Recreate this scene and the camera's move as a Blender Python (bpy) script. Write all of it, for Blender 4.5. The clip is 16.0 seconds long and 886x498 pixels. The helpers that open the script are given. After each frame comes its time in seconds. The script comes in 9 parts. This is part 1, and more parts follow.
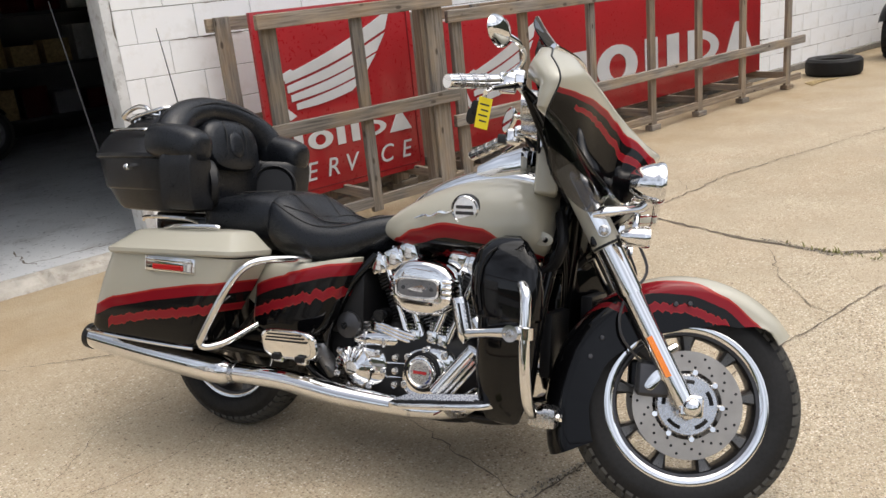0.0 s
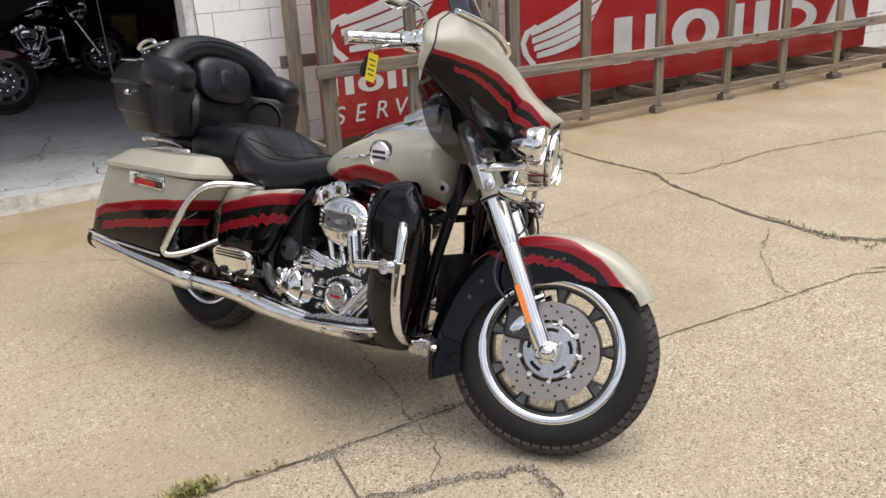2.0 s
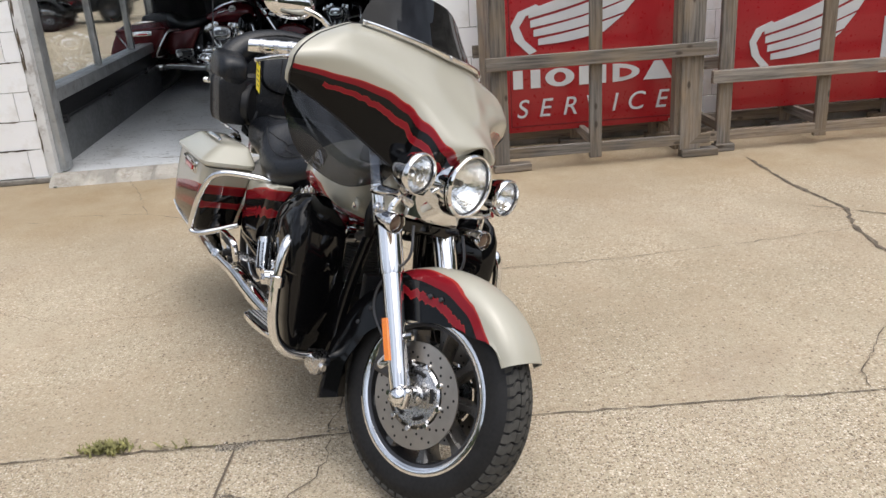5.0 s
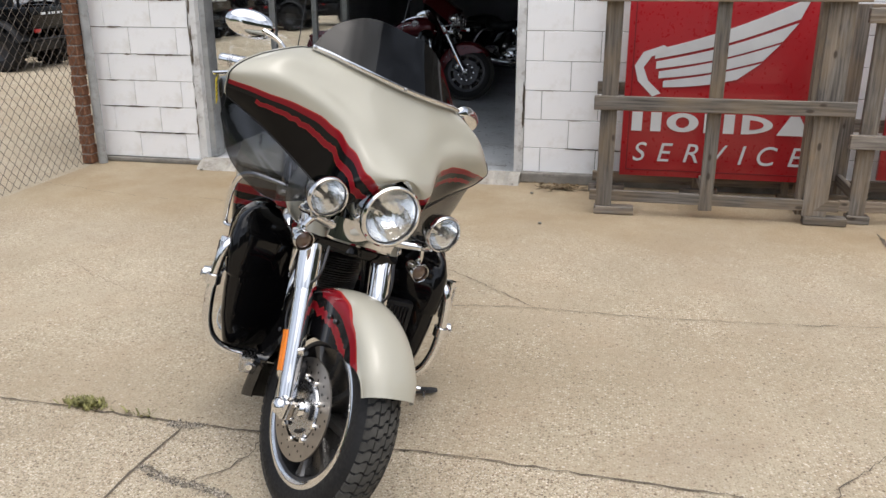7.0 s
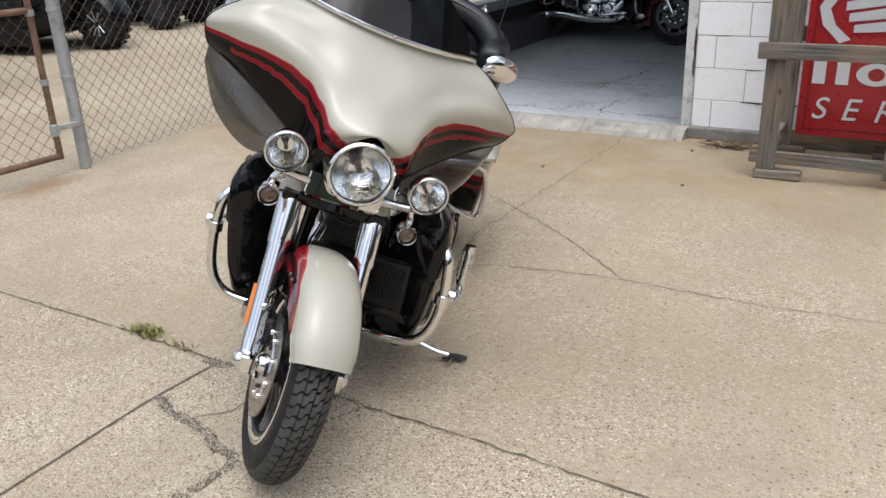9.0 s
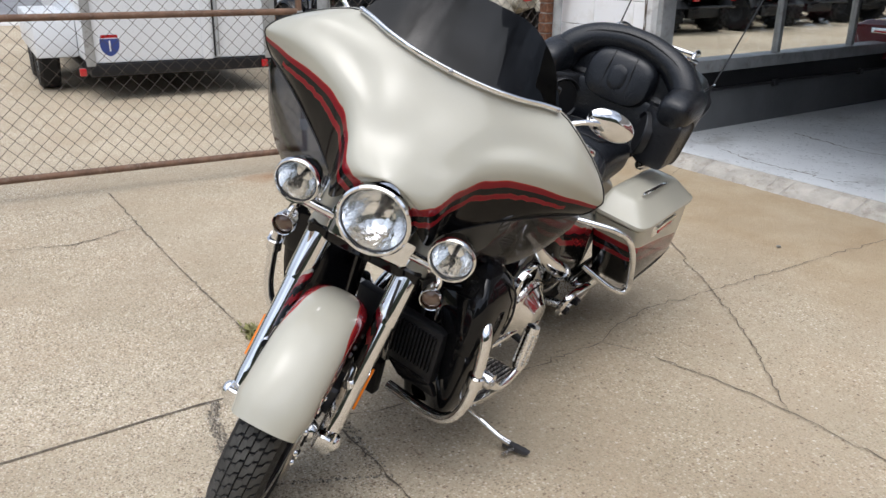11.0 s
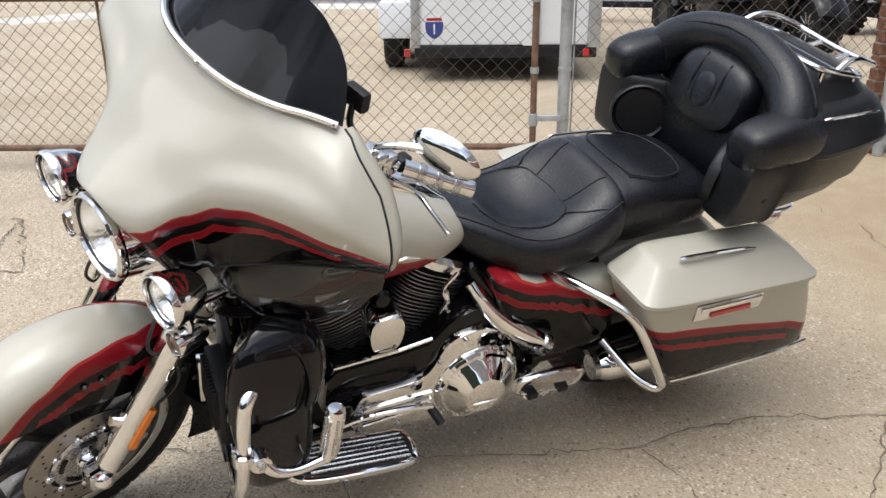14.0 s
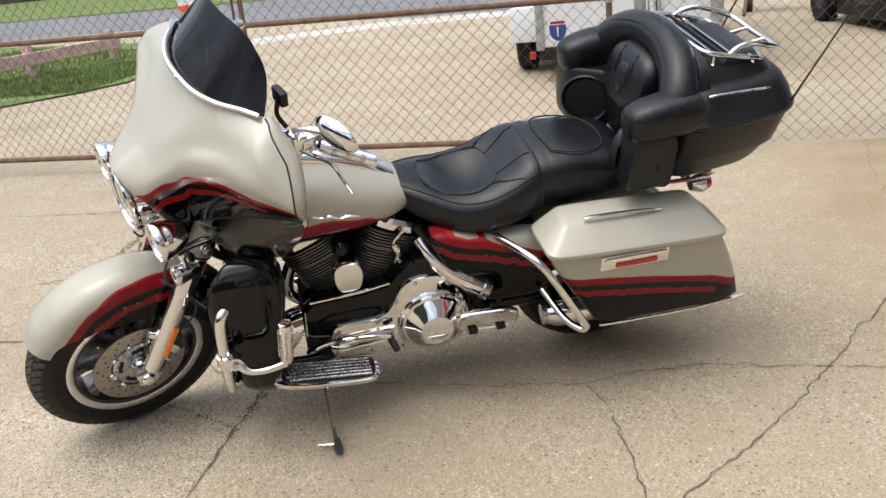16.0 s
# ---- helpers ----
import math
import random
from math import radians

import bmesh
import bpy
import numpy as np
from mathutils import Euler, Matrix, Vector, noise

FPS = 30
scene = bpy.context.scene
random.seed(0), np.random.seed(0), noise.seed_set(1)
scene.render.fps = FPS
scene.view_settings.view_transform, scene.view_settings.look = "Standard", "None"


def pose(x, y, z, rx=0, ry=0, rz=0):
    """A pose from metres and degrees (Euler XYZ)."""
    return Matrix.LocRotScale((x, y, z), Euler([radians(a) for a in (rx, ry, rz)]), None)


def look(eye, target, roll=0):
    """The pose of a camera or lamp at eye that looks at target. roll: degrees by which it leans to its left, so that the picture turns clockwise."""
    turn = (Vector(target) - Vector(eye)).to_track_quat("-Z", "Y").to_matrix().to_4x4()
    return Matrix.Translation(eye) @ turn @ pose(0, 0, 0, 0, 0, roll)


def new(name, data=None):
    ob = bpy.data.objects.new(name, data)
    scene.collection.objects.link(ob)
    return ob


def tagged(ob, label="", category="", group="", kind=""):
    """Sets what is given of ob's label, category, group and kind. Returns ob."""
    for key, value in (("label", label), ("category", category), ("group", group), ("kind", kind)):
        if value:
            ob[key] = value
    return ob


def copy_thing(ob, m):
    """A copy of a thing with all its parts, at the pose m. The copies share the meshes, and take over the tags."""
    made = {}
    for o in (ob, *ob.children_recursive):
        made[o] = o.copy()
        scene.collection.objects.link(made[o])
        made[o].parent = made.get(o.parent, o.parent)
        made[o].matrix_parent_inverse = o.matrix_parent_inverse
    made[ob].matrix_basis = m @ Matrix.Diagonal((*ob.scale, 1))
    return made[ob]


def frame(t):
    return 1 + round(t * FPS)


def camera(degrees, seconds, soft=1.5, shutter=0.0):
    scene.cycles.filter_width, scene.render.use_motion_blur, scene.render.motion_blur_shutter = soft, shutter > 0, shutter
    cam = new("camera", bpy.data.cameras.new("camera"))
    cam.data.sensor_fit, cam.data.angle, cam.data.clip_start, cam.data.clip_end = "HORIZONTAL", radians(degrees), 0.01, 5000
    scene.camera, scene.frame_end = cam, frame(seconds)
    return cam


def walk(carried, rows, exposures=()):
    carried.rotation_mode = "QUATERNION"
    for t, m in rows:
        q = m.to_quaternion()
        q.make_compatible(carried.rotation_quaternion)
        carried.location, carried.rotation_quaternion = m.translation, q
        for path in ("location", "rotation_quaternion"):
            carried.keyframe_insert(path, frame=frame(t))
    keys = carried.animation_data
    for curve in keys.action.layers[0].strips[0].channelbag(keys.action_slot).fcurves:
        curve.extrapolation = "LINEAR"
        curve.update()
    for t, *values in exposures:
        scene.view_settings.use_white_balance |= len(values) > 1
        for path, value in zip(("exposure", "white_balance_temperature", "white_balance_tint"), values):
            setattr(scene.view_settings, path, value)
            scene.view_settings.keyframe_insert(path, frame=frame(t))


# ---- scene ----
cam = camera(56.2, 16.0)
PATH = [
    (0, (-1.67, -1.975, 1.535), (-0.466, -0.498, 0.926), -5.8),
    (0.5, (-1.739, -2.198, 1.542), (-0.548, -0.72, 0.91), -6.7),
    (1, (-1.673, -2.427, 1.566), (-0.53, -0.91, 0.937), -6.1),
    (1.5, (-1.435, -2.629, 1.554), (-0.36, -1.067, 0.918), -3.5),
    (2, (-1.266, -2.594, 1.545), (-0.335, -0.968, 0.844), -3),
    (2.5, (-1.031, -2.636, 1.55), (-0.262, -0.945, 0.809), -3.8),
    (3, (-0.749, -2.79, 1.55), (-0.158, -1.02, 0.826), -4.2),
    (3.5, (-0.54, -2.709, 1.519), (-0.07, -0.9, 0.809), -3.8),
    (3.7, (-0.458, -2.642, 1.537), (-0.035, -0.825, 0.816), -3.4),
    (5.8, (0.535, -2.969, 1.559), (0.345, -1.095, 0.886), -4.3),
    (6, (0.66, -2.978, 1.564), (0.375, -1.111, 0.907), -3.8),
    (6.5, (0.879, -2.956, 1.567), (0.499, -1.092, 0.951), -1.3),
    (7, (0.977, -2.796, 1.561), (0.593, -0.94, 0.92), 0),
    (7.5, (1.225, -2.737, 1.56), (0.697, -0.92, 0.91), -2),
    (8, (1.475, -2.652, 1.575), (0.752, -0.906, 0.922), -4.3),
    (8.5, (1.546, -2.467, 1.54), (0.72, -0.799, 0.805), -3.4),
    (9, (1.665, -2.324, 1.537), (0.726, -0.727, 0.782), -2.4),
    (9.5, (1.916, -2.146, 1.54), (0.778, -0.67, 0.816), -3.1),
    (9.7, (1.965, -2.09, 1.538), (0.76, -0.662, 0.825), -2.5),
    (11.8, (2.01, -1.091, 1.487), (0.396, -0.139, 0.788), 3),
    (12, (1.968, -1.005, 1.49), (0.347, -0.069, 0.786), 3.9),
    (12.5, (1.982, -0.745, 1.466), (0.263, 0.008, 0.773), 3.4),
    (13, (2.008, -0.385, 1.461), (0.22, 0.191, 0.774), 2.1),
    (13.5, (1.927, -0.214, 1.447), (0.104, 0.198, 0.737), 1.5),
    (14, (1.966, 0.053, 1.433), (0.104, 0.192, 0.718), -0.5),
    (14.5, (2.064, 0.257, 1.443), (0.179, 0.174, 0.781), -3.2),
    (15, (2.351, 0.357, 1.471), (0.451, 0.257, 0.857), -2.2),
    (15.5, (2.503, 0.559, 1.491), (0.613, 0.409, 0.852), -2.3),
    (16, (2.512, 0.796, 1.47), (0.662, 0.462, 0.789), -5.8),
]
walk(cam, [(t, look(eye, target, roll)) for t, eye, target, roll in PATH], exposures=((0, 0.57, 6700, 10), (2.0, 0.53, 6750, 10), (3.5, 0.63, 6400, 10), (6.0, 0.42, 6450, 10), (9.5, 0.47, 6150, 10), (12.5, 0.58, 6100, 10), (14.5, 0.71, 6350, 10), (16, 0.65, 6450, 10)))

# ---- light ----
world = bpy.data.worlds.new("overcast_sky")
scene.world = world
world.use_nodes = True
wn = world.node_tree.nodes
sky = wn.new("ShaderNodeTexSky")
sky.sky_type = "NISHITA"
sky.sun_disc = False
sky.sun_elevation = radians(75)
sky.sun_rotation = radians(138)
sky.air_density = 1.0
sky.dust_density = 4.0
sky.ozone_density = 1.0
sky_soft = wn.new("ShaderNodeHueSaturation")      # a cloud cover takes most of the blue away
sky_soft.inputs["Saturation"].default_value = 0.50
world.node_tree.links.new(sky.outputs[0], sky_soft.inputs["Color"])
# broken cloud all over the sky
dirs = wn.new("ShaderNodeTexCoord")
cloud = wn.new("ShaderNodeTexNoise")
cloud.inputs["Scale"].default_value = 2.6
cloud.inputs["Detail"].default_value = 5.0
cloud.inputs["Roughness"].default_value = 0.55
world.node_tree.links.new(dirs.outputs["Generated"], cloud.inputs["Vector"])
tone = wn.new("ShaderNodeMapRange")
tone.inputs["From Min"].default_value, tone.inputs["From Max"].default_value = 0.36, 0.64
tone.inputs["To Min"].default_value, tone.inputs["To Max"].default_value = 0.55, 1.55
world.node_tree.links.new(cloud.outputs[0], tone.inputs["Value"])
clouded = wn.new("ShaderNodeVectorMath")
clouded.operation = "SCALE"
world.node_tree.links.new(sky_soft.outputs[0], clouded.inputs[0])
world.node_tree.links.new(tone.outputs[0], clouded.inputs["Scale"])
world.node_tree.links.new(clouded.outputs[0], wn["Background"].inputs["Color"])
wn["Background"].inputs["Strength"].default_value = 0.14
sun = new("sun", bpy.data.lights.new("sun", "SUN"))
sun.data.energy = 1.35
sun.data.angle = radians(85)
sun.data.color = (1.0, 0.975, 0.94)
sun.matrix_world = look((1.6, -1.8, 9.0), (0, 0, 0))


# ---- materials ----
def nodes_of(name):
    m = bpy.data.materials.new(name)
    m.use_nodes = True
    nt = m.node_tree
    return m, nt, nt.nodes["Principled BSDF"]


def add(nt, kind, **inputs):
    n = nt.nodes.new(kind)
    for k, v in inputs.items():
        n.inputs[k.replace("_", " ")].default_value = v
    return n


def link(nt, a, b):
    nt.links.new(a, b)


def coords(nt, scale=(1, 1, 1), kind="Object"):
    tc = nt.nodes.new("ShaderNodeTexCoord")
    mp = nt.nodes.new("ShaderNodeMapping")
    mp.inputs["Scale"].default_value = scale
    link(nt, tc.outputs[kind], mp.inputs["Vector"])
    return mp.outputs["Vector"]


def mixc(nt, fac, a, b, mode="MIX"):
    n = nt.nodes.new("ShaderNodeMix")
    n.data_type, n.blend_type = "RGBA", mode
    for sock, val in ((n.inputs[0], fac), (n.inputs[6], a), (n.inputs[7], b)):
        if isinstance(val, (int, float)):
            sock.default_value = val
        elif isinstance(val, tuple):
            sock.default_value = (*val[:3], 1)
        else:
            link(nt, val, sock)
    return n.outputs[2]


def ramp(nt, fac, *stops):
    n = nt.nodes.new("ShaderNodeValToRGB")
    e = n.color_ramp.elements
    while len(e) < len(stops):
        e.new(0.5)
    for el, (pos, c) in zip(e, stops):
        el.position, el.color = pos, (*((c, c, c) if isinstance(c, (int, float)) else c), 1)
    link(nt, fac, n.inputs[0])
    return n.outputs[0]


def noise_tex(nt, vec, scale, detail=4, rough=0.55, kind="ShaderNodeTexNoise"):
    n = add(nt, kind, Scale=scale)
    if kind == "ShaderNodeTexNoise":
        n.inputs["Detail"].default_value, n.inputs["Roughness"].default_value = detail, rough
    link(nt, vec, n.inputs["Vector"])
    return n


def bump(nt, bsdf, height, strength, dist=0.01):
    n = add(nt, "ShaderNodeBump", Strength=strength, Distance=dist)
    link(nt, height, n.inputs["Height"])
    link(nt, n.outputs[0], bsdf.inputs["Normal"])


def math_node(nt, op, a, b=0.0):
    n = nt.nodes.new("ShaderNodeMath")
    n.operation = op
    for sock, val in zip(n.inputs, (a, b)):
        if isinstance(val, (int, float)):
            sock.default_value = val
        else:
            link(nt, val, sock)
    return n.outputs[0]


def surface(name, colour, rough=0.5, metal=0.0, vary=0.12, big=3.0, fine=60.0, relief=0.0, coat=0.0, dirt=None, rough_vary=0.12, spec=0.5, relief_scale=None, per_object=0.0):
    """A plain finish with two scales of colour change, uneven gloss and a fine relief."""
    m, nt, b = nodes_of(name)
    v = coords(nt)
    n1, n2 = noise_tex(nt, v, big, 5), noise_tex(nt, v, fine, 3)
    c = mixc(nt, ramp(nt, n1.outputs[0], (0.3, 0.0), (0.7, 1.0)), tuple(x * (1 - vary) for x in colour), tuple(min(1, x * (1 + vary)) for x in colour))
    c = mixc(nt, 0.5 * vary, c, n2.outputs[0], "OVERLAY")
    if dirt:
        stain = noise_tex(nt, v, big * 2.3, 8, 0.7)
        c = mixc(nt, ramp(nt, stain.outputs[0], (0.52, 0.0), (0.72, 0.75)), c, dirt)
    if per_object:
        info = nt.nodes.new("ShaderNodeObjectInfo")
        c = mixc(nt, per_object, c, ramp(nt, info.outputs["Random"], (0.0, 0.25), (1.0, 0.75)), "OVERLAY")
    link(nt, c, b.inputs["Base Color"])
    b.inputs["Metallic"].default_value = metal
    link(nt, ramp(nt, n2.outputs[0], (0.3, max(0.02, rough - rough_vary)), (0.7, min(1, rough + rough_vary))), b.inputs["Roughness"])
    b.inputs["Coat Weight"].default_value = coat
    b.inputs["Specular IOR Level"].default_value = spec
    b.inputs["Coat Roughness"].default_value = 0.06
    if relief:
        n3 = noise_tex(nt, v, relief_scale or fine * 2, 4)
        bump(nt, b, n3.outputs[0], relief)
    return m


def make_concrete():
    """Old exposed-aggregate paving: tan paste, fine pebbles, dark stains and worn pale patches."""
    m, nt, b = nodes_of("exposed_aggregate_concrete")
    v = coords(nt)
    paste = noise_tex(nt, v, 0.55, 7, 0.62)
    patch = noise_tex(nt, v, 2.3, 6, 0.6)
    grit = noise_tex(nt, v, 160, 3, 0.65)
    peb = noise_tex(nt, v, 95, kind="ShaderNodeTexVoronoi")
    peb2 = noise_tex(nt, v, 62, kind="ShaderNodeTexVoronoi")
    peb3 = noise_tex(nt, v, 210, kind="ShaderNodeTexVoronoi")
    c = mixc(nt, ramp(nt, paste.outputs[0], (0.32, 0.0), (0.68, 1.0)), (0.340, 0.280, 0.192), (0.500, 0.434, 0.324))
    c = mixc(nt, ramp(nt, patch.outputs[0], (0.42, 0.0), (0.7, 0.55)), c, (0.40, 0.31, 0.21))
    sep = nt.nodes.new("ShaderNodeSeparateColor")
    link(nt, peb.outputs["Color"], sep.inputs[0])
    stone = ramp(nt, sep.outputs[0], (0.0, (0.10, 0.073, 0.05)), (0.3, (0.26, 0.195, 0.13)), (0.6, (0.52, 0.45, 0.34)), (1.0, (0.78, 0.71, 0.59)))
    shown = math_node(nt, "MULTIPLY", ramp(nt, peb.outputs["Distance"], (0.34, 1.0), (0.50, 0.0)), ramp(nt, noise_tex(nt, v, 1.6, 6).outputs[0], (0.34, 0.22), (0.62, 1.0)))
    place = nt.nodes.new("ShaderNodeSeparateXYZ")
    link(nt, coords(nt), place.inputs[0])
    # the slabs south of the long joint are older and show more stones
    old = math_node(nt, "MULTIPLY", math_node(nt, "LESS_THAN", math_node(nt, "ADD", place.outputs[1], math_node(nt, "MULTIPLY", place.outputs[0], 0.03)), -0.39), math_node(nt, "LESS_THAN", place.outputs[0], 2.5))
    shown = math_node(nt, "MULTIPLY", shown, math_node(nt, "ADD", 0.62, math_node(nt, "MULTIPLY", old, 0.38)))
    c = mixc(nt, shown, c, stone)
    sep2 = nt.nodes.new("ShaderNodeSeparateColor")
    link(nt, peb2.outputs["Color"], sep2.inputs[0])
    rare = math_node(nt, "MULTIPLY", ramp(nt, sep2.outputs[1], (0.74, 0.0), (0.78, 1.0)), ramp(nt, peb2.outputs["Distance"], (0.26, 0.85), (0.40, 0.0)))
    c = mixc(nt, rare, c, ramp(nt, sep2.outputs[0], (0.0, (0.12, 0.085, 0.06)), (0.5, (0.30, 0.22, 0.15)), (1.0, (0.70, 0.64, 0.54))))
    sep3 = nt.nodes.new("ShaderNodeSeparateColor")
    link(nt, peb3.outputs["Color"], sep3.inputs[0])
    lots = ramp(nt, noise_tex(nt, v, 2.6, 6, 0.6).outputs[0], (0.30, 0.35), (0.62, 1.0))
    shell = math_node(nt, "MULTIPLY", math_node(nt, "MULTIPLY", old, lots), math_node(nt, "MULTIPLY", ramp(nt, sep3.outputs[0], (0.70, 0.0), (0.74, 1.0)), ramp(nt, peb3.outputs["Distance"], (0.30, 0.9), (0.50, 0.0))))
    c = mixc(nt, shell, c, (0.80, 0.74, 0.62))
    pits = math_node(nt, "MULTIPLY", ramp(nt, sep3.outputs[2], (0.86, 0.0), (0.90, 0.62)), math_node(nt, "ADD", 0.55, math_node(nt, "MULTIPLY", old, 0.45)))
    c = mixc(nt, pits, c, (0.085, 0.062, 0.045))
    pale = ramp(nt, grit.outputs[0], (0.60, 0.0), (0.72, 0.45))
    c = mixc(nt, pale, c, (0.66, 0.61, 0.52))
    edge = math_node(nt, "ADD", place.outputs[1], math_node(nt, "MULTIPLY", noise_tex(nt, v, 1.4, 5, 0.6).outputs[0], 1.1))
    smooth_zone = math_node(nt, "MULTIPLY", ramp(nt, math_node(nt, "MULTIPLY", edge, 0.2), (0.46, 0.0), (0.60, 0.80)), math_node(nt, "GREATER_THAN", place.outputs[0], -3.3))
    tan = mixc(nt, ramp(nt, noise_tex(nt, v, 1.9, 6, 0.65).outputs[0], (0.35, 0.0), (0.65, 1.0)), (0.335, 0.245, 0.140), (0.455, 0.375, 0.255))
    tan = mixc(nt, ramp(nt, noise_tex(nt, v, 120, 3).outputs[0], (0.35, 0.35), (0.62, 0.0)), tan, (0.25, 0.185, 0.115))
    c = mixc(nt, smooth_zone, c, tan)
    broad = noise_tex(nt, v, 0.8, 7, 0.68)
    c = mixc(nt, ramp(nt, broad.outputs[0], (0.36, 0.34), (0.58, 0.0)), c, (0.285, 0.225, 0.155))
    oil = noise_tex(nt, v, 1.1, 4, 0.5)
    c = mixc(nt, ramp(nt, oil.outputs[0], (0.60, 0.0), (0.75, 0.25)), c, (0.25, 0.205, 0.16))
    # rust washed down from the gate's hinge
    far = nt.nodes.new("ShaderNodeVectorMath")
    far.operation = "DISTANCE"
    link(nt, coords(nt, (1, 0.42, 1)), far.inputs[0])
    far.inputs[1].default_value = (-3.12, 0.33, 0)
    ragged = math_node(nt, "ADD", far.outputs["Value"], math_node(nt, "MULTIPLY", noise_tex(nt, v, 9, 6, 0.65).outputs[0], 0.22))
    c = mixc(nt, ramp(nt, ragged, (0.14, 0.65), (0.27, 0.0)), c, (0.26, 0.135, 0.062))
    link(nt, c, b.inputs["Base Color"])
    b.inputs["Roughness"].default_value = 0.88
    b.inputs["Specular IOR Level"].default_value = 0.25
    h = math_node(nt, "ADD", math_node(nt, "MULTIPLY", peb.outputs["Distance"], -0.8), grit.outputs[0])
    bump(nt, b, h, 0.8, 0.006)
    return m


def make_wood():
    """Weathered grey softwood; the grain runs along the local x of each board."""
    m, nt, b = nodes_of("weathered_softwood")
    info = nt.nodes.new("ShaderNodeObjectInfo")
    tc = nt.nodes.new("ShaderNodeTexCoord")
    off = nt.nodes.new("ShaderNodeVectorMath")
    off.operation = "ADD"
    link(nt, tc.outputs["Object"], off.inputs[0])
    rnd = math_node(nt, "MULTIPLY", info.outputs["Random"], 37.0)
    link(nt, rnd, off.inputs[1])
    mp = nt.nodes.new("ShaderNodeMapping")
    mp.inputs["Scale"].default_value = (1.2, 26, 26)
    link(nt, off.outputs[0], mp.inputs["Vector"])
    grain = noise_tex(nt, mp.outputs[0], 2.2, 6, 0.65)
    mp2 = nt.nodes.new("ShaderNodeMapping")
    mp2.inputs["Scale"].default_value = (2.5, 7, 7)
    link(nt, off.outputs[0], mp2.inputs["Vector"])
    blot = noise_tex(nt, mp2.outputs[0], 1.0, 5, 0.6)
    c = mixc(nt, ramp(nt, grain.outputs[0], (0.3, 0.0), (0.72, 1.0)), (0.050, 0.043, 0.037), (0.300, 0.268, 0.232))
    c = mixc(nt, ramp(nt, blot.outputs[0], (0.42, 0.0), (0.75, 0.65)), c, (0.33, 0.235, 0.135))
    c = mixc(nt, 0.6, c, ramp(nt, info.outputs["Random"], (0.0, 0.22), (1.0, 0.70)), "OVERLAY")
    fresh = mixc(nt, ramp(nt, grain.outputs[0], (0.3, 0.0), (0.7, 1.0)), (0.16, 0.10, 0.055), (0.40, 0.29, 0.175))
    c = mixc(nt, ramp(nt, math_node(nt, "FRACT", math_node(nt, "MULTIPLY", info.outputs["Random"], 7.3)), (0.62, 0.0), (0.98, 0.60)), c, fresh)
    mp3 = nt.nodes.new("ShaderNodeMapping")
    mp3.inputs["Scale"].default_value = (5, 11, 11)
    link(nt, off.outputs[0], mp3.inputs["Vector"])
    knots = noise_tex(nt, mp3.outputs[0], 1.0, kind="ShaderNodeTexVoronoi")
    c = mixc(nt, ramp(nt, knots.outputs["Distance"], (0.09, 0.85), (0.16, 0.0)), c, (0.045, 0.032, 0.022))
    link(nt, c, b.inputs["Base Color"])
    b.inputs["Roughness"].default_value = 0.85
    bump(nt, b, grain.outputs[0], 0.45, 0.004)
    return m


def make_graphic(name, body, flake):
    """Factory two-tone paint. UV: u along the part, v metres above the line where the body colour ends."""
    m, nt, b = nodes_of(name)
    tc = nt.nodes.new("ShaderNodeTexCoord")
    sep = nt.nodes.new("ShaderNodeSeparateXYZ")
    link(nt, tc.outputs["UV"], sep.inputs[0])
    u, v = sep.outputs[0], sep.outputs[1]
    wav = add(nt, "ShaderNodeTexNoise", Scale=34.0, Detail=3.0)
    wav.noise_dimensions = "1D"
    link(nt, u, wav.inputs["W"])
    rag = math_node(nt, "ADD", v, math_node(nt, "MULTIPLY", math_node(nt, "SUBTRACT", wav.outputs[0], 0.5), 0.022))

    def band(src, lo, hi):
        return math_node(nt, "MULTIPLY", math_node(nt, "GREATER_THAN", src, lo), math_node(nt, "LESS_THAN", src, hi))
    fl = noise_tex(nt, coords(nt), 900, 2)
    cream = mixc(nt, math_node(nt, "MULTIPLY", fl.outputs[0], 0.35), body, flake)
    red, dark = (0.200, 0.009, 0.015), (0.0025, 0.0025, 0.003)
    c = mixc(nt, math_node(nt, "LESS_THAN", v, 0.0), cream, dark)
    c = mixc(nt, band(v, -0.028, 0.0), c, red)
    c = mixc(nt, band(v, -0.0045, 0.0), c, (0.33, 0.03, 0.025))
    c = mixc(nt, band(v, -0.052, -0.028), c, (0.008, 0.0075, 0.0075))
    runs = math_node(nt, "SUBTRACT", 1.0, math_node(nt, "ADD", band(u, 10.415, 15.0), band(u, 17.0, 19.70)))   # the lower stripe stops short of wing tips and bag tails
    c = mixc(nt, math_node(nt, "MULTIPLY", runs, band(rag, -0.075, -0.053)), c, red)
    edge = math_node(nt, "ADD", band(rag, -0.0555, -0.053), band(rag, -0.075, -0.0725))
    c = mixc(nt, math_node(nt, "MULTIPLY", runs, edge), c, (0.27, 0.022, 0.02))
    link(nt, c, b.inputs["Base Color"])
    is_body = math_node(nt, "GREATER_THAN", v, 0.0)
    link(nt, math_node(nt, "MULTIPLY", is_body, 0.0), b.inputs["Metallic"])
    link(nt, math_node(nt, "ADD", math_node(nt, "MULTIPLY", is_body, 0.42), 0.06), b.inputs["Roughness"])
    b.inputs["Specular IOR Level"].default_value = 0.22
    link(nt, math_node(nt, "MULTIPLY", is_body, 0.9), b.inputs["Coat Weight"])
    b.inputs["Coat Roughness"].default_value = 0.05
    return m


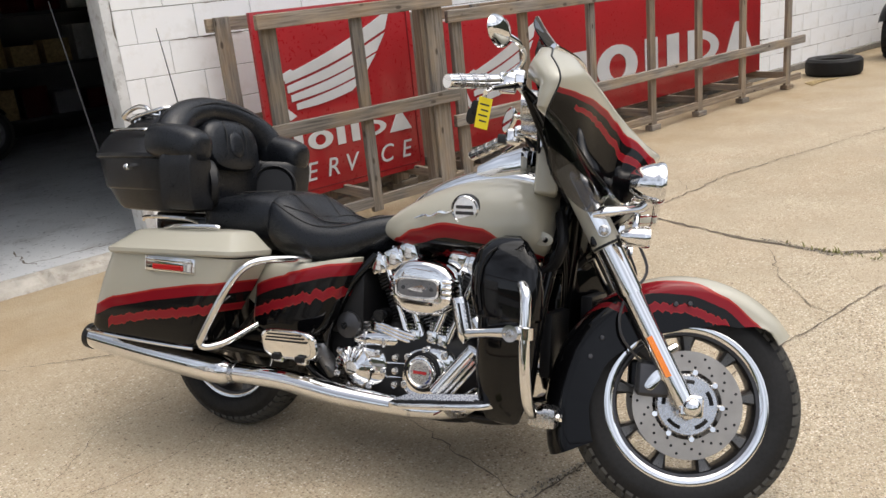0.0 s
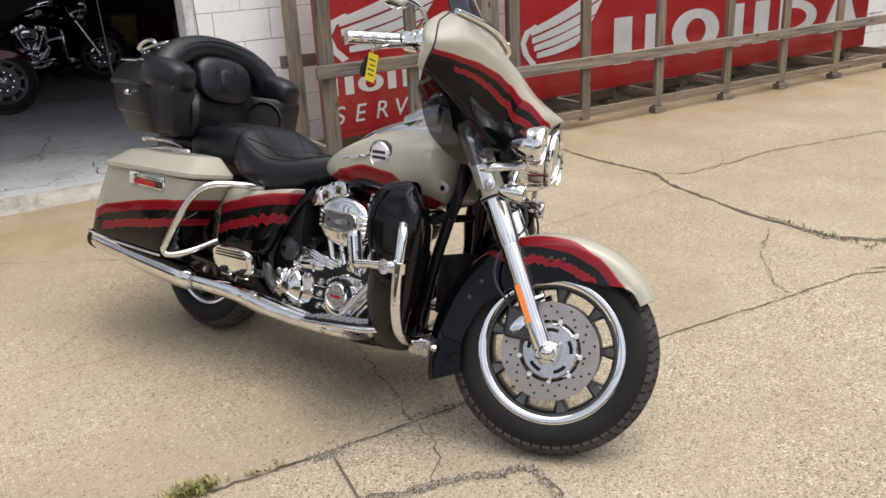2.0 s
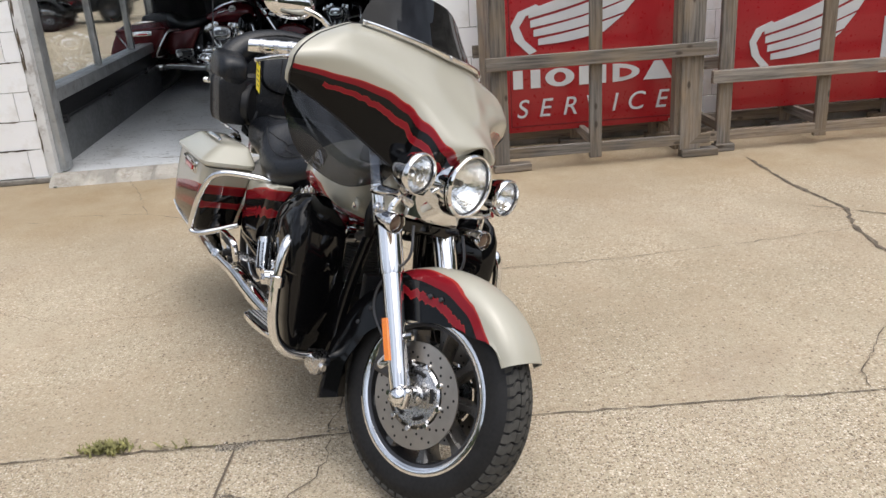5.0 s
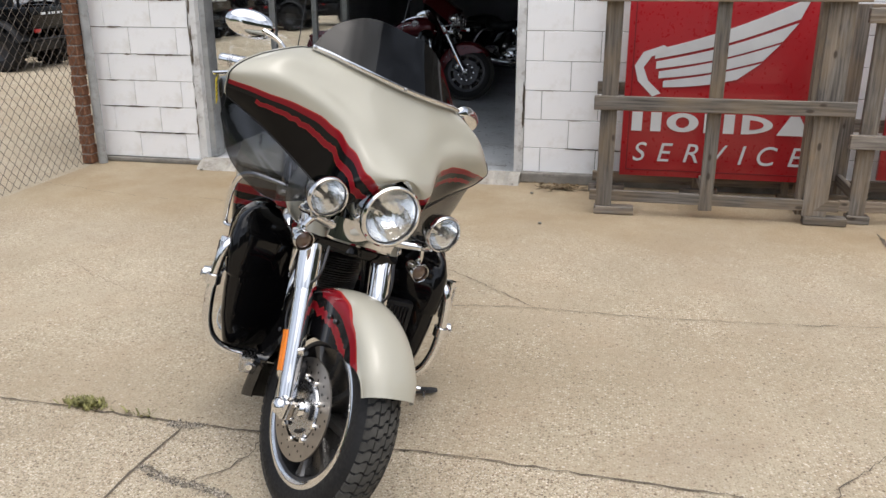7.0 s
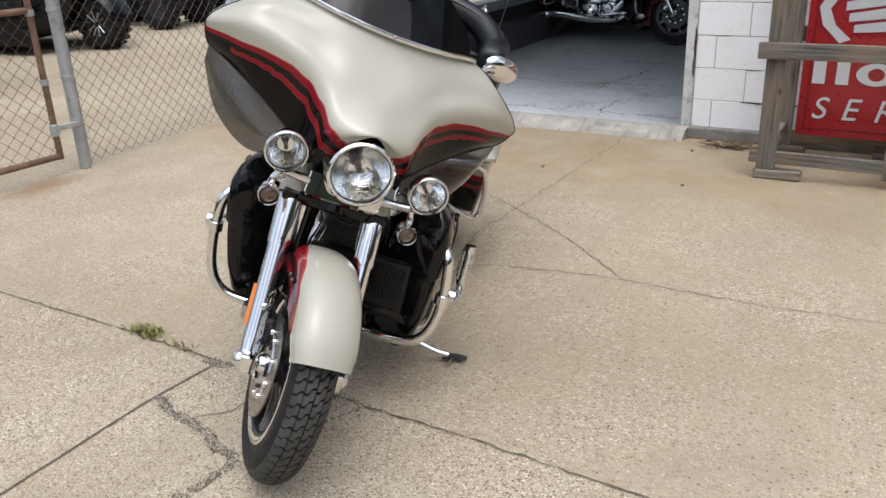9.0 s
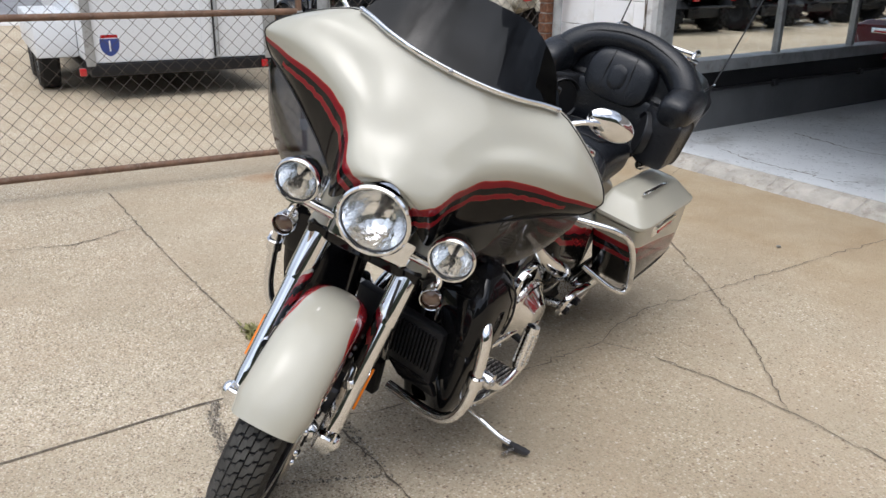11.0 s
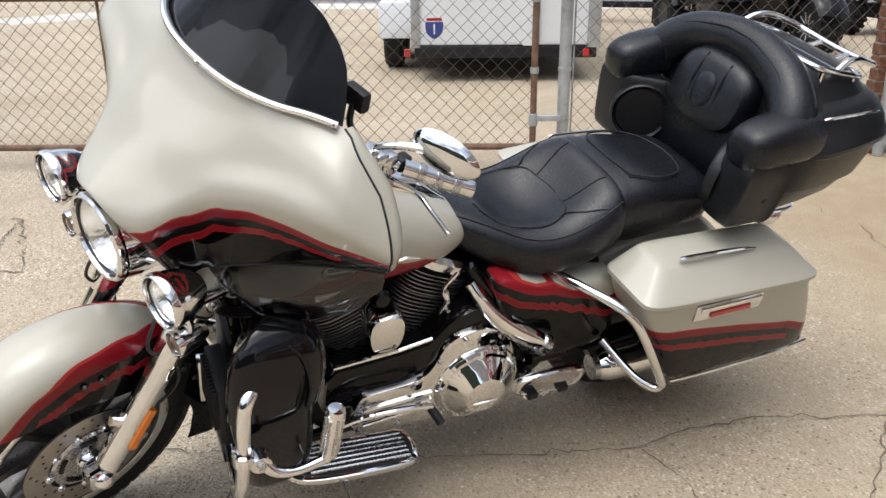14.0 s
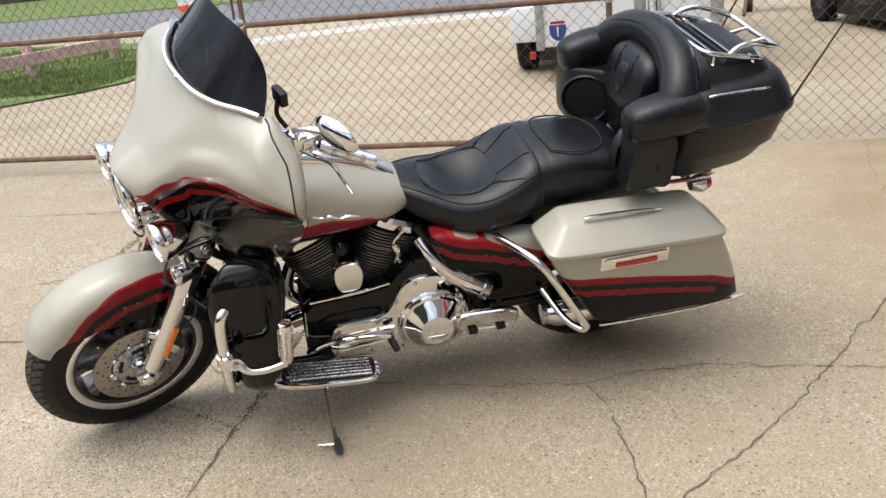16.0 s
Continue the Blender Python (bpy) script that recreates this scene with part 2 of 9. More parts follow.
def glassy(name, colour, rough=0.02, ior=1.45, trans=1.0, wave=0.0):
    m, nt, b = nodes_of(name)
    if wave:
        bump(nt, b, noise_tex(nt, coords(nt), 3.2, 2).outputs[0], wave, 0.05)
    b.inputs["Base Color"].default_value = (*colour, 1)
    b.inputs["Transmission Weight"].default_value = trans
    b.inputs["Roughness"].default_value = rough
    b.inputs["IOR"].default_value = ior
    return m


M = dict(
    concrete=make_concrete(),
    crack=surface("dirt_filled_crack", (0.125, 0.100, 0.074), 0.95, vary=0.3, big=20, fine=200, relief=0.4),
    stucco=surface("white_painted_block", (0.90, 0.905, 0.91), 0.60, vary=0.03, big=1.7, fine=90, relief=0.20, dirt=(0.74, 0.725, 0.69), per_object=0.05),
    mortar=surface("painted_mortar", (0.26, 0.25, 0.235), 0.9, vary=0.45, big=2.2, fine=60, relief=0.3, dirt=(0.05, 0.045, 0.04)),
    footing=surface("grey_footing", (0.23, 0.215, 0.19), 0.9, vary=0.3, big=6, fine=100, relief=0.4, dirt=(0.12, 0.10, 0.085)),
    wood=make_wood(),
    sign_red=surface("red_enamel_sign", (0.34, 0.011, 0.016), 0.36, vary=0.10, big=1.5, fine=40, coat=0.3),
    sign_dark=surface("dark_red_sign_line", (0.17, 0.006, 0.010), 0.4, vary=0.1),
    sign_white=surface("silver_white_lettering", (0.58, 0.59, 0.60), 0.4, vary=0.07, big=4, fine=50),
    floor_paint=surface("grey_painted_floor", (0.57, 0.59, 0.60), 0.36, vary=0.16, big=0.9, fine=30, relief=0.06, dirt=(0.22, 0.215, 0.205)),
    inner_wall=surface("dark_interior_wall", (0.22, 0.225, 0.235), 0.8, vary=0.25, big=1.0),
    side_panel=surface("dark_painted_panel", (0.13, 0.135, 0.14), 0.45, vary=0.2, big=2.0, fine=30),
    steel_grey=surface("galvanised_steel", (0.42, 0.435, 0.44), 0.5, 0.55, vary=0.18, big=7, fine=50, dirt=(0.22, 0.20, 0.18)),
    jamb=surface("worn_white_jamb", (0.66, 0.665, 0.66), 0.6, vary=0.15, big=4, fine=60, relief=0.15, dirt=(0.16, 0.12, 0.09)),
    rust_pole=surface("flaking_rust_pole", (0.20, 0.085, 0.042), 0.85, 0.1, vary=0.4, big=14, fine=90, relief=0.5, dirt=(0.33, 0.22, 0.15)),
    brick=surface("red_brown_brick", (0.20, 0.105, 0.075), 0.9, vary=0.2, big=1.0, fine=14, relief=0.2),
    rust=surface("rusty_pipe", (0.17, 0.10, 0.065), 0.8, 0.2, vary=0.35, big=12, fine=120, relief=0.3, dirt=(0.25, 0.19, 0.15)),
    wire=surface("dull_fence_wire", (0.085, 0.070, 0.058), 0.7, 0.2, vary=0.3, big=4),
    grass=surface("mown_grass", (0.125, 0.175, 0.042), 0.9, vary=0.4, big=1.5, fine=40, relief=0.6, dirt=(0.10, 0.13, 0.035)),
    asphalt=surface("grey_asphalt_road", (0.17, 0.172, 0.178), 0.9, vary=0.15, big=0.6, fine=60, relief=0.2),
    kerb=surface("pale_kerb_concrete", (0.50, 0.48, 0.44), 0.85, vary=0.15, big=1.3, fine=40, relief=0.2),
    sill=surface("chipped_sill_concrete", (0.40, 0.375, 0.33), 0.9, vary=0.25, big=6, fine=70, relief=0.4, dirt=(0.19, 0.155, 0.12)),
    # finish of the walls added out of view, dark to deepen reflections
    unseen_wall=surface("dark_unseen_wall", (0.045, 0.055, 0.035), 0.9, vary=0.4, big=1.2, fine=12),
    pink=surface("faded_pink_timber", (0.60, 0.41, 0.37), 0.85, vary=0.2, big=5, fine=60, relief=0.2),
    tyre=surface("tyre_rubber", (0.010, 0.010, 0.0105), 0.62, spec=0.3, vary=0.3, big=9, fine=90, relief=0.1),
    tread=surface("dusty_tread_rubber", (0.060, 0.058, 0.053), 0.8, spec=0.2, vary=0.3, big=14, fine=120, relief=0.15),
    chrome=surface("polished_chrome", (0.80, 0.80, 0.80), 0.045, 1.0, vary=0.03, rough_vary=0.02, big=8),
    chrome_soft=surface("brushed_alloy", (0.52, 0.52, 0.53), 0.26, 1.0, vary=0.10, big=12, fine=150),
    disc_steel=surface("machined_brake_steel", (0.42, 0.385, 0.345), 0.36, 1.0, vary=0.12, big=15, fine=160, rough_vary=0.08),
    cast_dark=surface("dark_cast_alloy", (0.075, 0.075, 0.08), 0.42, 0.75, vary=0.2, big=12, fine=160, relief=0.08),
    alloy_grey=surface("grey_cast_wheel", (0.13, 0.125, 0.12), 0.36, 0.8, vary=0.12, big=12, fine=150),
    fin_edge=surface("machined_fin", (0.19, 0.19, 0.195), 0.36, 0.8, vary=0.2, big=15, fine=120),
    badge_silver=surface("dull_silver_badge", (0.84, 0.85, 0.87), 0.28, 0.0, vary=0.15, big=30, fine=200),
    engine_black=surface("crinkle_black_engine", (0.008, 0.008, 0.009), 0.45, 0.1, spec=0.3, vary=0.25, big=15, fine=250, relief=0.12),
    black_gloss=surface("gloss_black_paint", (0.004, 0.004, 0.0045), 0.05, vary=0.1, spec=0.32, rough_vary=0.03),
    black_plastic=surface("black_plastic", (0.011, 0.011, 0.012), 0.42, spec=0.3, vary=0.2, big=9, fine=220, relief=0.06),
    tour_black=surface("grained_black_trunk", (0.0095, 0.010, 0.0118), 0.34, spec=0.36, vary=0.15, big=6, fine=420, relief=0.09, relief_scale=520),
    leather=surface("black_vinyl_leather", (0.0070, 0.0082, 0.0108), 0.31, spec=0.38, vary=0.2, big=7, fine=260, relief=0.09, relief_scale=330, rough_vary=0.08),
    seam=surface("seat_stitching", (0.006, 0.006, 0.0065), 0.7, vary=0.1),
    amber=surface("amber_reflector", (0.75, 0.20, 0.012), 0.18, vary=0.12, fine=180, coat=0.6),
    red_lens=surface("red_lens", (0.42, 0.012, 0.014), 0.15, vary=0.15, fine=150, coat=0.7),
    smoke_lens=surface("smoked_signal_lens", (0.10, 0.062, 0.042), 0.14, vary=0.2, coat=0.8),
    reflector=surface("silvered_reflector", (0.90, 0.905, 0.91), 0.05, 1.0, vary=0.05, fine=35, relief=0.6, relief_scale=20),
    tag=surface("yellow_paper_tag", (0.82, 0.66, 0.02), 0.6, vary=0.06),
    ink=surface("dark_print", (0.03, 0.03, 0.03), 0.6, vary=0.1),
    white=surface("white_gloss_panel", (0.74, 0.76, 0.78), 0.35, vary=0.05, big=0.8, fine=30, coat=0.2),
    blue=surface("blue_sticker", (0.030, 0.055, 0.22), 0.4, vary=0.08),
    orange=surface("orange_barrel", (0.75, 0.13, 0.03), 0.55, vary=0.1),
    siding=surface("beige_siding", (0.40, 0.37, 0.31), 0.8, vary=0.08, big=0.5),
    camo=surface("tan_camouflage_plastic", (0.26, 0.235, 0.18), 0.5, vary=0.45, big=9, fine=60, dirt=(0.035, 0.03, 0.022)),
    maroon=surface("maroon_paint", (0.085, 0.007, 0.010), 0.14, 0.2, vary=0.1, rough_vary=0.04),
    dry_leaf=surface("dry_leaf", (0.15, 0.105, 0.055), 0.85, vary=0.35, big=30),
    straw=surface("pale_straw", (0.36, 0.27, 0.13), 0.85, vary=0.3, big=30),
    pane=glassy("clear_pane", (0.93, 0.96, 0.95)),
    lamp_glass=glassy("lamp_glass", (0.97, 0.98, 0.98)),
    smoke_screen=glassy("smoked_acrylic", (0.0035, 0.0038, 0.005), 0.02, 1.32, wave=0.035),
    deflector=glassy("smoked_deflector", (0.17, 0.175, 0.19), 0.03, 1.45, trans=1.0),
    mirror=surface("mirror_glass", (0.85, 0.86, 0.87), 0.01, 1.0, vary=0.01, rough_vary=0.0),
)
M["graphic"] = make_graphic("champagne_two_tone_paint", (0.36, 0.346, 0.285), (0.49, 0.472, 0.395))


# ---- mesh tools ----
def part(name, bm, material, parent=None, label="", smooth=35, uvf=None, move=None, kind="", category=""):
    """Links a bmesh as one object; smooth: the angle up to which edges are shaded round."""
    if uvf:
        layer = bm.loops.layers.uv.new("UVMap")
        for f in bm.faces:
            for lp in f.loops:
                lp[layer].uv = uvf(lp.vert.co)
    if move is not None:
        bm.transform(move)
    bmesh.ops.recalc_face_normals(bm, faces=bm.faces)
    me = bpy.data.meshes.new(name)
    bm.to_mesh(me)
    bm.free()
    if smooth:
        me.polygons.foreach_set("use_smooth", [True] * len(me.polygons))
        me.set_sharp_from_angle(angle=radians(smooth))
    me.materials.append(M[material] if isinstance(material, str) else material)
    ob = new(name, me)
    if parent:
        ob.parent = parent
    return tagged(ob, label, category, kind=kind)


def thing(name, label, category, m=None, group="", kind=""):
    ob = new(name)
    ob.empty_display_size = 0.1
    if m is not None:
        ob.matrix_world = m
    return tagged(ob, label, category, group, kind)


def box_bm(x0, x1, y0, y1, z0, z1, bevel=0.0, seg=2):
    bm = bmesh.new()
    bmesh.ops.create_cube(bm, size=1)
    for v in bm.verts:
        v.co = Vector((x0 + (v.co.x + 0.5) * (x1 - x0), y0 + (v.co.y + 0.5) * (y1 - y0), z0 + (v.co.z + 0.5) * (z1 - z0)))
    if bevel:
        bmesh.ops.bevel(bm, geom=bm.edges[:], offset=bevel, segments=seg, affect="EDGES", profile=0.6)
    return bm


def spline(pts, per=6):
    """Catmull-Rom through the points (any length of tuple)."""
    p = [np.array(q, float) for q in pts]
    p = [2 * p[0] - p[1]] + p + [2 * p[-1] - p[-2]]
    out = []
    for i in range(1, len(p) - 2):
        a, b, c, d = p[i - 1:i + 3]
        for k in range(per):
            t = k / per
            out.append(0.5 * (2 * b + (c - a) * t + (2 * a - 5 * b + 4 * c - d) * t * t + (3 * b - a - 3 * c + d) * t ** 3))
    out.append(p[-2])
    return out


def lerp_rows(rows, x):
    """Reads a table of rows (x, a, b, ...) at x, smoothly."""
    if x <= rows[0][0]:
        return rows[0][1:]
    for a, b in zip(rows, rows[1:]):
        if x <= b[0]:
            t = (x - a[0]) / (b[0] - a[0])
            t = t * t * (3 - 2 * t)
            return tuple(p + (q - p) * t for p, q in zip(a[1:], b[1:]))
    return rows[-1][1:]


def loft_bm(rings, cap=True, closed=True):
    bm = bmesh.new()
    vs = [[bm.verts.new(Vector(p)) for p in r] for r in rings]
    n = len(rings[0])
    for a, b in zip(vs, vs[1:]):
        for i in range(n if closed else n - 1):
            j = (i + 1) % n
            bm.faces.new((a[i], a[j], b[j], b[i]))
    if cap and closed:
        bm.faces.new(vs[0])
        bm.faces.new(list(reversed(vs[-1])))
    return bm


def tube_bm(pts, radius, n=10, per=5, smooth=True, cap=True, flat=1.0):
    """A round bar along the points; radius a number or one for each point."""
    rr = radius if isinstance(radius, (list, tuple)) else [radius] * len(pts)
    rows = spline([(*p, r) for p, r in zip(pts, rr)], per) if smooth and len(pts) > 2 else [np.array((*p, r), float) for p, r in zip(pts, rr)]
    c = [Vector(r[:3]) for r in rows]
    side = None
    rings = []
    for i, p in enumerate(c):
        d = (c[min(i + 1, len(c) - 1)] - c[max(i - 1, 0)]).normalized()
        if side is None:
            side = d.orthogonal().normalized()
        side = (side - d * side.dot(d)).normalized()
        up = d.cross(side)
        r = rows[i][3]
        rings.append([p + side * (math.cos(2 * math.pi * k / n) * r) + up * (math.sin(2 * math.pi * k / n) * r * flat) for k in range(n)])
    return loft_bm(rings, cap)


def lathe_bm(profile, n=32, axis="y", centre=(0, 0, 0), closed=False):
    """Turns (radius, height) pairs round an axis."""
    rings = []
    for k in range(n):
        a = 2 * math.pi * k / n
        ca, sa = math.cos(a), math.sin(a)
        ring = []
        for r, h in profile:
            q = {"y": (r * ca, h, r * sa), "x": (h, r * ca, r * sa), "z": (r * ca, r * sa, h)}[axis]
            ring.append(Vector(q) + Vector(centre))
        rings.append(ring)
    bm = bmesh.new()
    vs = [[bm.verts.new(p) for p in r] for r in rings]
    m = len(profile)
    for i in range(n):
        a, b = vs[i], vs[(i + 1) % n]
        for j in range(m if closed else m - 1):
            k = (j + 1) % m
            bm.faces.new((a[j], a[k], b[k], b[j]))
    bmesh.ops.remove_doubles(bm, verts=bm.verts, dist=1e-5)
    return bm


def sheet_bm(fn, nu, nv, thick=0.004):
    """A shell over fn(u, v) for u, v in 0..1, given a thickness inwards."""
    bm = bmesh.new()
    vs = [[bm.verts.new(Vector(fn(i / nu, j / nv))) for j in range(nv + 1)] for i in range(nu + 1)]
    for i in range(nu):
        for j in range(nv):
            q = (vs[i][j], vs[i + 1][j], vs[i + 1][j + 1], vs[i][j + 1])
            if (q[0].co - q[2].co).length > 1e-6 and (q[1].co - q[3].co).length > 1e-6:
                bm.faces.new(q)
    if thick:
        bmesh.ops.remove_doubles(bm, verts=bm.verts, dist=1e-6)
        bmesh.ops.recalc_face_normals(bm, faces=bm.faces)
        bmesh.ops.solidify(bm, geom=bm.faces[:], thickness=thick)
    return bm


def plate_bm(outline, depth, plane="xz", at=0.0, bevel=0.0):
    """A flat plate with the outline given in a plane, from at to at + depth."""
    put = {"xz": lambda a, b, h: (a, h, b), "xy": lambda a, b, h: (a, b, h), "yz": lambda a, b, h: (h, a, b)}[plane]
    bm = loft_bm([[put(a, b, at) for a, b in outline], [put(a, b, at + depth) for a, b in outline]])
    if bevel:
        bmesh.ops.recalc_face_normals(bm, faces=bm.faces)
        rim = [e for e in bm.edges if abs((e.verts[0].co - e.verts[1].co).dot(Vector(put(0, 0, 1)))) < 1e-6]
        bmesh.ops.bevel(bm, geom=rim, offset=bevel, segments=2, affect="EDGES", profile=0.6)
    return bm


def round_outline(pts, per=5):
    """A closed smooth outline through the points."""
    n = len(pts)
    p = [np.array(q, float) for q in pts]
    out = []
    for i in range(n):
        a, b, c, d = p[i - 1], p[i], p[(i + 1) % n], p[(i + 2) % n]
        for k in range(per):
            t = k / per
            out.append(tuple(0.5 * (2 * b + (c - a) * t + (2 * a - 5 * b + 4 * c - d) * t * t + (3 * b - a - 3 * c + d) * t ** 3)))
    return out


def squircle(a, b, n=24, p=3.0):
    """A rounded rectangle with half sizes a, b."""
    out = []
    for k in range(n):
        t = 2 * math.pi * k / n
        c, s = math.cos(t), math.sin(t)
        out.append((a * math.copysign(abs(c) ** (2 / p), c), b * math.copysign(abs(s) ** (2 / p), s)))
    return out


def lettering_bm(text, height, shear=0.0, depth=0.004):
    cu = bpy.data.curves.new("lettering", "FONT")
    cu.body, cu.size, cu.extrude, cu.shear = text, height / 0.72, depth / 2, shear
    cu.align_x = "LEFT"
    ob = new("lettering", cu)
    bpy.context.view_layer.update()
    me = bpy.data.meshes.new_from_object(ob.evaluated_get(bpy.context.evaluated_depsgraph_get()))
    bm = bmesh.new()
    bm.from_mesh(me)
    bpy.data.objects.remove(ob)
    bpy.data.curves.remove(cu)
    bpy.data.meshes.remove(me)
    return bm


# ---- ground ----
WALL = 3.5                      # the front of the block wall
DOOR_L, DOOR_R = -2.33, 0.235   # the garage door's opening
rng = random.Random(4)


def ground_bm():
    bm = bmesh.new()
    xs = [-400, -120, -60, -30, -18.5] + [-14.5 + 1.25 * i for i in range(23)] + [20, 40, 100, 400]
    ys = [-400, -100, -40, -20, -12] + [-8 + 1.0 * i for i in range(12)] + [5, 8, 12, 20, 40, 120, 400]
    vs = [[bm.verts.new((x, y, -0.004)) for y in ys] for x in xs]
    for i in range(len(xs) - 1):
        for j in range(len(ys) - 1):
            bm.faces.new((vs[i][j], vs[i + 1][j], vs[i + 1][j + 1], vs[i][j + 1]))
    return bm


ground = part("ground", ground_bm(), "concrete", label="tan exposed-aggregate concrete forecourt, cracked and stained", kind="structure", category="ground", smooth=0)


def crack_bm(points, width, wander, seed, even=0.0):
    """A jagged, dirt-filled line along the points, lying just over the paving."""
    r = random.Random(seed)
    pts = []
    for (x0, y0), (x1, y1) in zip(points, points[1:]):
        d = math.hypot(x1 - x0, y1 - y0)
        n = max(2, int(d / 0.035))
        for k in range(n):
            t = k / n
            w = wander * math.sin(math.pi * t)
            pts.append((x0 + (x1 - x0) * t + r.uniform(-1, 1) * w, y0 + (y1 - y0) * t + r.uniform(-1, 1) * w))
    pts.append(points[-1])
    bm = bmesh.new()
    prev = None
    for i, (x, y) in enumerate(pts):
        a, b = pts[max(0, i - 1)], pts[min(len(pts) - 1, i + 1)]
        dx, dy = b[0] - a[0], b[1] - a[1]
        l = math.hypot(dx, dy) or 1
        w = width * (r.uniform(0.25, 1.35) * (1 - even) + 0.8 * even) * (0.25 if i in (0, len(pts) - 1) else 1)
        row = [bm.verts.new((x - dy / l * w, y + dx / l * w, 0.0005)), bm.verts.new((x + dy / l * w, y - dx / l * w, 0.0005))]
        if prev:
            bm.faces.new((prev[0], prev[1], row[1], row[0]))
        prev = row
    return bm


JOINTS = (   # long joints between the slabs: points, half width, wander
    (((-3.3, -0.30), (-1.85, -0.355), (-1.1, -0.365), (-0.5, -0.39), (0.6, -0.405), (1.05, -0.43), (1.72, -0.47), (2.12, -0.48), (2.48, -0.64), (4.5, -0.75)), 0.009, 0.010),
    (((-0.47, -0.42), (-0.5, -0.72), (-0.5, -1.35), (-0.53, -4.5)), 0.0085, 0.0015),
    (((0.27, 0.90), (0.7, 0.945), (1.25, 0.93), (1.72, 0.97), (2.56, 1.05)), 0.0035, 0.012),
    (((2.55, 1.10), (2.53, 0.98), (2.45, 0.4), (2.48, -0.1), (2.62, -0.30), (3.07, -0.37), (4.5, -0.42)), 0.022, 0.010),
    (((2.48, 1.47), (2.83, 1.20), (3.71, 1.25), (4.66, 1.11), (6.2, 0.88), (9.5, 0.8)), 0.008, 0.020),
    (((2.62, 2.55), (2.60, 1.9), (2.66, 1.35), (2.55, 1.10)), 0.020, 0.008),
)
CRACKS = (
    (((-0.10, 3.4), (-0.10, 3.0), (-0.14, 2.2), (-0.17, 1.61), (-0.20, 1.2), (-0.13, 0.9), (-0.07, 0.78), (-0.07, 0.26), (-0.12, -0.2), (-0.16, -0.36)), 0.0045, 0.018),
    (((-1.95, 2.51), (-1.42, 2.41), (-0.7, 1.96), (-0.17, 1.61), (0.26, 1.30), (0.67, 0.94)), 0.0040, 0.018),
    (((-1.42, 2.41), (-1.67, 3.11), (-1.8, 3.4)), 0.003, 0.015),
    (((-0.07, 0.78), (0.09, 0.86), (0.32, 0.90)), 0.004, 0.014),
    (((2.40, 0.24), (2.28, 0.12), (2.02, -0.04), (1.75, -0.34), (1.72, -0.47)), 0.004, 0.016),
    (((2.73, -0.33), (2.62, -0.48), (2.40, -0.54), (2.22, -0.48)), 0.009, 0.016),
    (((-0.15, -0.40), (-0.16, -0.55), (-0.28, -0.74), (0.02, -0.84), (0.01, -1.03), (-0.1, -1.4)), 0.0036, 0.02),
    (((-0.49, -0.66), (-0.28, -0.74)), 0.0035, 0.016),
    (((-2.53, -1.05), (-2.41, -0.72), (-2.45, -0.55), (-2.54, -0.33)), 0.007, 0.02),
    (((-2.47, -3.2), (-2.45, -1.9), (-1.67, -1.60), (-1.67, -1.82), (-1.29, -1.84), (-1.1, -2.2)), 0.007, 0.025),
    (((-3.3, 2.68), (-2.6, 2.5), (-2.05, 2.41)), 0.003, 0.02),
    (((-1.2, 0.9), (-0.9, 1.2), (-0.6, 1.25)), 0.0022, 0.015),
    (((3.2, 1.25), (3.5, 1.55)), 0.0022, 0.02),
    (((-2.0, 1.1), (-1.4, 0.75), (-0.81, 0.76), (-0.3, 0.9)), 0.0022, 0.02),
)
for k, (pts, w, wand) in enumerate(JOINTS):
    part("joint", crack_bm(pts, w * (0.42 if k == 0 else 0.62), wand * (0.8 if k == 0 else 1.2), 10 + k, 0.8 if k == 1 else 0.0), "crack", ground, "open joint filled with dark grit", smooth=0)
for k, (pts, w, wand) in enumerate(CRACKS):
    part("crack", crack_bm(pts, w * 0.62, wand, 40 + k), "crack", ground, smooth=0)


def crumble_bm(points, width, n, seed):
    """Broken grit and small stones that fill a worn-out stretch of joint."""
    r = random.Random(seed)
    bm = bmesh.new()
    runs = [math.dist(a, b) for a, b in zip(points, points[1:])]
    for _ in range(n):
        k = r.choices(range(len(runs)), runs)[0]
        t = r.random()
        x = points[k][0] + (points[k + 1][0] - points[k][0]) * t + r.gauss(0, width * 0.72)
        y = points[k][1] + (points[k + 1][1] - points[k][1]) * t + r.gauss(0, width * 0.72)
        size, a = r.uniform(0.0016, 0.0062), r.uniform(0, 6.3)
        ring = [bm.verts.new((x + size * r.uniform(0.7, 1.2) * math.cos(a + q), y + size * r.uniform(0.6, 1.1) * math.sin(a + q), -0.002)) for q in (0, 1.2, 2.5, 3.7, 5.0)]
        top = bm.verts.new((x + r.gauss(0, 0.3) * size, y + r.gauss(0, 0.3) * size, size * r.uniform(0.35, 0.8)))
        for i in range(5):
            bm.faces.new((ring[i], ring[(i + 1) % 5], top))
    return bm


def make_grit():
    m, nt, b = nodes_of("broken_grit")
    geo = nt.nodes.new("ShaderNodeNewGeometry")
    link(nt, ramp(nt, geo.outputs["Random Per Island"], (0.0, (0.07, 0.06, 0.05)), (0.40, (0.20, 0.175, 0.14)), (0.75, (0.36, 0.315, 0.245)), (1.0, (0.58, 0.53, 0.45))), b.inputs["Base Color"])
    b.inputs["Roughness"].default_value = 0.9
    return m


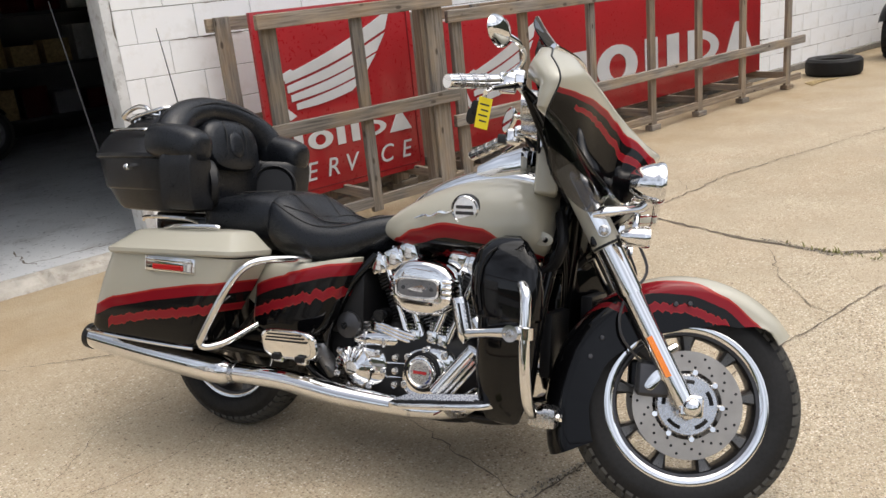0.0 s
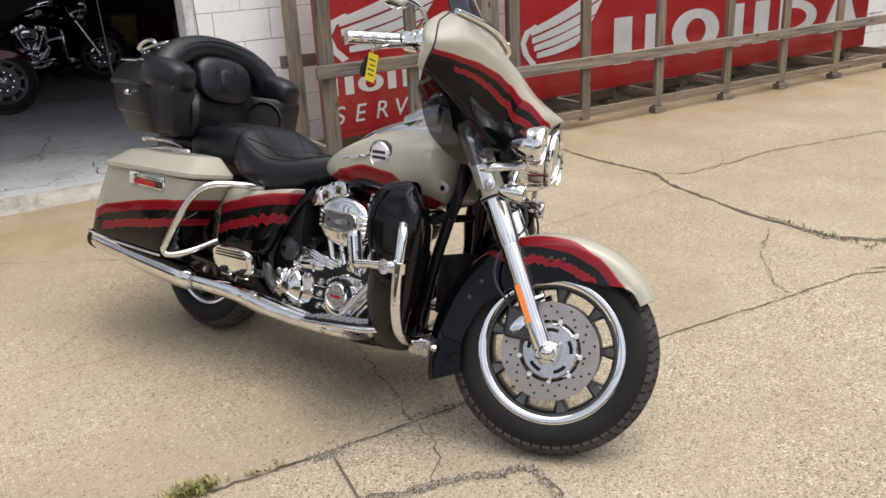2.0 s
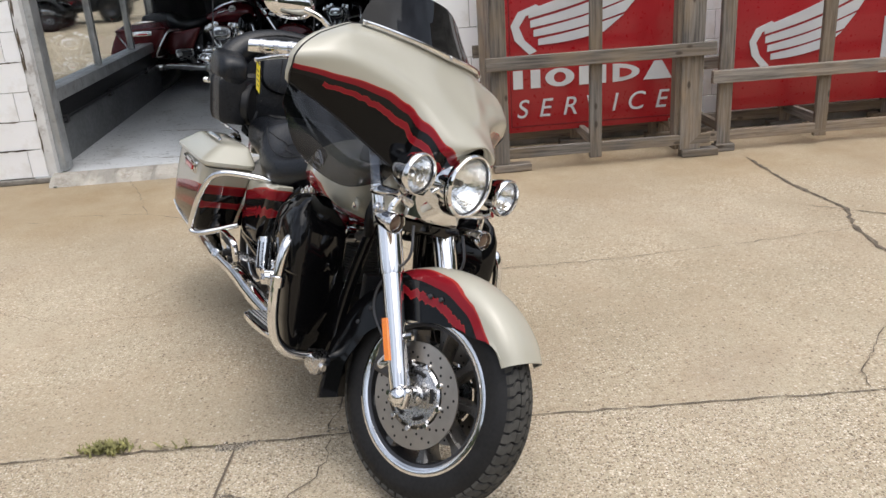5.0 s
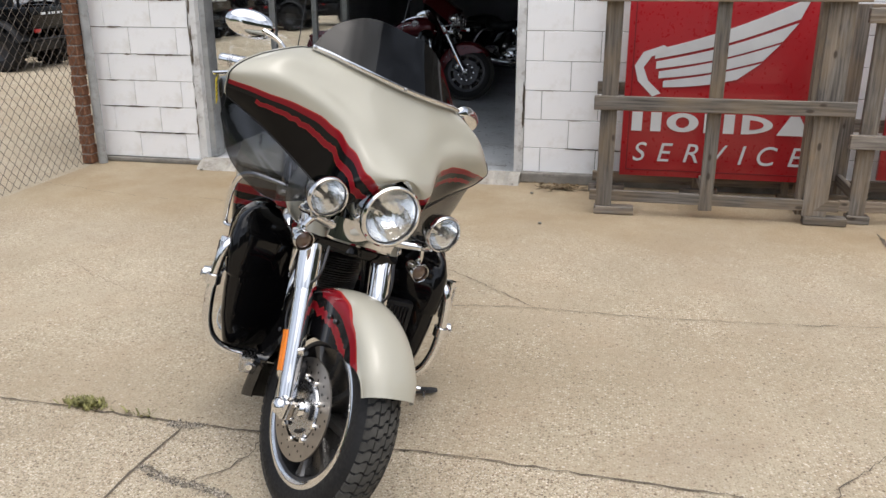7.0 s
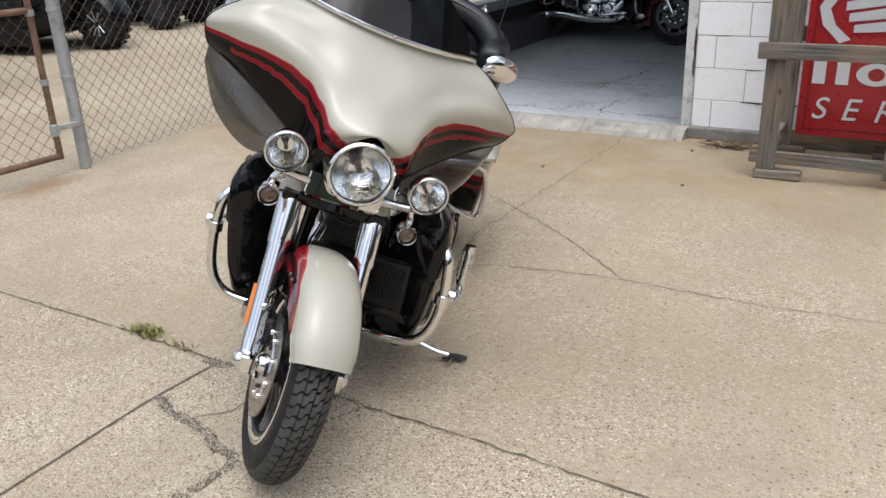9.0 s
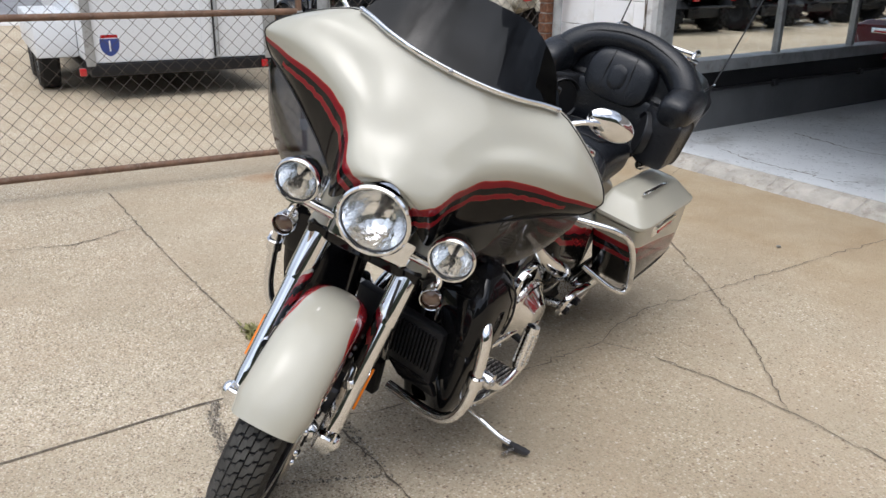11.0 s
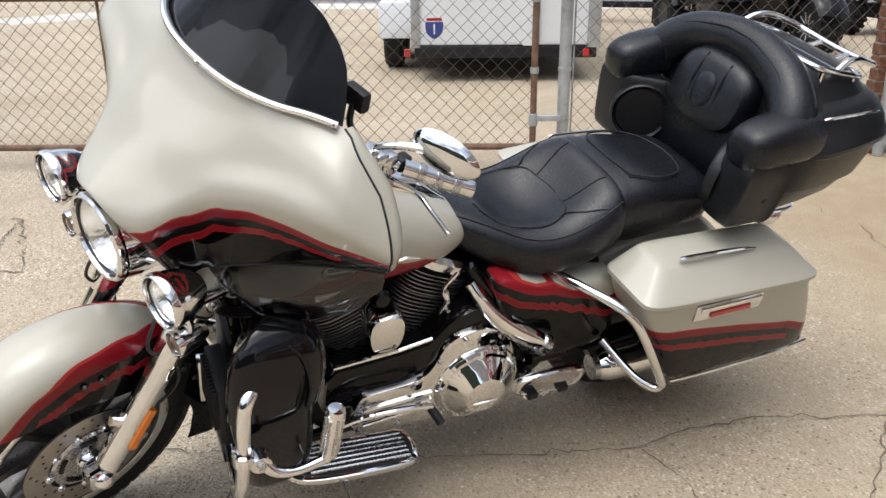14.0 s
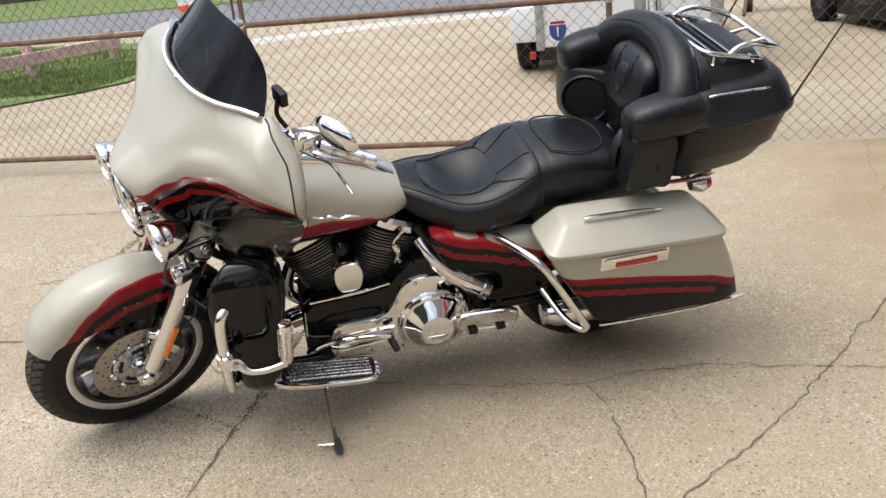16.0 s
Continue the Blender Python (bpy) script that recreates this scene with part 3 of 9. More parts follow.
M["grit"] = make_grit()
for k, (pts, w, n) in enumerate((
    (((-0.49, -0.67), (-0.375, -0.722), (-0.255, -0.738), (-0.165, -0.762), (-0.10, -0.795), (-0.03, -0.81), (0.02, -0.84)), 0.013, 900),
    (((0.02, -0.84), (0.0, -0.95), (-0.02, -1.08)), 0.012, 260),
    (((-0.53, -0.40), (-0.47, -0.41), (-0.41, -0.392)), 0.014, 300),
    (((-2.04, -1.86), (-1.63, -1.83), (-1.29, -1.83), (-1.02, -1.82)), 0.020, 700),
    (((-2.45, -1.9), (-2.04, -1.86)), 0.010, 160),
    (((2.50, 0.30), (2.44, -0.10), (2.60, -0.28), (2.76, -0.33)), 0.018, 700),
    (((-0.16, -0.36), (-0.07, -0.37), (0.15, -0.39)), 0.010, 160),
    (((0.05, -0.72), (0.15, -0.507), (0.22, -0.38)), 0.006, 120),
)):
    part("joint_grit", crumble_bm(pts, w, n, 90 + k), "grit", ground, "broken dark grit in a worn joint", smooth=0, kind="stuff")


# ---- weeds in the joints ----
def weed_bm(n, length, spread, seed):
    r = random.Random(seed)
    bm = bmesh.new()
    for _ in range(n):
        x, y = r.gauss(0, length), r.gauss(0, spread)
        a, h, w = r.uniform(0, 6.28), r.uniform(0.008, 0.028), r.uniform(0.003, 0.007)
        lean = r.uniform(0.3, 1.4) * h
        ca, sa = math.cos(a), math.sin(a)
        p = [(x - sa * w, y + ca * w, 0.001), (x + sa * w, y - ca * w, 0.001), (x + ca * lean * 0.6 + sa * w * 0.8, y + sa * lean * 0.6 - ca * w * 0.8, h * 0.75), (x + ca * lean, y + sa * lean, h)]
        v = [bm.verts.new(q) for q in p]
        bm.faces.new((v[0], v[1], v[2]))
        bm.faces.new((v[0], v[2], v[3]))
    return bm


M["weed"] = surface("weed_leaves", (0.21, 0.20, 0.075), 0.8, vary=0.5, big=35, fine=90)
for x, y, n, length, spread, a, s in ((-0.905, -0.345, 360, 0.034, 0.017, -4, 1), (-0.66, -0.375, 25, 0.05, 0.008, -4, 2), (2.47, -0.1, 40, 0.12, 0.008, 90, 3), (2.75, -0.33, 90, 0.14, 0.010, 0, 4)):
    w = part("weed", weed_bm(n, length, spread, s), "weed", label="low green weed tuft growing in a slab joint", kind="stuff", category="weed", smooth=0)
    w.matrix_world = pose(x, y, 0, 0, 0, a)

# ---- building ----
TOP = 3.4


def slab(name, x0, x1, y0, y1, z0, z1, mat, label, bevel=0.0, parent=None):
    ob = part(name, box_bm(x0, x1, y0, y1, z0, z1, bevel), mat, parent, label, smooth=0)
    if not parent:
        tagged(ob, kind="structure", category="building")
    return ob


wall_r = slab("wall_north_right", DOOR_R + 0.07, 13.6, WALL + 0.004, WALL + 0.2, 0.0, TOP, "mortar", "white-painted concrete block wall beside the garage door")
wall_l = slab("wall_north_left", -3.36, DOOR_L - 0.07, WALL + 0.004, WALL + 0.2, 0.0, TOP, "mortar", "white-painted block pier between fence and garage door")
slab("wall_north_lintel", DOOR_L - 0.07, DOOR_R + 0.07, WALL + 0.006, WALL + 0.2, 2.75, TOP, "mortar", "block lintel over the garage door")
LONG = 0.42


def block_bm(length, course):
    return box_bm(0.0022, length - 0.0022, -0.006, 0.03, 0.0022, course - 0.0022, 0.0022, 1)


def lay_blocks(parent, x0, x1, courses, course, start):
    shared = {}
    for c in range(courses):
        x = start - (LONG / 2 if c % 2 else 0)
        while x < x1 - 0.03:
            a, b = max(x, x0), min(x + LONG, x1)
            if b - a > 0.04:
                key = round(b - a, 3)
                if key not in shared:
                    ob = part("block", block_bm(b - a, course), "stucco", parent, smooth=0)
                    shared[key] = ob.data
                else:
                    ob = new("block", shared[key])
                    ob.parent = parent
                ob.location = (a, WALL + 0.002 + rng.uniform(-0.002, 0.002), 0.041 + c * course)
            x += LONG


door_frame = thing("door_frame", "worn white steel jambs of the open garage door", "door frame", kind="structure")
for x0, x1 in ((DOOR_R, DOOR_R + 0.068), (DOOR_L - 0.068, DOOR_L)):
    part("jamb", box_bm(x0, x1, WALL - 0.012, WALL + 0.21, 0.045, 2.75, 0.006), "jamb", door_frame)
part("jamb", box_bm(DOOR_L, DOOR_L + 0.05, WALL + 0.05, WALL + 0.2, 0.06, 2.75, 0.005), "steel_grey", door_frame, "grey steel door track")
part("head", box_bm(DOOR_L, DOOR_R, WALL - 0.01, WALL + 0.21, 2.67, 2.745, 0.006), "jamb", door_frame)

rings = []
for k in range(66):
    x = DOOR_L - 0.02 + (DOOR_R - DOOR_L + 0.08) * k / 65
    d, e = rng.uniform(0, 0.022) * (rng.random() < 0.55), rng.uniform(-0.006, 0.006)
    rings.append([(x, WALL - 0.190 + e, -0.003), (x, WALL - 0.170 + e + d * 1.5, 0.030 - d * 0.6), (x, WALL - 0.120 + e + d * 2.5, 0.058 - d), (x, WALL - 0.040 + e + d, 0.070 - d * 0.35), (x, WALL - 0.012, 0.066), (x, WALL - 0.012, -0.003)])
sill = part("door_sill", loft_bm(rings), "sill", label="chipped pale concrete door sill", smooth=20, kind="structure", category="building")
for x0, x1, high, out in ((DOOR_R + 0.06, 13.6, 0.075, 0.075), (-3.4, DOOR_L - 0.02, 0.036, 0.03)):
    slab("footing", x0, x1, WALL - out, WALL + 0.004, -0.003, high, "footing", "dark weathered footing under the wall", 0.012)

floor = slab("floor", -2.5, 6.0, WALL - 0.012, 11.0, -0.05, 0.048, "floor_paint", "grey painted garage floor with leaves and cracks")
for k, pts in enumerate((((-1.9, 3.9), (-1.45, 3.76), (-1.1, 3.765), (-1.04, 3.885)), ((-1.1, 3.765), (-0.9, 3.74), (-0.83, 3.72), (-0.75, 3.89)), ((-0.44, 3.72), (-0.48, 3.84), (-0.45, 4.25)), ((-0.48, 3.80), (-0.11, 3.77), (0.15, 3.75)), ((-0.795, 4.53), (-0.72, 5.04), (-0.6, 5.6)), ((-1.9, 4.9), (-1.2, 4.75), (-0.4, 4.9)))):
    ob = part("crack", crack_bm(pts, 0.006, 0.03, 70 + k), "crack", floor, smooth=0)
    ob.location.z = 0.049
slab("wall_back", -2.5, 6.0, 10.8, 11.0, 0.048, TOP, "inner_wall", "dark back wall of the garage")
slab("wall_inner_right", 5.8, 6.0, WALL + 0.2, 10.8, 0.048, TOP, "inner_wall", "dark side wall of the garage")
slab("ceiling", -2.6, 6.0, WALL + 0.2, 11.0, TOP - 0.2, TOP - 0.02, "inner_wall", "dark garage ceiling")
slab("roof", -3.4, 13.6, WALL, 11.1, TOP, TOP + 0.12, "footing", "flat roof over the garage and shop")
# side wall with the shop window
W0, W1, WZ0, WZ1 = 3.84, 7.6, 0.64, 2.45
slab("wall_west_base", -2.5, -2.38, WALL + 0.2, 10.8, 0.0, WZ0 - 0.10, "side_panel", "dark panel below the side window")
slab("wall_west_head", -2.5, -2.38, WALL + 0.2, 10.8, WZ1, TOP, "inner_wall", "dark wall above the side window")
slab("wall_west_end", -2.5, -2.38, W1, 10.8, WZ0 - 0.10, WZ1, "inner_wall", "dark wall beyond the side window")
slab("trim_band", -2.38, -2.368, WALL + 0.21, 10.7, 0.40, WZ0 - 0.102, "black_plastic", "dark strip under the side window")
conduit = part("conduit", tube_bm([(-2.356, WALL + 0.25, 0.385), (-2.356, 7.0, 0.385), (-2.356, 10.6, 0.385)], 0.012, 8, 1, smooth=False), "cast_dark", label="thin dark conduit along the side wall", kind="structure", category="building")
for y in (3.95, 5.2, 6.6):
    part("conduit_box", box_bm(-2.378, -2.335, y, y + 0.06, 0.355, 0.415, 0.004, 1), "cast_dark", conduit)
window = thing("window_1", "large shop window in a grey metal frame in the side wall", "window", kind="structure")
part("window_sill", box_bm(-2.52, -2.335, WALL + 0.21, W1, WZ0 - 0.10, WZ0, 0.008), "steel_grey", window)
for y in (WALL + 0.24, 5.25, 6.45, W1 - 0.05):
    part("window_frame", box_bm(-2.46, -2.395, y, y + 0.05, WZ0, WZ1, 0.005), "steel_grey", window)
part("window_frame", box_bm(-2.46, -2.395, WALL + 0.24, W1, WZ1 - 0.05, WZ1 - 0.002, 0.005), "steel_grey", window)
for y0, y1 in ((WALL + 0.29, 5.25), (5.30, 6.45), (6.50, W1 - 0.05)):
    pane = part("pane", box_bm(-2.432, -2.426, y0, y1, WZ0, WZ1 - 0.05), "pane", window, smooth=0)
    pane.visible_shadow = False


# ---- signs and crates ----
def board(parent, a, b, w, t, name="board", mat="wood", roll=0.0):
    """A sawn board from a to b; w is its width, t its thickness."""
    a, b = Vector(a), Vector(b)
    d = b - a
    bm = box_bm(0, d.length, -t / 2, t / 2, -w / 2, w / 2, 0.0035, 1)
    for v in bm.verts:
        v.co += Vector((rng.uniform(-1, 1), rng.uniform(-1, 1), rng.uniform(-1, 1))) * 0.0012
    ob = part(name, bm, mat, parent, smooth=0)
    x = d.normalized()
    up = Vector((0, 0, 1)) if abs(x.z) < 0.9 else Vector((1, 0, 0))
    yv = up.cross(x).normalized()
    zv = x.cross(yv)
    ob.matrix_basis = Matrix.Translation(a) @ Matrix((x, yv, zv)).transposed().to_4x4() @ pose(0, 0, 0, roll)
    return ob


def feather(parent, root, tip_lo, tip_hi, bow, y, t=0.006):
    """One long swept white stroke from its root, swelling towards a slanted tip."""
    (x0, z0, w0), n = root, 10
    lo, hi = [], []
    for k in range(n + 1):
        s = k / n
        b = bow * math.sin(math.pi * s)
        lo.append((x0 + (tip_lo[0] - x0) * s, z0 + (tip_lo[1] - z0) * s - b))
        hi.append((x0 + (tip_hi[0] - x0) * s, z0 + w0 + (tip_hi[1] - z0 - w0) * s - b))
    part("wing_stroke", plate_bm(lo + hi[::-1], t, "xz", y - t, 0.0015), "sign_white", parent, smooth=0)


def block_word(parent, x0, x1, z0, z1, y, count, gap=0.12):
    """A brand word, drawn as plain solid shapes of its letters' size."""
    w = (x1 - x0) / (count - gap * (1 - 1 / count))
    for k in range(count):
        a = x0 + k * w
        b = a + w * (1 - gap)
        c, h = (a + b) / 2, (z1 - z0) / 2
        if k == 1:
            o = [(c + (b - a) / 2 * math.cos(t), z0 + h + h * math.sin(t)) for t in [2 * math.pi * i / 24 for i in range(24)]]
            i_ = [(c + (b - a) / 2 * 0.42 * math.cos(t), z0 + h + h * 0.58 * math.sin(t)) for t in [2 * math.pi * i / 24 for i in range(24)]]
            ring = loft_bm([[(p[0], y, p[1]) for p in o], [(p[0], y - 0.006, p[1]) for p in o], [(p[0], y - 0.006, p[1]) for p in i_], [(p[0], y, p[1]) for p in i_]], cap=False)
            part("plain_mark", ring, "sign_white", parent, smooth=0)
        elif k == count - 1:
            part("plain_mark", plate_bm([(a, z0), (b, z0), (c + w * 0.12, z1), (c - w * 0.12, z1)], 0.006, "xz", y - 0.006), "sign_white", parent, smooth=0)
        elif k == 3:
            bow = lambda f: [(a + w * 0.05, z0 + h - h * f)] + [(a + w * 0.05 + (b - a - w * 0.05) * f * math.cos(t), z0 + h + h * f * math.sin(t)) for t in [-math.pi / 2 + math.pi * i / 12 for i in range(13)]] + [(a + w * 0.05, z0 + h + h * f)]
            part("plain_mark", plate_bm(bow(1.0), 0.006, "xz", y - 0.006), "sign_white", parent, smooth=0)
            part("plain_mark", plate_bm([(a + w * 0.26 + (q[0] - a - w * 0.05) * 0.9, q[1]) for q in bow(0.5)], 0.0035, "xz", y - 0.0095), "sign_red", parent, smooth=0)
        else:
            part("plain_mark", box_bm(a + w * 0.03, a + w * 0.32, y - 0.006, y, z0, z1), "sign_white", parent, smooth=0)
            part("plain_mark", box_bm(b - w * 0.32, b - w * 0.03, y - 0.006, y, z0, z1), "sign_white", parent, smooth=0)


def wing(parent, x0, x1, z0, z1, y):
    w, h = x1 - x0, z1 - z0
    P = lambda a, b: (x0 + a * w, z0 + b * h)
    for root, lo, hi, bow in (((0.12, 0.34, 0.10), (0.945, 0.81), (1.0, 1.06), 0.05), ((0.13, 0.225, 0.085), (0.86, 0.56), (0.94, 0.77), 0.045), ((0.15, 0.115, 0.08), (0.76, 0.34), (0.85, 0.53), 0.035), ((0.18, 0.01, 0.075), (0.62, 0.12), (0.75, 0.31), 0.025)):
        r = P(root[0], root[1])
        feather(parent, (r[0], r[1], root[2] * h), P(*lo), P(*hi), bow * h, y)
    loop = [P(0.22, 0.44), P(0.10, 0.37), P(0.055, 0.24), P(0.09, 0.08), P(0.17, -0.06), P(0.12, -0.10), P(0.025, 0.08), P(0.0, 0.26), P(0.05, 0.42), P(0.17, 0.50)]
    part("wing_stroke", plate_bm(loop, 0.006, "xz", y - 0.0085), "sign_white", parent, smooth=0)


sign_a = thing("service_sign", "red dealer sign with a white wing and the word SERVICE", "sign")
part("panel", box_bm(1.035, 2.365, 3.085, 3.125, 0.175, 1.47, 0.006), "sign_red", sign_a)
for x0, x1, z0, z1 in ((1.075, 2.325, 0.215, 0.223), (1.075, 2.325, 1.42, 1.428), (1.075, 1.083, 0.223, 1.42), (2.317, 2.325, 0.223, 1.42)):
    part("border_line", box_bm(x0, x1, 3.0815, 3.086, z0, z1), "sign_dark", sign_a, smooth=0)
wing(sign_a, 1.09, 2.17, 0.79, 1.36, 3.083)
block_word(sign_a, 1.09, 2.27, 0.495, 0.625, 3.083, 5)
letters = []
for ch in "SERVICE":
    bm = lettering_bm(ch, 0.135, 0.22)
    bmesh.ops.rotate(bm, cent=(0, 0, 0), matrix=Matrix.Rotation(radians(90), 3, "X"), verts=bm.verts)
    xs = [v.co.x for v in bm.verts]
    letters.append((bm, min(xs), max(xs) - min(xs)))
gap = (1.13 - sum(w for _, _, w in letters)) / 6
x = 1.12
for bm, x0, w in letters:
    part("letter", bm, "sign_white", sign_a, move=Matrix.Translation((x - x0, 3.0805, 0.285)), smooth=0)
    x += w + gap

sign_b = thing("long_sign", "long red dealer sign with a white wing and large white marks", "sign")
part("panel", box_bm(2.74, 7.55, 3.15, 3.19, 0.20, 1.24, 0.006), "sign_red", sign_b)
wing(sign_b, 2.86, 3.80, 0.55, 1.12, 3.148)
block_word(sign_b, 3.86, 7.42, 0.40, 0.81, 3.148, 5, 0.14)


def crate(name, x0, x1, y0, y1, posts, mid, top, label):
    """A timber shipping crate: uprights, rails front and back, cross pieces and skids."""
    c = thing(name, label, "crate", group="shipping crates")
    for y, far in ((y0, 0), (y1, 1)):
        for px, w in posts:
            board(c, (px, y, 0.05), (px, y, top), w, 0.04, "upright")
            if w > 0.11:
                board(c, (px + (0.5 * w + 0.012) * (1 if px < x0 + 0.3 else -1), y + (0.055 if not far else -0.055), 0.05), (px + (0.5 * w + 0.012) * (1 if px < x0 + 0.3 else -1), y + (0.055 if not far else -0.055), top), 0.09, 0.04, "upright", roll=90)
        s = -0.04 if not far else 0.04
        for z, w in ((mid, 0.088), (top - 0.045, 0.088), (0.115, 0.07)):
            board(c, (x0, y + s * (z != 0.115), z + rng.uniform(-0.008, 0.008)), (x1, y + s * (z != 0.115), z + rng.uniform(-0.01, 0.01)), w, 0.038, "rail")
    for px, _ in posts:
        board(c, (px, y0 + 0.02, 0.16), (px, y1 - 0.02, 0.16), 0.07, 0.038, "cross_piece")
        if px != posts[1][0]:
            board(c, (px - 0.06, y0, 0.025), (px + (0.20 if x1 < 3 else 0.08), y0, 0.025), 0.05, 0.085, "skid")
        board(c, (px - 0.12, y1, 0.025), (px + 0.14, y1, 0.025), 0.05, 0.085, "skid")
    return c


crate("timber_crate", 0.845, 2.415, 2.71, 3.30, ((0.940, 0.105), (1.597, 0.085), (2.268, 0.15)), 0.745, 1.46, "weathered grey timber crate frame in front of the service sign")
crate("timber_crate", 2.43, 7.80, 2.79, 3.33, ((2.542, 0.10), (3.26, 0.088), (4.09, 0.088), (4.95, 0.088), (5.73, 0.088), (6.55, 0.088), (7.50, 0.10)), 0.535, 1.34, "long weathered timber crate frame in front of the long sign")


# ---- motorcycles: x ahead from the rear axle, y to the bike's left, z up in its own plane ----
AXLE_R, AXLE_F = 0.328, 0.326
FRONT_X = 1.64
RAKE = radians(25)
FORK = radians(29.5)             # the legs lie flatter than the steering axis


def steer_matrix(degrees):
    axis = Vector((-math.sin(RAKE), 0, math.cos(RAKE)))
    p = Vector((1.595, 0, 0.304))
    return Matrix.Translation(p) @ Matrix.Rotation(radians(degrees), 4, axis) @ Matrix.Translation(-p)


def tyre_bm(R, r_in, half, centre, n=64, tread=True):
    prof = [(r_in, -half * 0.72), (r_in + 0.018, -half * 0.93), (r_in + 0.05, -half), (R - 0.042, -half * 0.95), (R - 0.018, -half * 0.74), (R - 0.004, -half * 0.40), (R, 0), (R - 0.004, half * 0.40), (R - 0.018, half * 0.74), (R - 0.042, half * 0.95), (R - 0.05 + 0.0, half), (r_in + 0.05, half), (r_in + 0.018, half * 0.93), (r_in, half * 0.72)]
    rows = spline(prof, 2)
    return lathe_bm([tuple(q) for q in rows], n, "y", centre)


def tread_bm(R, half, centre, count=60):
    """Four lanes of short slanted blocks round the crown, in stair steps parted by open grooves."""
    bm = bmesh.new()
    c = Vector(centre)
    step = 2 * math.pi / count
    lanes = ((-0.82, -0.47, 0.45, 0.0), (-0.42, -0.03, 0.60, 0.30), (0.03, 0.42, 0.60, 0.60), (0.47, 0.82, 0.45, 0.95))
    for k in range(count):
        for a, b, skew, shift in lanes:
            base = (k + shift) * step
            mid = (a + b) / 2
            ring = []
            for yy, f in ((a, 0.0), (a, 0.74), (mid - 0.03, 0.74 + skew * 0.15), (mid + 0.03, 0.74 + skew * 0.85), (b, 0.74 + skew), (b, skew), (mid + 0.05, skew * 0.85), (mid - 0.05, skew * 0.15)):
                drop = 0.021 * (abs(yy) / 0.74) ** 2.4
                ring.append((base + f * step, yy * half, R - drop))
            lo = [bm.verts.new(c + Vector(((r - 0.014) * math.cos(t), y, (r - 0.014) * math.sin(t)))) for t, y, r in ring]
            hi = [bm.verts.new(c + Vector((r * math.cos(t), y, r * math.sin(t)))) for t, y, r in ring]
            bm.faces.new(hi)
            for q in range(8):
                w = (q + 1) % 8
                bm.faces.new((lo[q], lo[w], hi[w], hi[q]))
    return bm


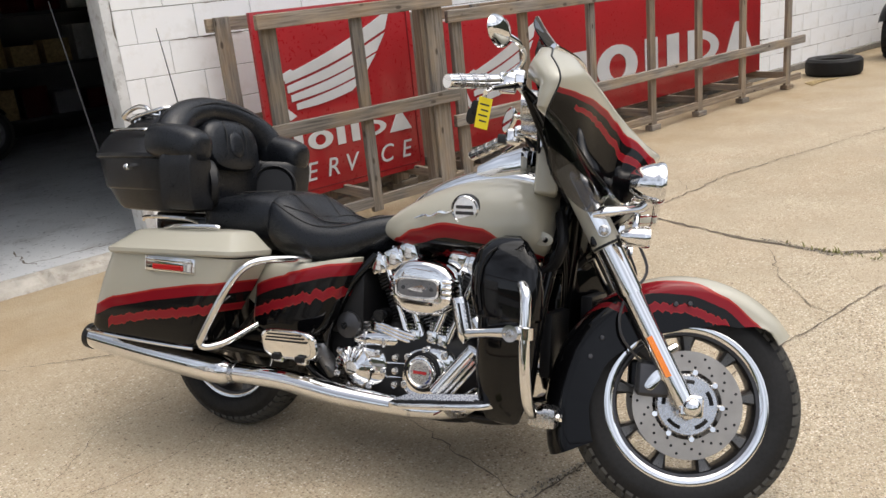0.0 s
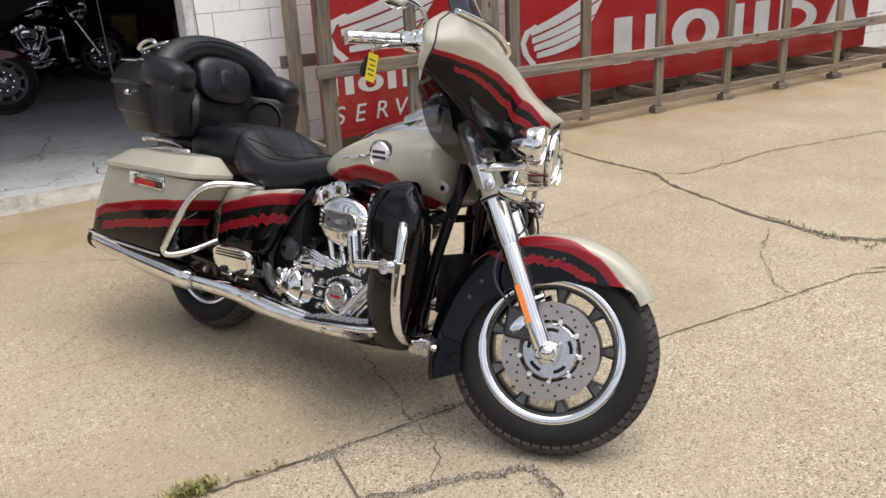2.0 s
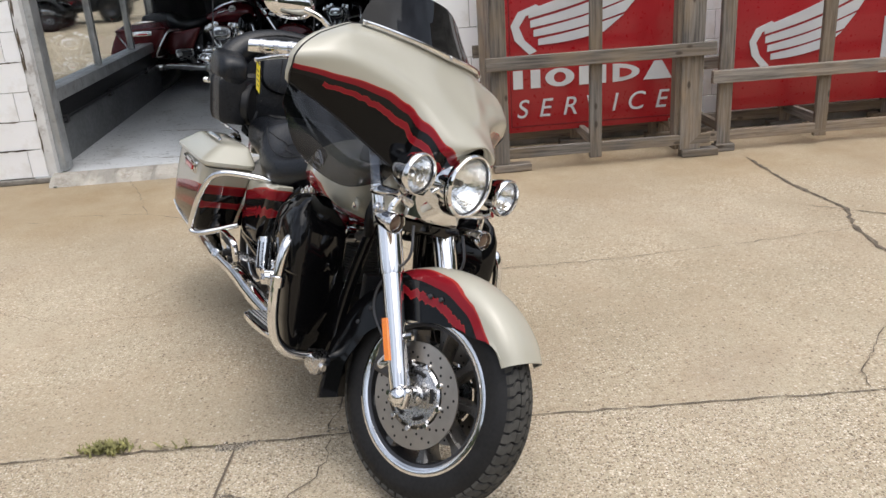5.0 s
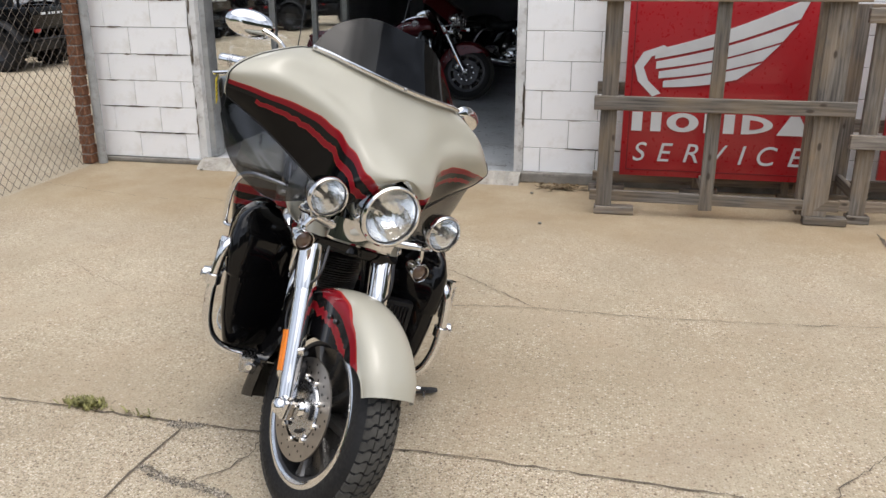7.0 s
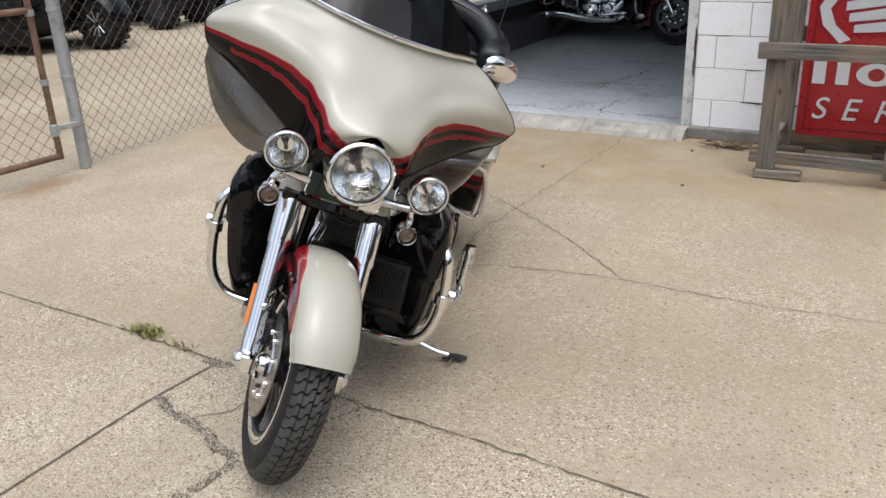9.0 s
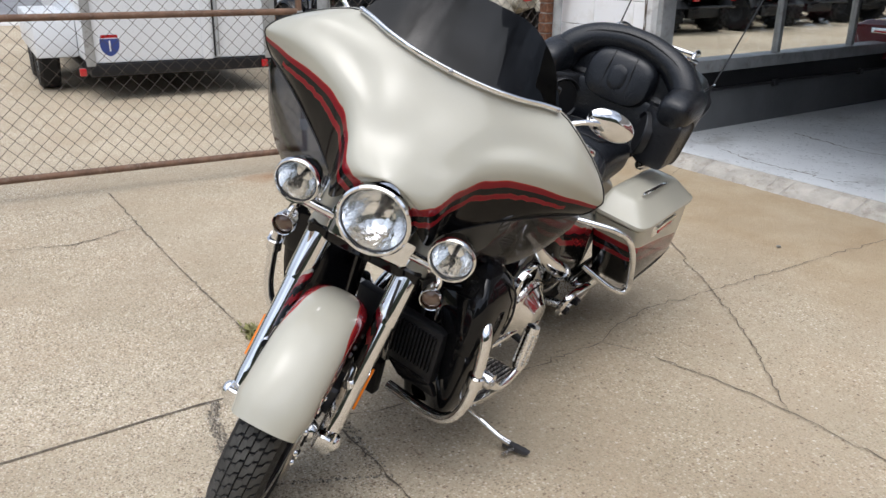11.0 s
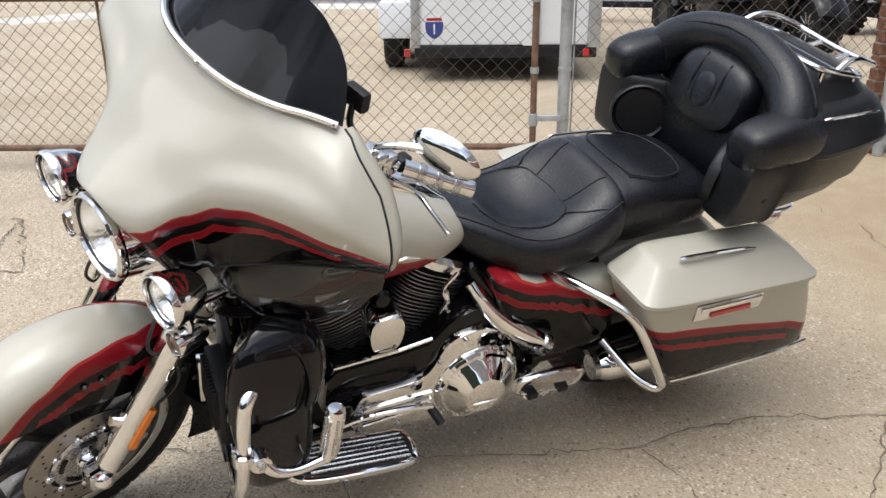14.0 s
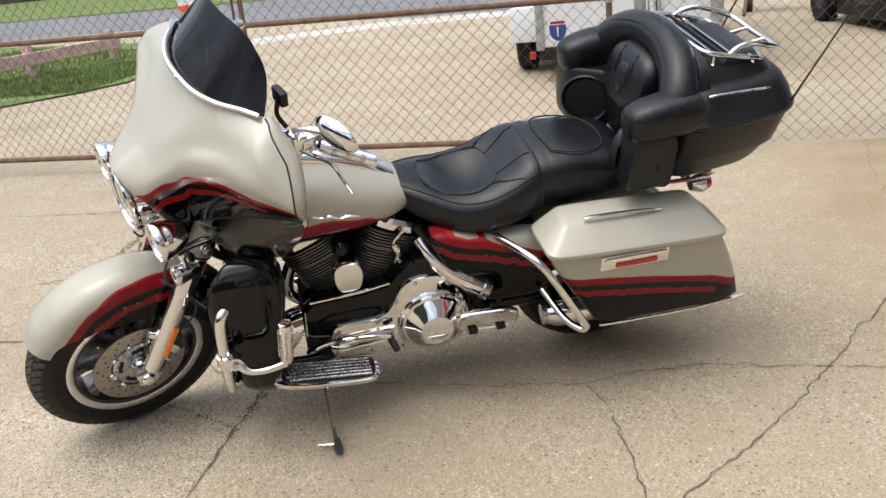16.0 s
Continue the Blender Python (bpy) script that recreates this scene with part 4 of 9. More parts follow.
def wheel(bike, name, cx, cz, R, half, move, spokes, discs, label, edge="chrome"):
    c = (cx, 0, cz)
    w = part(name, lathe_bm([(0.028, -0.07), (0.048, -0.066), (0.05, 0.066), (0.028, 0.07)], 24, "y", c), "cast_dark", bike, label, move=move)
    part("tyre", tyre_bm(R - 0.009, 0.212, half, c), "tyre", w, "black rubber tyre", move=move)
    part("tread", tread_bm(R, half, c), "tread", w, "dusty worn tread blocks", move=move, smooth=0)
    for s in (-1, 1):
        lip = [(0.206, 0.050), (0.214, 0.054), (0.225, 0.055), (0.229, 0.058), (0.224, 0.060), (0.212, 0.059), (0.205, 0.055)]
        part("rim_lip", lathe_bm([(r, s * h) for r, h in lip], 64, "y", c, closed=True), edge, w, "polished rim edge" if edge == "chrome" else "", move=move)
    part("rim", lathe_bm([(0.196, -0.05), (0.207, -0.052), (0.207, 0.052), (0.196, 0.05), (0.190, 0.03), (0.190, -0.03)], 64, "y", c, closed=True), "cast_dark", w, "dark rim barrel", move=move)
    for k in range(spokes):
        a = 2 * math.pi * (k + 0.25) / spokes
        d, t = Vector((math.cos(a), 0, math.sin(a))), Vector((-math.sin(a), 0, math.cos(a)))
        rings = []
        for r, hw, hd in ((0.045, 0.018, 0.030), (0.10, 0.014, 0.026), (0.16, 0.013, 0.028), (0.198, 0.026, 0.034)):
            q = Vector(c) + d * r
            rings.append([q + t * hw + Vector((0, hd, 0)), q + t * hw * 0.6 + Vector((0, hd + 0.008, 0)), q - t * hw * 0.6 + Vector((0, hd + 0.008, 0)), q - t * hw + Vector((0, hd, 0)), q - t * hw - Vector((0, hd, 0)), q - t * hw * 0.6 - Vector((0, hd + 0.008, 0)), q + t * hw * 0.6 - Vector((0, hd + 0.008, 0)), q + t * hw - Vector((0, hd, 0))])
        part("spoke", loft_bm(rings), "alloy_grey", w, move=move)
    for s in discs:
        y = s * 0.078
        disc = lathe_bm([(0.096, y - 0.0025), (0.152, y - 0.0025), (0.152, y + 0.0025), (0.096, y + 0.0025)], 72, "y", c, closed=True)
        dd = part("brake_disc", disc, "disc_steel" if edge == "chrome" else "cast_dark", w, "drilled steel brake disc", move=move)
        holes = bmesh.new()
        for k in range(40):
            a = 2 * math.pi * k / 40
            r = (0.108, 0.122, 0.138)[k % 3]
            cc = Vector((cx + r * math.cos(a), y, cz + r * math.sin(a)))
            for f in (-1, 1):
                v = [holes.verts.new(cc + Vector((0.0042 * math.cos(q), f * 0.0031, 0.0042 * math.sin(q)))) for q in [math.pi / 3 * i for i in range(6)]]
                holes.faces.new(v)
        part("drilling", holes, "engine_black", dd, move=move, smooth=0, kind="stuff")
        yc = y + s * 0.006
        part("carrier", lathe_bm([(0.03, yc), (0.082, yc), (0.088, yc - s * 0.006), (0.088, y), (0.03, y)], 40, "y", c, closed=True), "chrome_soft" if edge == "chrome" else "cast_dark", w, "polished disc carrier" if edge == "chrome" else "", move=move)
        for k in range(5):
            a = 2 * math.pi * (k + 0.3) / 5
            cut = []
            for q in range(7):
                t = a + (q - 3) * 0.10
                cut.append((cx + 0.066 * math.cos(t), cz + 0.066 * math.sin(t)))
            pts = [(p[0], yc + s * 0.0008, p[1]) for p in cut]
            part("slot", tube_bm(pts, 0.006, 6, 1, smooth=False, flat=1.0), "engine_black", w, move=move)
        for k in range(9):
            a = 2 * math.pi * k / 9
            part("rivet", lathe_bm([(0.0, yc + s * 0.005), (0.0075, yc + s * 0.005), (0.010, yc + s * 0.001), (0.010, y)], 12, "y", (cx + 0.0945 * math.cos(a), 0, cz + 0.0945 * math.sin(a))), "chrome", w, move=move)
        part("hub_cap", lathe_bm([(0.0, yc + s * 0.02), (0.022, yc + s * 0.018), (0.03, yc + s * 0.004), (0.03, yc)], 20, "y", c), "chrome", w, move=move)
    return w


def fender_surface(cx, cz, rows, half):
    """Crown and skirts of a mudguard; rows: angle, outer radius, skirt depth, half-width factor."""
    def fn(u, v):
        a0, a1 = rows[0][0], rows[-1][0]
        ang = a0 + (a1 - a0) * u
        R, drop, hw = lerp_rows(rows, ang)
        s = 2 * v - 1
        k = abs(s)
        if k < 0.62:
            q = k / 0.62 * math.pi / 2
            y, r = half * hw * math.sin(q) ** 0.85, R - 0.052 * (1 - math.cos(q))
        else:
            q = (k - 0.62) / 0.38
            y, r = half * hw * (1 + 0.04 * q), R - 0.052 - max(0.0, drop - 0.052) * q
        y = math.copysign(y, s)
        t = radians(ang)
        return (cx + r * math.cos(t), y, cz + r * math.sin(t))
    return fn


FAIRING = (   # rows from the screen's foot down to the lower lip; each a run of (y, x, z) from the middle to the wing tip
    ((0.0, 1.282, 1.268), (0.10, 1.275, 1.270), (0.19, 1.242, 1.272), (0.285, 1.180, 1.270), (0.350, 1.190, 1.246), (0.418, 1.188, 1.202)),
    ((0.0, 1.325, 1.215), (0.10, 1.318, 1.219), (0.20, 1.285, 1.230), (0.300, 1.246, 1.238), (0.378, 1.237, 1.222), (0.458, 1.200, 1.172)),
    ((0.0, 1.388, 1.155), (0.10, 1.380, 1.161), (0.195, 1.328, 1.180), (0.295, 1.287, 1.198), (0.398, 1.262, 1.189), (0.486, 1.210, 1.144)),
    ((0.0, 1.448, 1.104), (0.100, 1.430, 1.104), (0.186, 1.376, 1.138), (0.288, 1.326, 1.162), (0.402, 1.283, 1.156), (0.500, 1.215, 1.118)),
    ((0.0, 1.528, 1.056), (0.108, 1.500, 1.032), (0.178, 1.400, 1.080), (0.275, 1.340, 1.117), (0.390, 1.284, 1.114), (0.495, 1.210, 1.096)),
    ((0.0, 1.526, 1.050), (0.128, 1.470, 0.958), (0.168, 1.394, 0.985), (0.262, 1.330, 1.032), (0.386, 1.272, 1.058), (0.488, 1.200, 1.072)),
    ((0.0, 1.524, 1.046), (0.130, 1.438, 0.885), (0.165, 1.384, 0.905), (0.248, 1.320, 0.952), (0.370, 1.252, 1.012), (0.474, 1.190, 1.048)),
)


def fairing_point(u, v):
    """u: 0 top to 1 lower lip; v: -1 right wing tip to 1 left wing tip."""
    s, k = (1 if v >= 0 else -1), abs(v) * (len(FAIRING[0]) - 1)
    col = []
    for row in FAIRING:
        i = min(int(k), len(row) - 2)
        t = k - i
        p = [np.array(row[max(0, min(len(row) - 1, j))], float) for j in (i - 1, i, i + 1, i + 2)]
        if i == 0:
            p[0] = np.array((-row[1][0], row[1][1], row[1][2]))
        a, b, c, d = p
        col.append(0.5 * (2 * b + (c - a) * t + (2 * a - 5 * b + 4 * c - d) * t * t + (3 * b - a - 3 * c + d) * t ** 3))
    k = u * (len(col) - 1)
    i = min(int(k), len(col) - 2)
    t = k - i
    a, b, c, d = col[max(0, i - 1)], col[i], col[i + 1], col[min(len(col) - 1, i + 2)]
    q = 0.5 * (2 * b + (c - a) * t + (2 * a - 5 * b + 4 * c - d) * t * t + (3 * b - a - 3 * c + d) * t ** 3)
    return (q[1], s * q[0], q[2])


def fairing_line(y):
    return lerp_rows(((0.0, 0.98), (0.07, 1.0), (0.118, 1.022), (0.155, 1.064), (0.20, 1.097), (0.26, 1.114), (0.33, 1.116), (0.42, 1.108), (0.50, 1.099)), abs(y))[0]



def body_rings(rows, n=28, lower=2.2, upper=2.6):
    """Rings across the bike: rows of x, bottom z, top z, half width, height of the widest place (0..1)."""
    rings = []
    for x, z0, z1, hw, mid in rows:
        zm = z0 + (z1 - z0) * mid
        ring = []
        for k in range(n):
            t = 2 * math.pi * k / n
            c, s = math.cos(t), math.sin(t)
            p = upper if s >= 0 else lower
            y = hw * math.copysign(abs(c) ** (2 / p), c)
            z = zm + (z1 - zm if s >= 0 else zm - z0) * math.copysign(abs(s) ** (2 / p), s)
            ring.append((x, y, z))
        rings.append(ring)
    return rings


def lamp(bike, name, c, r, depth, move, label, clear=True, face="reflector"):
    """A round chromed lamp looking ahead, with reflector, bulb and glass."""
    x, y, z = c
    b = part(name, lathe_bm([(0.0, -depth), (r * 0.45, -depth * 0.96), (r * 0.8, -depth * 0.65), (r * 0.97, -depth * 0.2), (r * 1.0, -0.004), (r * 1.045, 0.000), (r * 1.07, 0.008), (r * 1.06, 0.016), (r * 1.01, 0.021), (r * 0.955, 0.020), (r * 0.925, 0.012), (r * 0.92, 0.0)], 44, "x", c), "chrome", bike, label, move=move)
    if clear:
        part("reflector", lathe_bm([(0.0, -depth * 0.7), (r * 0.4, -depth * 0.62), (r * 0.75, -depth * 0.3), (r * 0.915, 0.002)], 36, "x", c), face, b, move=move)
        part("bulb", lathe_bm([(0.0, -depth * 0.15), (r * 0.10, -depth * 0.20), (r * 0.11, -depth * 0.5), (r * 0.11, -depth * 0.68)], 14, "x", c), "cast_dark", b, move=move)
        part("bezel", lathe_bm([(r * 0.928, 0.0125), (r * 0.918, 0.0135), (r * 0.905, 0.0105), (r * 0.91, 0.006)], 44, "x", c), "cast_dark", b, move=move)
        part("lamp_glass", lathe_bm([(0.0, 0.020), (r * 0.35, 0.0185), (r * 0.7, 0.015), (r * 0.905, 0.008), (r * 0.905, 0.004), (r * 0.7, 0.011), (r * 0.35, 0.0145), (0.0, 0.016)], 36, "x", c), "lamp_glass", b, move=move).visible_shadow = False
    else:
        part("lens", lathe_bm([(0.0, 0.022), (r * 0.5, 0.019), (r * 0.85, 0.011), (r * 0.91, 0.002)], 24, "x", c), face, b, "smoked amber lens", move=move)
    return b


def trunk_rows(rows, n=40, p=5.0):
    """Rounded-rectangle rings stacked upwards: z, x back, x front, half width."""
    out = []
    for z, xb, xf, hw in rows:
        out.append([((xb + xf) / 2 + a, b * (1.0 - 0.22 * max(0.0, 0.5 - a / (xf - xb)) ** 1.5), z) for a, b in squircle((xf - xb) / 2, hw, n, p)])
    return out


def motorcycle(m, steer, paint, label, tour=True):
    two_tone = paint == "graphic"
    bike = thing("touring_motorcycle", label, "motorcycle", m, group="parked motorcycles")
    S = steer_matrix(steer)
    body_uv = lambda line, k=1.0: (lambda co: (co.x + co.y * 0.3, (co.z - line(co.x)) * k)) if two_tone else None

    # wheels
    wheel(bike, "front_wheel", FRONT_X, AXLE_F, 0.330, 0.064, S, 9, (-1, 1), "front wheel with polished rim and drilled discs", "chrome" if two_tone else "cast_dark")
    wheel(bike, "rear_wheel", -0.03, AXLE_R, 0.325, 0.076, Matrix(), 9, (), "rear wheel with polished rim", "chrome" if two_tone else "cast_dark")

    # front mudguard
    rows = ((38, 0.362, 0.012, 0.90), (48, 0.366, 0.060, 1.0), (65, 0.368, 0.115, 1.0), (85, 0.370, 0.150, 1.0), (105, 0.372, 0.165, 1.0), (135, 0.376, 0.150, 1.02), (165, 0.384, 0.130, 1.06), (190, 0.396, 0.120, 1.10), (206, 0.412, 0.128, 1.14))
    fn = fender_surface(FRONT_X, AXLE_F, rows, 0.090)

    def fender_uv(co):
        dx, dz = co.x - FRONT_X, co.z - AXLE_F
        ang = math.degrees(math.atan2(dz, dx)) % 360
        r = math.hypot(dx, dz)
        R = lerp_rows(rows, ang)[0]
        s = abs(co.y) + max(0.0, R - 0.045 - r) * 1.0 if abs(co.y) > 0.06 else abs(co.y)
        edge = lerp_rows(((38, 0.125), (55, 0.112), (75, 0.090), (95, 0.073), (112, 0.058), (126, 0.030), (138, -0.03), (150, -0.12), (206, -0.2)), ang)[0]
        return (ang * 0.007, (edge - s) * 0.85)
    fender = part("front_mudguard", sheet_bm(fn, 44, 30, 0.004), paint, bike, "champagne, red and black painted mudguard" if two_tone else "", uvf=fender_uv if two_tone else None, move=S)
    for s in (-1, 1):
        for ang, r in ((100, 0.285), (92, 0.285), (146, 0.30), (158, 0.30)):
            t = radians(ang)
            part("mudguard_bolt", lathe_bm([(0.0, s * 0.101), (0.006, s * 0.100), (0.008, s * 0.094)], 10, "y", (FRONT_X + r * math.cos(t), 0, AXLE_F + r * math.sin(t))), "cast_dark", fender, move=S)

    # forks
    up = Vector((-math.sin(FORK), 0, math.cos(FORK)))
    for s in (-1, 1):
        foot = Vector((FRONT_X - 0.012, s * 0.132, AXLE_F))
        P = lambda t, dx=0.0: tuple(foot + up * t + Vector((dx, 0, 0)))
        leg = part("fork_leg", tube_bm([P(-0.035), P(-0.02), P(0.05), P(0.12), P(0.33), P(0.365)], [0.020, 0.027, 0.030, 0.029, 0.031, 0.031], 20, 4), "chrome", bike, "chromed fork leg", move=S)
        part("slider_cover", tube_bm([P(0.342), P(0.352), P(0.47), P(0.50)], [0.033, 0.036, 0.038, 0.038], 20, 3), "chrome", leg, move=S)
        part("upper_cover", tube_bm([P(0.492), P(0.497), P(0.60), P(0.735), P(0.742)], [0.039, 0.043, 0.042, 0.042, 0.036], 24, 3), paint, leg, "painted upper fork cover", move=S, uvf=(lambda co: (co.x, 1.0)) if two_tone else None)
        part("upper_tube", tube_bm([P(0.73), P(0.84)], 0.030, 18, 1, smooth=False), "black_gloss", leg, move=S)
        side_d = Vector((math.cos(FORK), 0, math.sin(FORK)))
        plate = []
        for k in range(20):
            ang = 2 * math.pi * k / 20
            end = 0.705 if math.sin(ang) > 0 else 0.532
            q = foot + up * (end + 0.020 * math.sin(ang)) + side_d * (0.004 + 0.020 * math.cos(ang))
            plate.append((q.x, q.z))
        part("lamp_mount_plate", plate_bm(plate, s * 0.014, "xz", s * 0.166, 0.003), "chrome", leg, "chrome lamp mounting strip", move=S)
        part("axle_cap", lathe_bm([(0.0, s * 0.176), (0.012, s * 0.175), (0.022, s * 0.168), (0.026, s * 0.158), (0.026, s * 0.12)], 20, "y", (FRONT_X, 0, AXLE_F)), "chrome", leg, move=S)
        part("fork_foot", box_bm(FRONT_X - 0.035, FRONT_X + 0.032, s * 0.132 - 0.026, s * 0.132 + 0.026, AXLE_F - 0.030, AXLE_F + 0.032, 0.012, 3), "chrome", leg, move=S)
        amber = loft_bm([[tuple(foot + up * t + Vector((math.cos(FORK) * a, s * b, math.sin(FORK) * a))) for a, b in ((-0.020, 0.018), (-0.002, 0.020), (-0.003, 0.0345), (-0.019, 0.0355))] for t in (0.094, 0.098, 0.208, 0.214)])
        part("reflector", amber, "amber", leg, "amber side reflector", move=S)
        # brake caliper behind the leg
        cal = part("brake_caliper", box_bm(FRONT_X - 0.150, FRONT_X - 0.055, s * 0.098 - 0.030, s * 0.098 + 0.022, AXLE_F + 0.015, AXLE_F + 0.115, 0.022, 3), "cast_dark", leg, "brake caliper with a chrome cover", move=S)
        part("caliper_cover", plate_bm(round_outline([(FRONT_X - 0.128, AXLE_F + 0.045), (FRONT_X - 0.105, AXLE_F + 0.035), (FRONT_X - 0.075, AXLE_F + 0.078), (FRONT_X - 0.075, AXLE_F + 0.100), (FRONT_X - 0.105, AXLE_F + 0.085)]), s * 0.012, "xz", s * 0.121, 0.003), "chrome", cal, move=S)
        part("caliper_bracket", tube_bm([(FRONT_X - 0.06, s * 0.115, AXLE_F + 0.10), P(0.15), (FRONT_X - 0.045, s * 0.12, AXLE_F + 0.16)], 0.012, 8, 3), "chrome", leg, move=S)
        part("brake_hose", tube_bm([(FRONT_X - 0.13, s * 0.115, AXLE_F + 0.10), (FRONT_X - 0.20, s * 0.135, AXLE_F + 0.18), (FRONT_X - 0.20, s * 0.14, AXLE_F + 0.27), (FRONT_X - 0.14, s * 0.13, AXLE_F + 0.36), (FRONT_X - 0.17, s * 0.12, AXLE_F + 0.45)], 0.0042, 6, 5), "cast_dark", leg, move=S)
        for t in (0.705, 0.532):
            q = foot + up * t + side_d * 0.004
            part("cover_bolt", lathe_bm([(0.0, s * 0.192), (0.007, s * 0.191), (0.010, s * 0.188), (0.014, s * 0.187), (0.016, s * 0.182), (0.016, s * 0.172)], 16, "y", (q.x, 0, q.z)), "chrome_soft", leg, move=S)
        part("fork_boot", lathe_bm([(0.043, 0.0), (0.044, 0.004), (0.043, 0.008)], 20, "z"), "engine_black", leg, move=S @ Matrix.Translation(P(0.49)) @ Matrix.Rotation(-FORK, 4, "Y"))
    part("lower_yoke", box_bm(1.335, 1.425, -0.165, 0.165, 0.745, 0.785, 0.014, 3), "black_gloss", bike, move=S)
    nac = part("lamp_bracket", loft_bm([[(x, y, z) for x, z in ((1.395 + e, 0.800), (1.446 - e, 0.790), (1.452 - e, 0.798), (1.430, 0.862))] for y, e in ((-0.118, 0.02), (-0.105, 0.004), (-0.05, 0.0), (0.05, 0.0), (0.105, 0.004), (0.118, 0.02))]), "chrome", bike, "chromed lamp bracket under the headlamp", move=S)
    for s in (-1, 1):
        part("lamp_arm", tube_bm([(1.335, s * 0.184, 0.834), (1.365, s * 0.188, 0.842), (1.42, s * 0.195, 0.850), (1.462, s * 0.208, 0.856), (1.478, s * 0.213, 0.868)], [0.012, 0.019, 0.015, 0.017, 0.020], 14, 4, flat=0.75), "chrome", nac, move=S)
        part("lamp_arm", tube_bm([(1.415, s * 0.090, 0.826), (1.432, s * 0.150, 0.836), (1.452, s * 0.198, 0.848)], [0.016, 0.014, 0.014], 12, 3), "chrome", nac, move=S)
        part("signal_stem", tube_bm([(1.455, s * 0.20, 0.845), (1.452, s * 0.213, 0.815), (1.452, s * 0.213, 0.79)], 0.010, 10, 3), "chrome", nac, move=S)
        lamp(bike, "spot_lamp", (1.500, s * 0.213, 0.925), 0.057, 0.075, S, "chrome spot lamp with clear glass")
        lamp(bike, "turn_signal", (1.470, s * 0.213, 0.775), 0.029, 0.060, S, "chrome bullet turn signal", False, "smoke_lens")
    lamp(bike, "headlamp", (1.512, 0, 0.930), 0.091, 0.10, S, "large chrome headlamp with clear glass")
    part("headlamp_shell", lathe_bm([(0.098, 0.0), (0.102, -0.03), (0.100, -0.09), (0.08, -0.15)], 36, "x", (1.512, 0, 0.930)), "chrome", bike, move=S)

    # fairing
    fuv = (lambda co: (10.0 + abs(co.y), (co.z - fairing_line(co.y)) * (0.9 + 1.3 * (abs(co.y) / 0.5) ** 2))) if two_tone else None
    fair = part("fairing", sheet_bm(lambda u, v: fairing_point(u, 2 * v - 1), 40, 72, 0.005), paint, bike, "handlebar fairing in champagne with red and black lower wings" if two_tone else "", uvf=fuv, move=S)

    def inner(u, v):
        x, y, z = fairing_point(0.05 + 0.80 * u, (2 * v - 1) * 0.93)
        k = math.sin(math.pi * min(1, max(0, u)))
        return (min(x - 0.02, 1.140 + 0.04 * k + 0.08 * (1 - (y / 0.5) ** 2)), y * 0.95, z)
    part("inner_fairing", sheet_bm(inner, 16, 32, 0.004), "black_plastic", fair, "black inner fairing panel", move=S)
    seam_path = [fairing_point(0.0, 0.62 + 0.38 * k / 6) for k in range(6)] + [fairing_point(k / 14, 1.0) for k in range(15)] + [fairing_point(1.0, 1.0 - 0.55 * k / 8) for k in range(1, 9)]
    for s in (-1, 1):
        run = [Vector((x, s * abs(y), z)) for x, y, z in seam_path]
        part("fairing_edge", tube_bm([tuple(q) for q in run], 0.0024, 8, 1, smooth=False), "black_plastic", fair, "black joint between the fairing shells", move=S)

        def back_shell(u, v):
            k = u * (len(run) - 1)
            i = min(int(k), len(run) - 2)
            q = run[i].lerp(run[i + 1], k - i)
            wide = lerp_rows(((0.0, 0.5), (0.15, 0.95), (0.35, 1.0), (0.55, 0.75), (0.70, 0.50), (0.85, 0.60), (1.0, 0.30)), u)[0]
            turn = v * math.pi * 0.62
            centre = Vector((q.x, s * 0.20, 1.135))
            inward = (centre - q)
            inward.x = 0
            inward.normalize()
            return tuple(q + Vector((-0.060 * wide * math.sin(min(turn, math.pi / 2)) - 0.002, 0, 0)) + inward * (0.085 * wide * (1 - math.cos(turn)) * 0.9 - 0.006 * math.sin(min(math.pi, 2 * turn))))
        part("fairing_back", sheet_bm(back_shell, 40, 12, 0.004), paint, fair, "champagne rear shell of the fairing" if two_tone else "", uvf=(lambda co: (co.x, 1.0)) if two_tone else None, move=S)
        part("gauge_pod", lathe_bm([(0.0, -0.012), (0.038, -0.012), (0.045, -0.018), (0.048, 0.0), (0.048, 0.05)], 24, "x", (1.125, s * 0.075, 1.165)), "chrome_soft", fair, move=S)
        # smoked air deflector beside the fork
        o = [(1.380, s * 0.166, 0.907), (1.319, s * 0.248, 0.953), (1.251, s * 0.370, 1.013), (1.189, s * 0.472, 1.050)]
        o2 = [(1.362, s * 0.186, 0.862), (1.312, s * 0.292, 0.822), (1.226, s * 0.402, 0.876), (1.182, s * 0.468, 0.990)]
        a, b = spline(o, 5), spline(o2, 5)
        part("air_deflector", sheet_bm(lambda u, v: tuple(a[round(v * 15)] * (1 - u) + b[round(v * 15)] * u + Vector((0.018, s * 0.012, -0.004)) * (math.sin(math.pi * u) * math.sin(math.pi * v))), 8, 15, 0.003), "deflector", fair, "smoked plastic air deflector", move=S)
    foot_line = [fairing_point(0.0, -0.60 + 1.2 * k / 12) for k in range(13)]
    trim = part("screen_trim", tube_bm([(x + 0.010, y, z + 0.006) for x, y, z in foot_line], 0.0105, 12, 3, flat=0.75), "chrome", fair, "chrome strip along the foot of the screen", move=S)
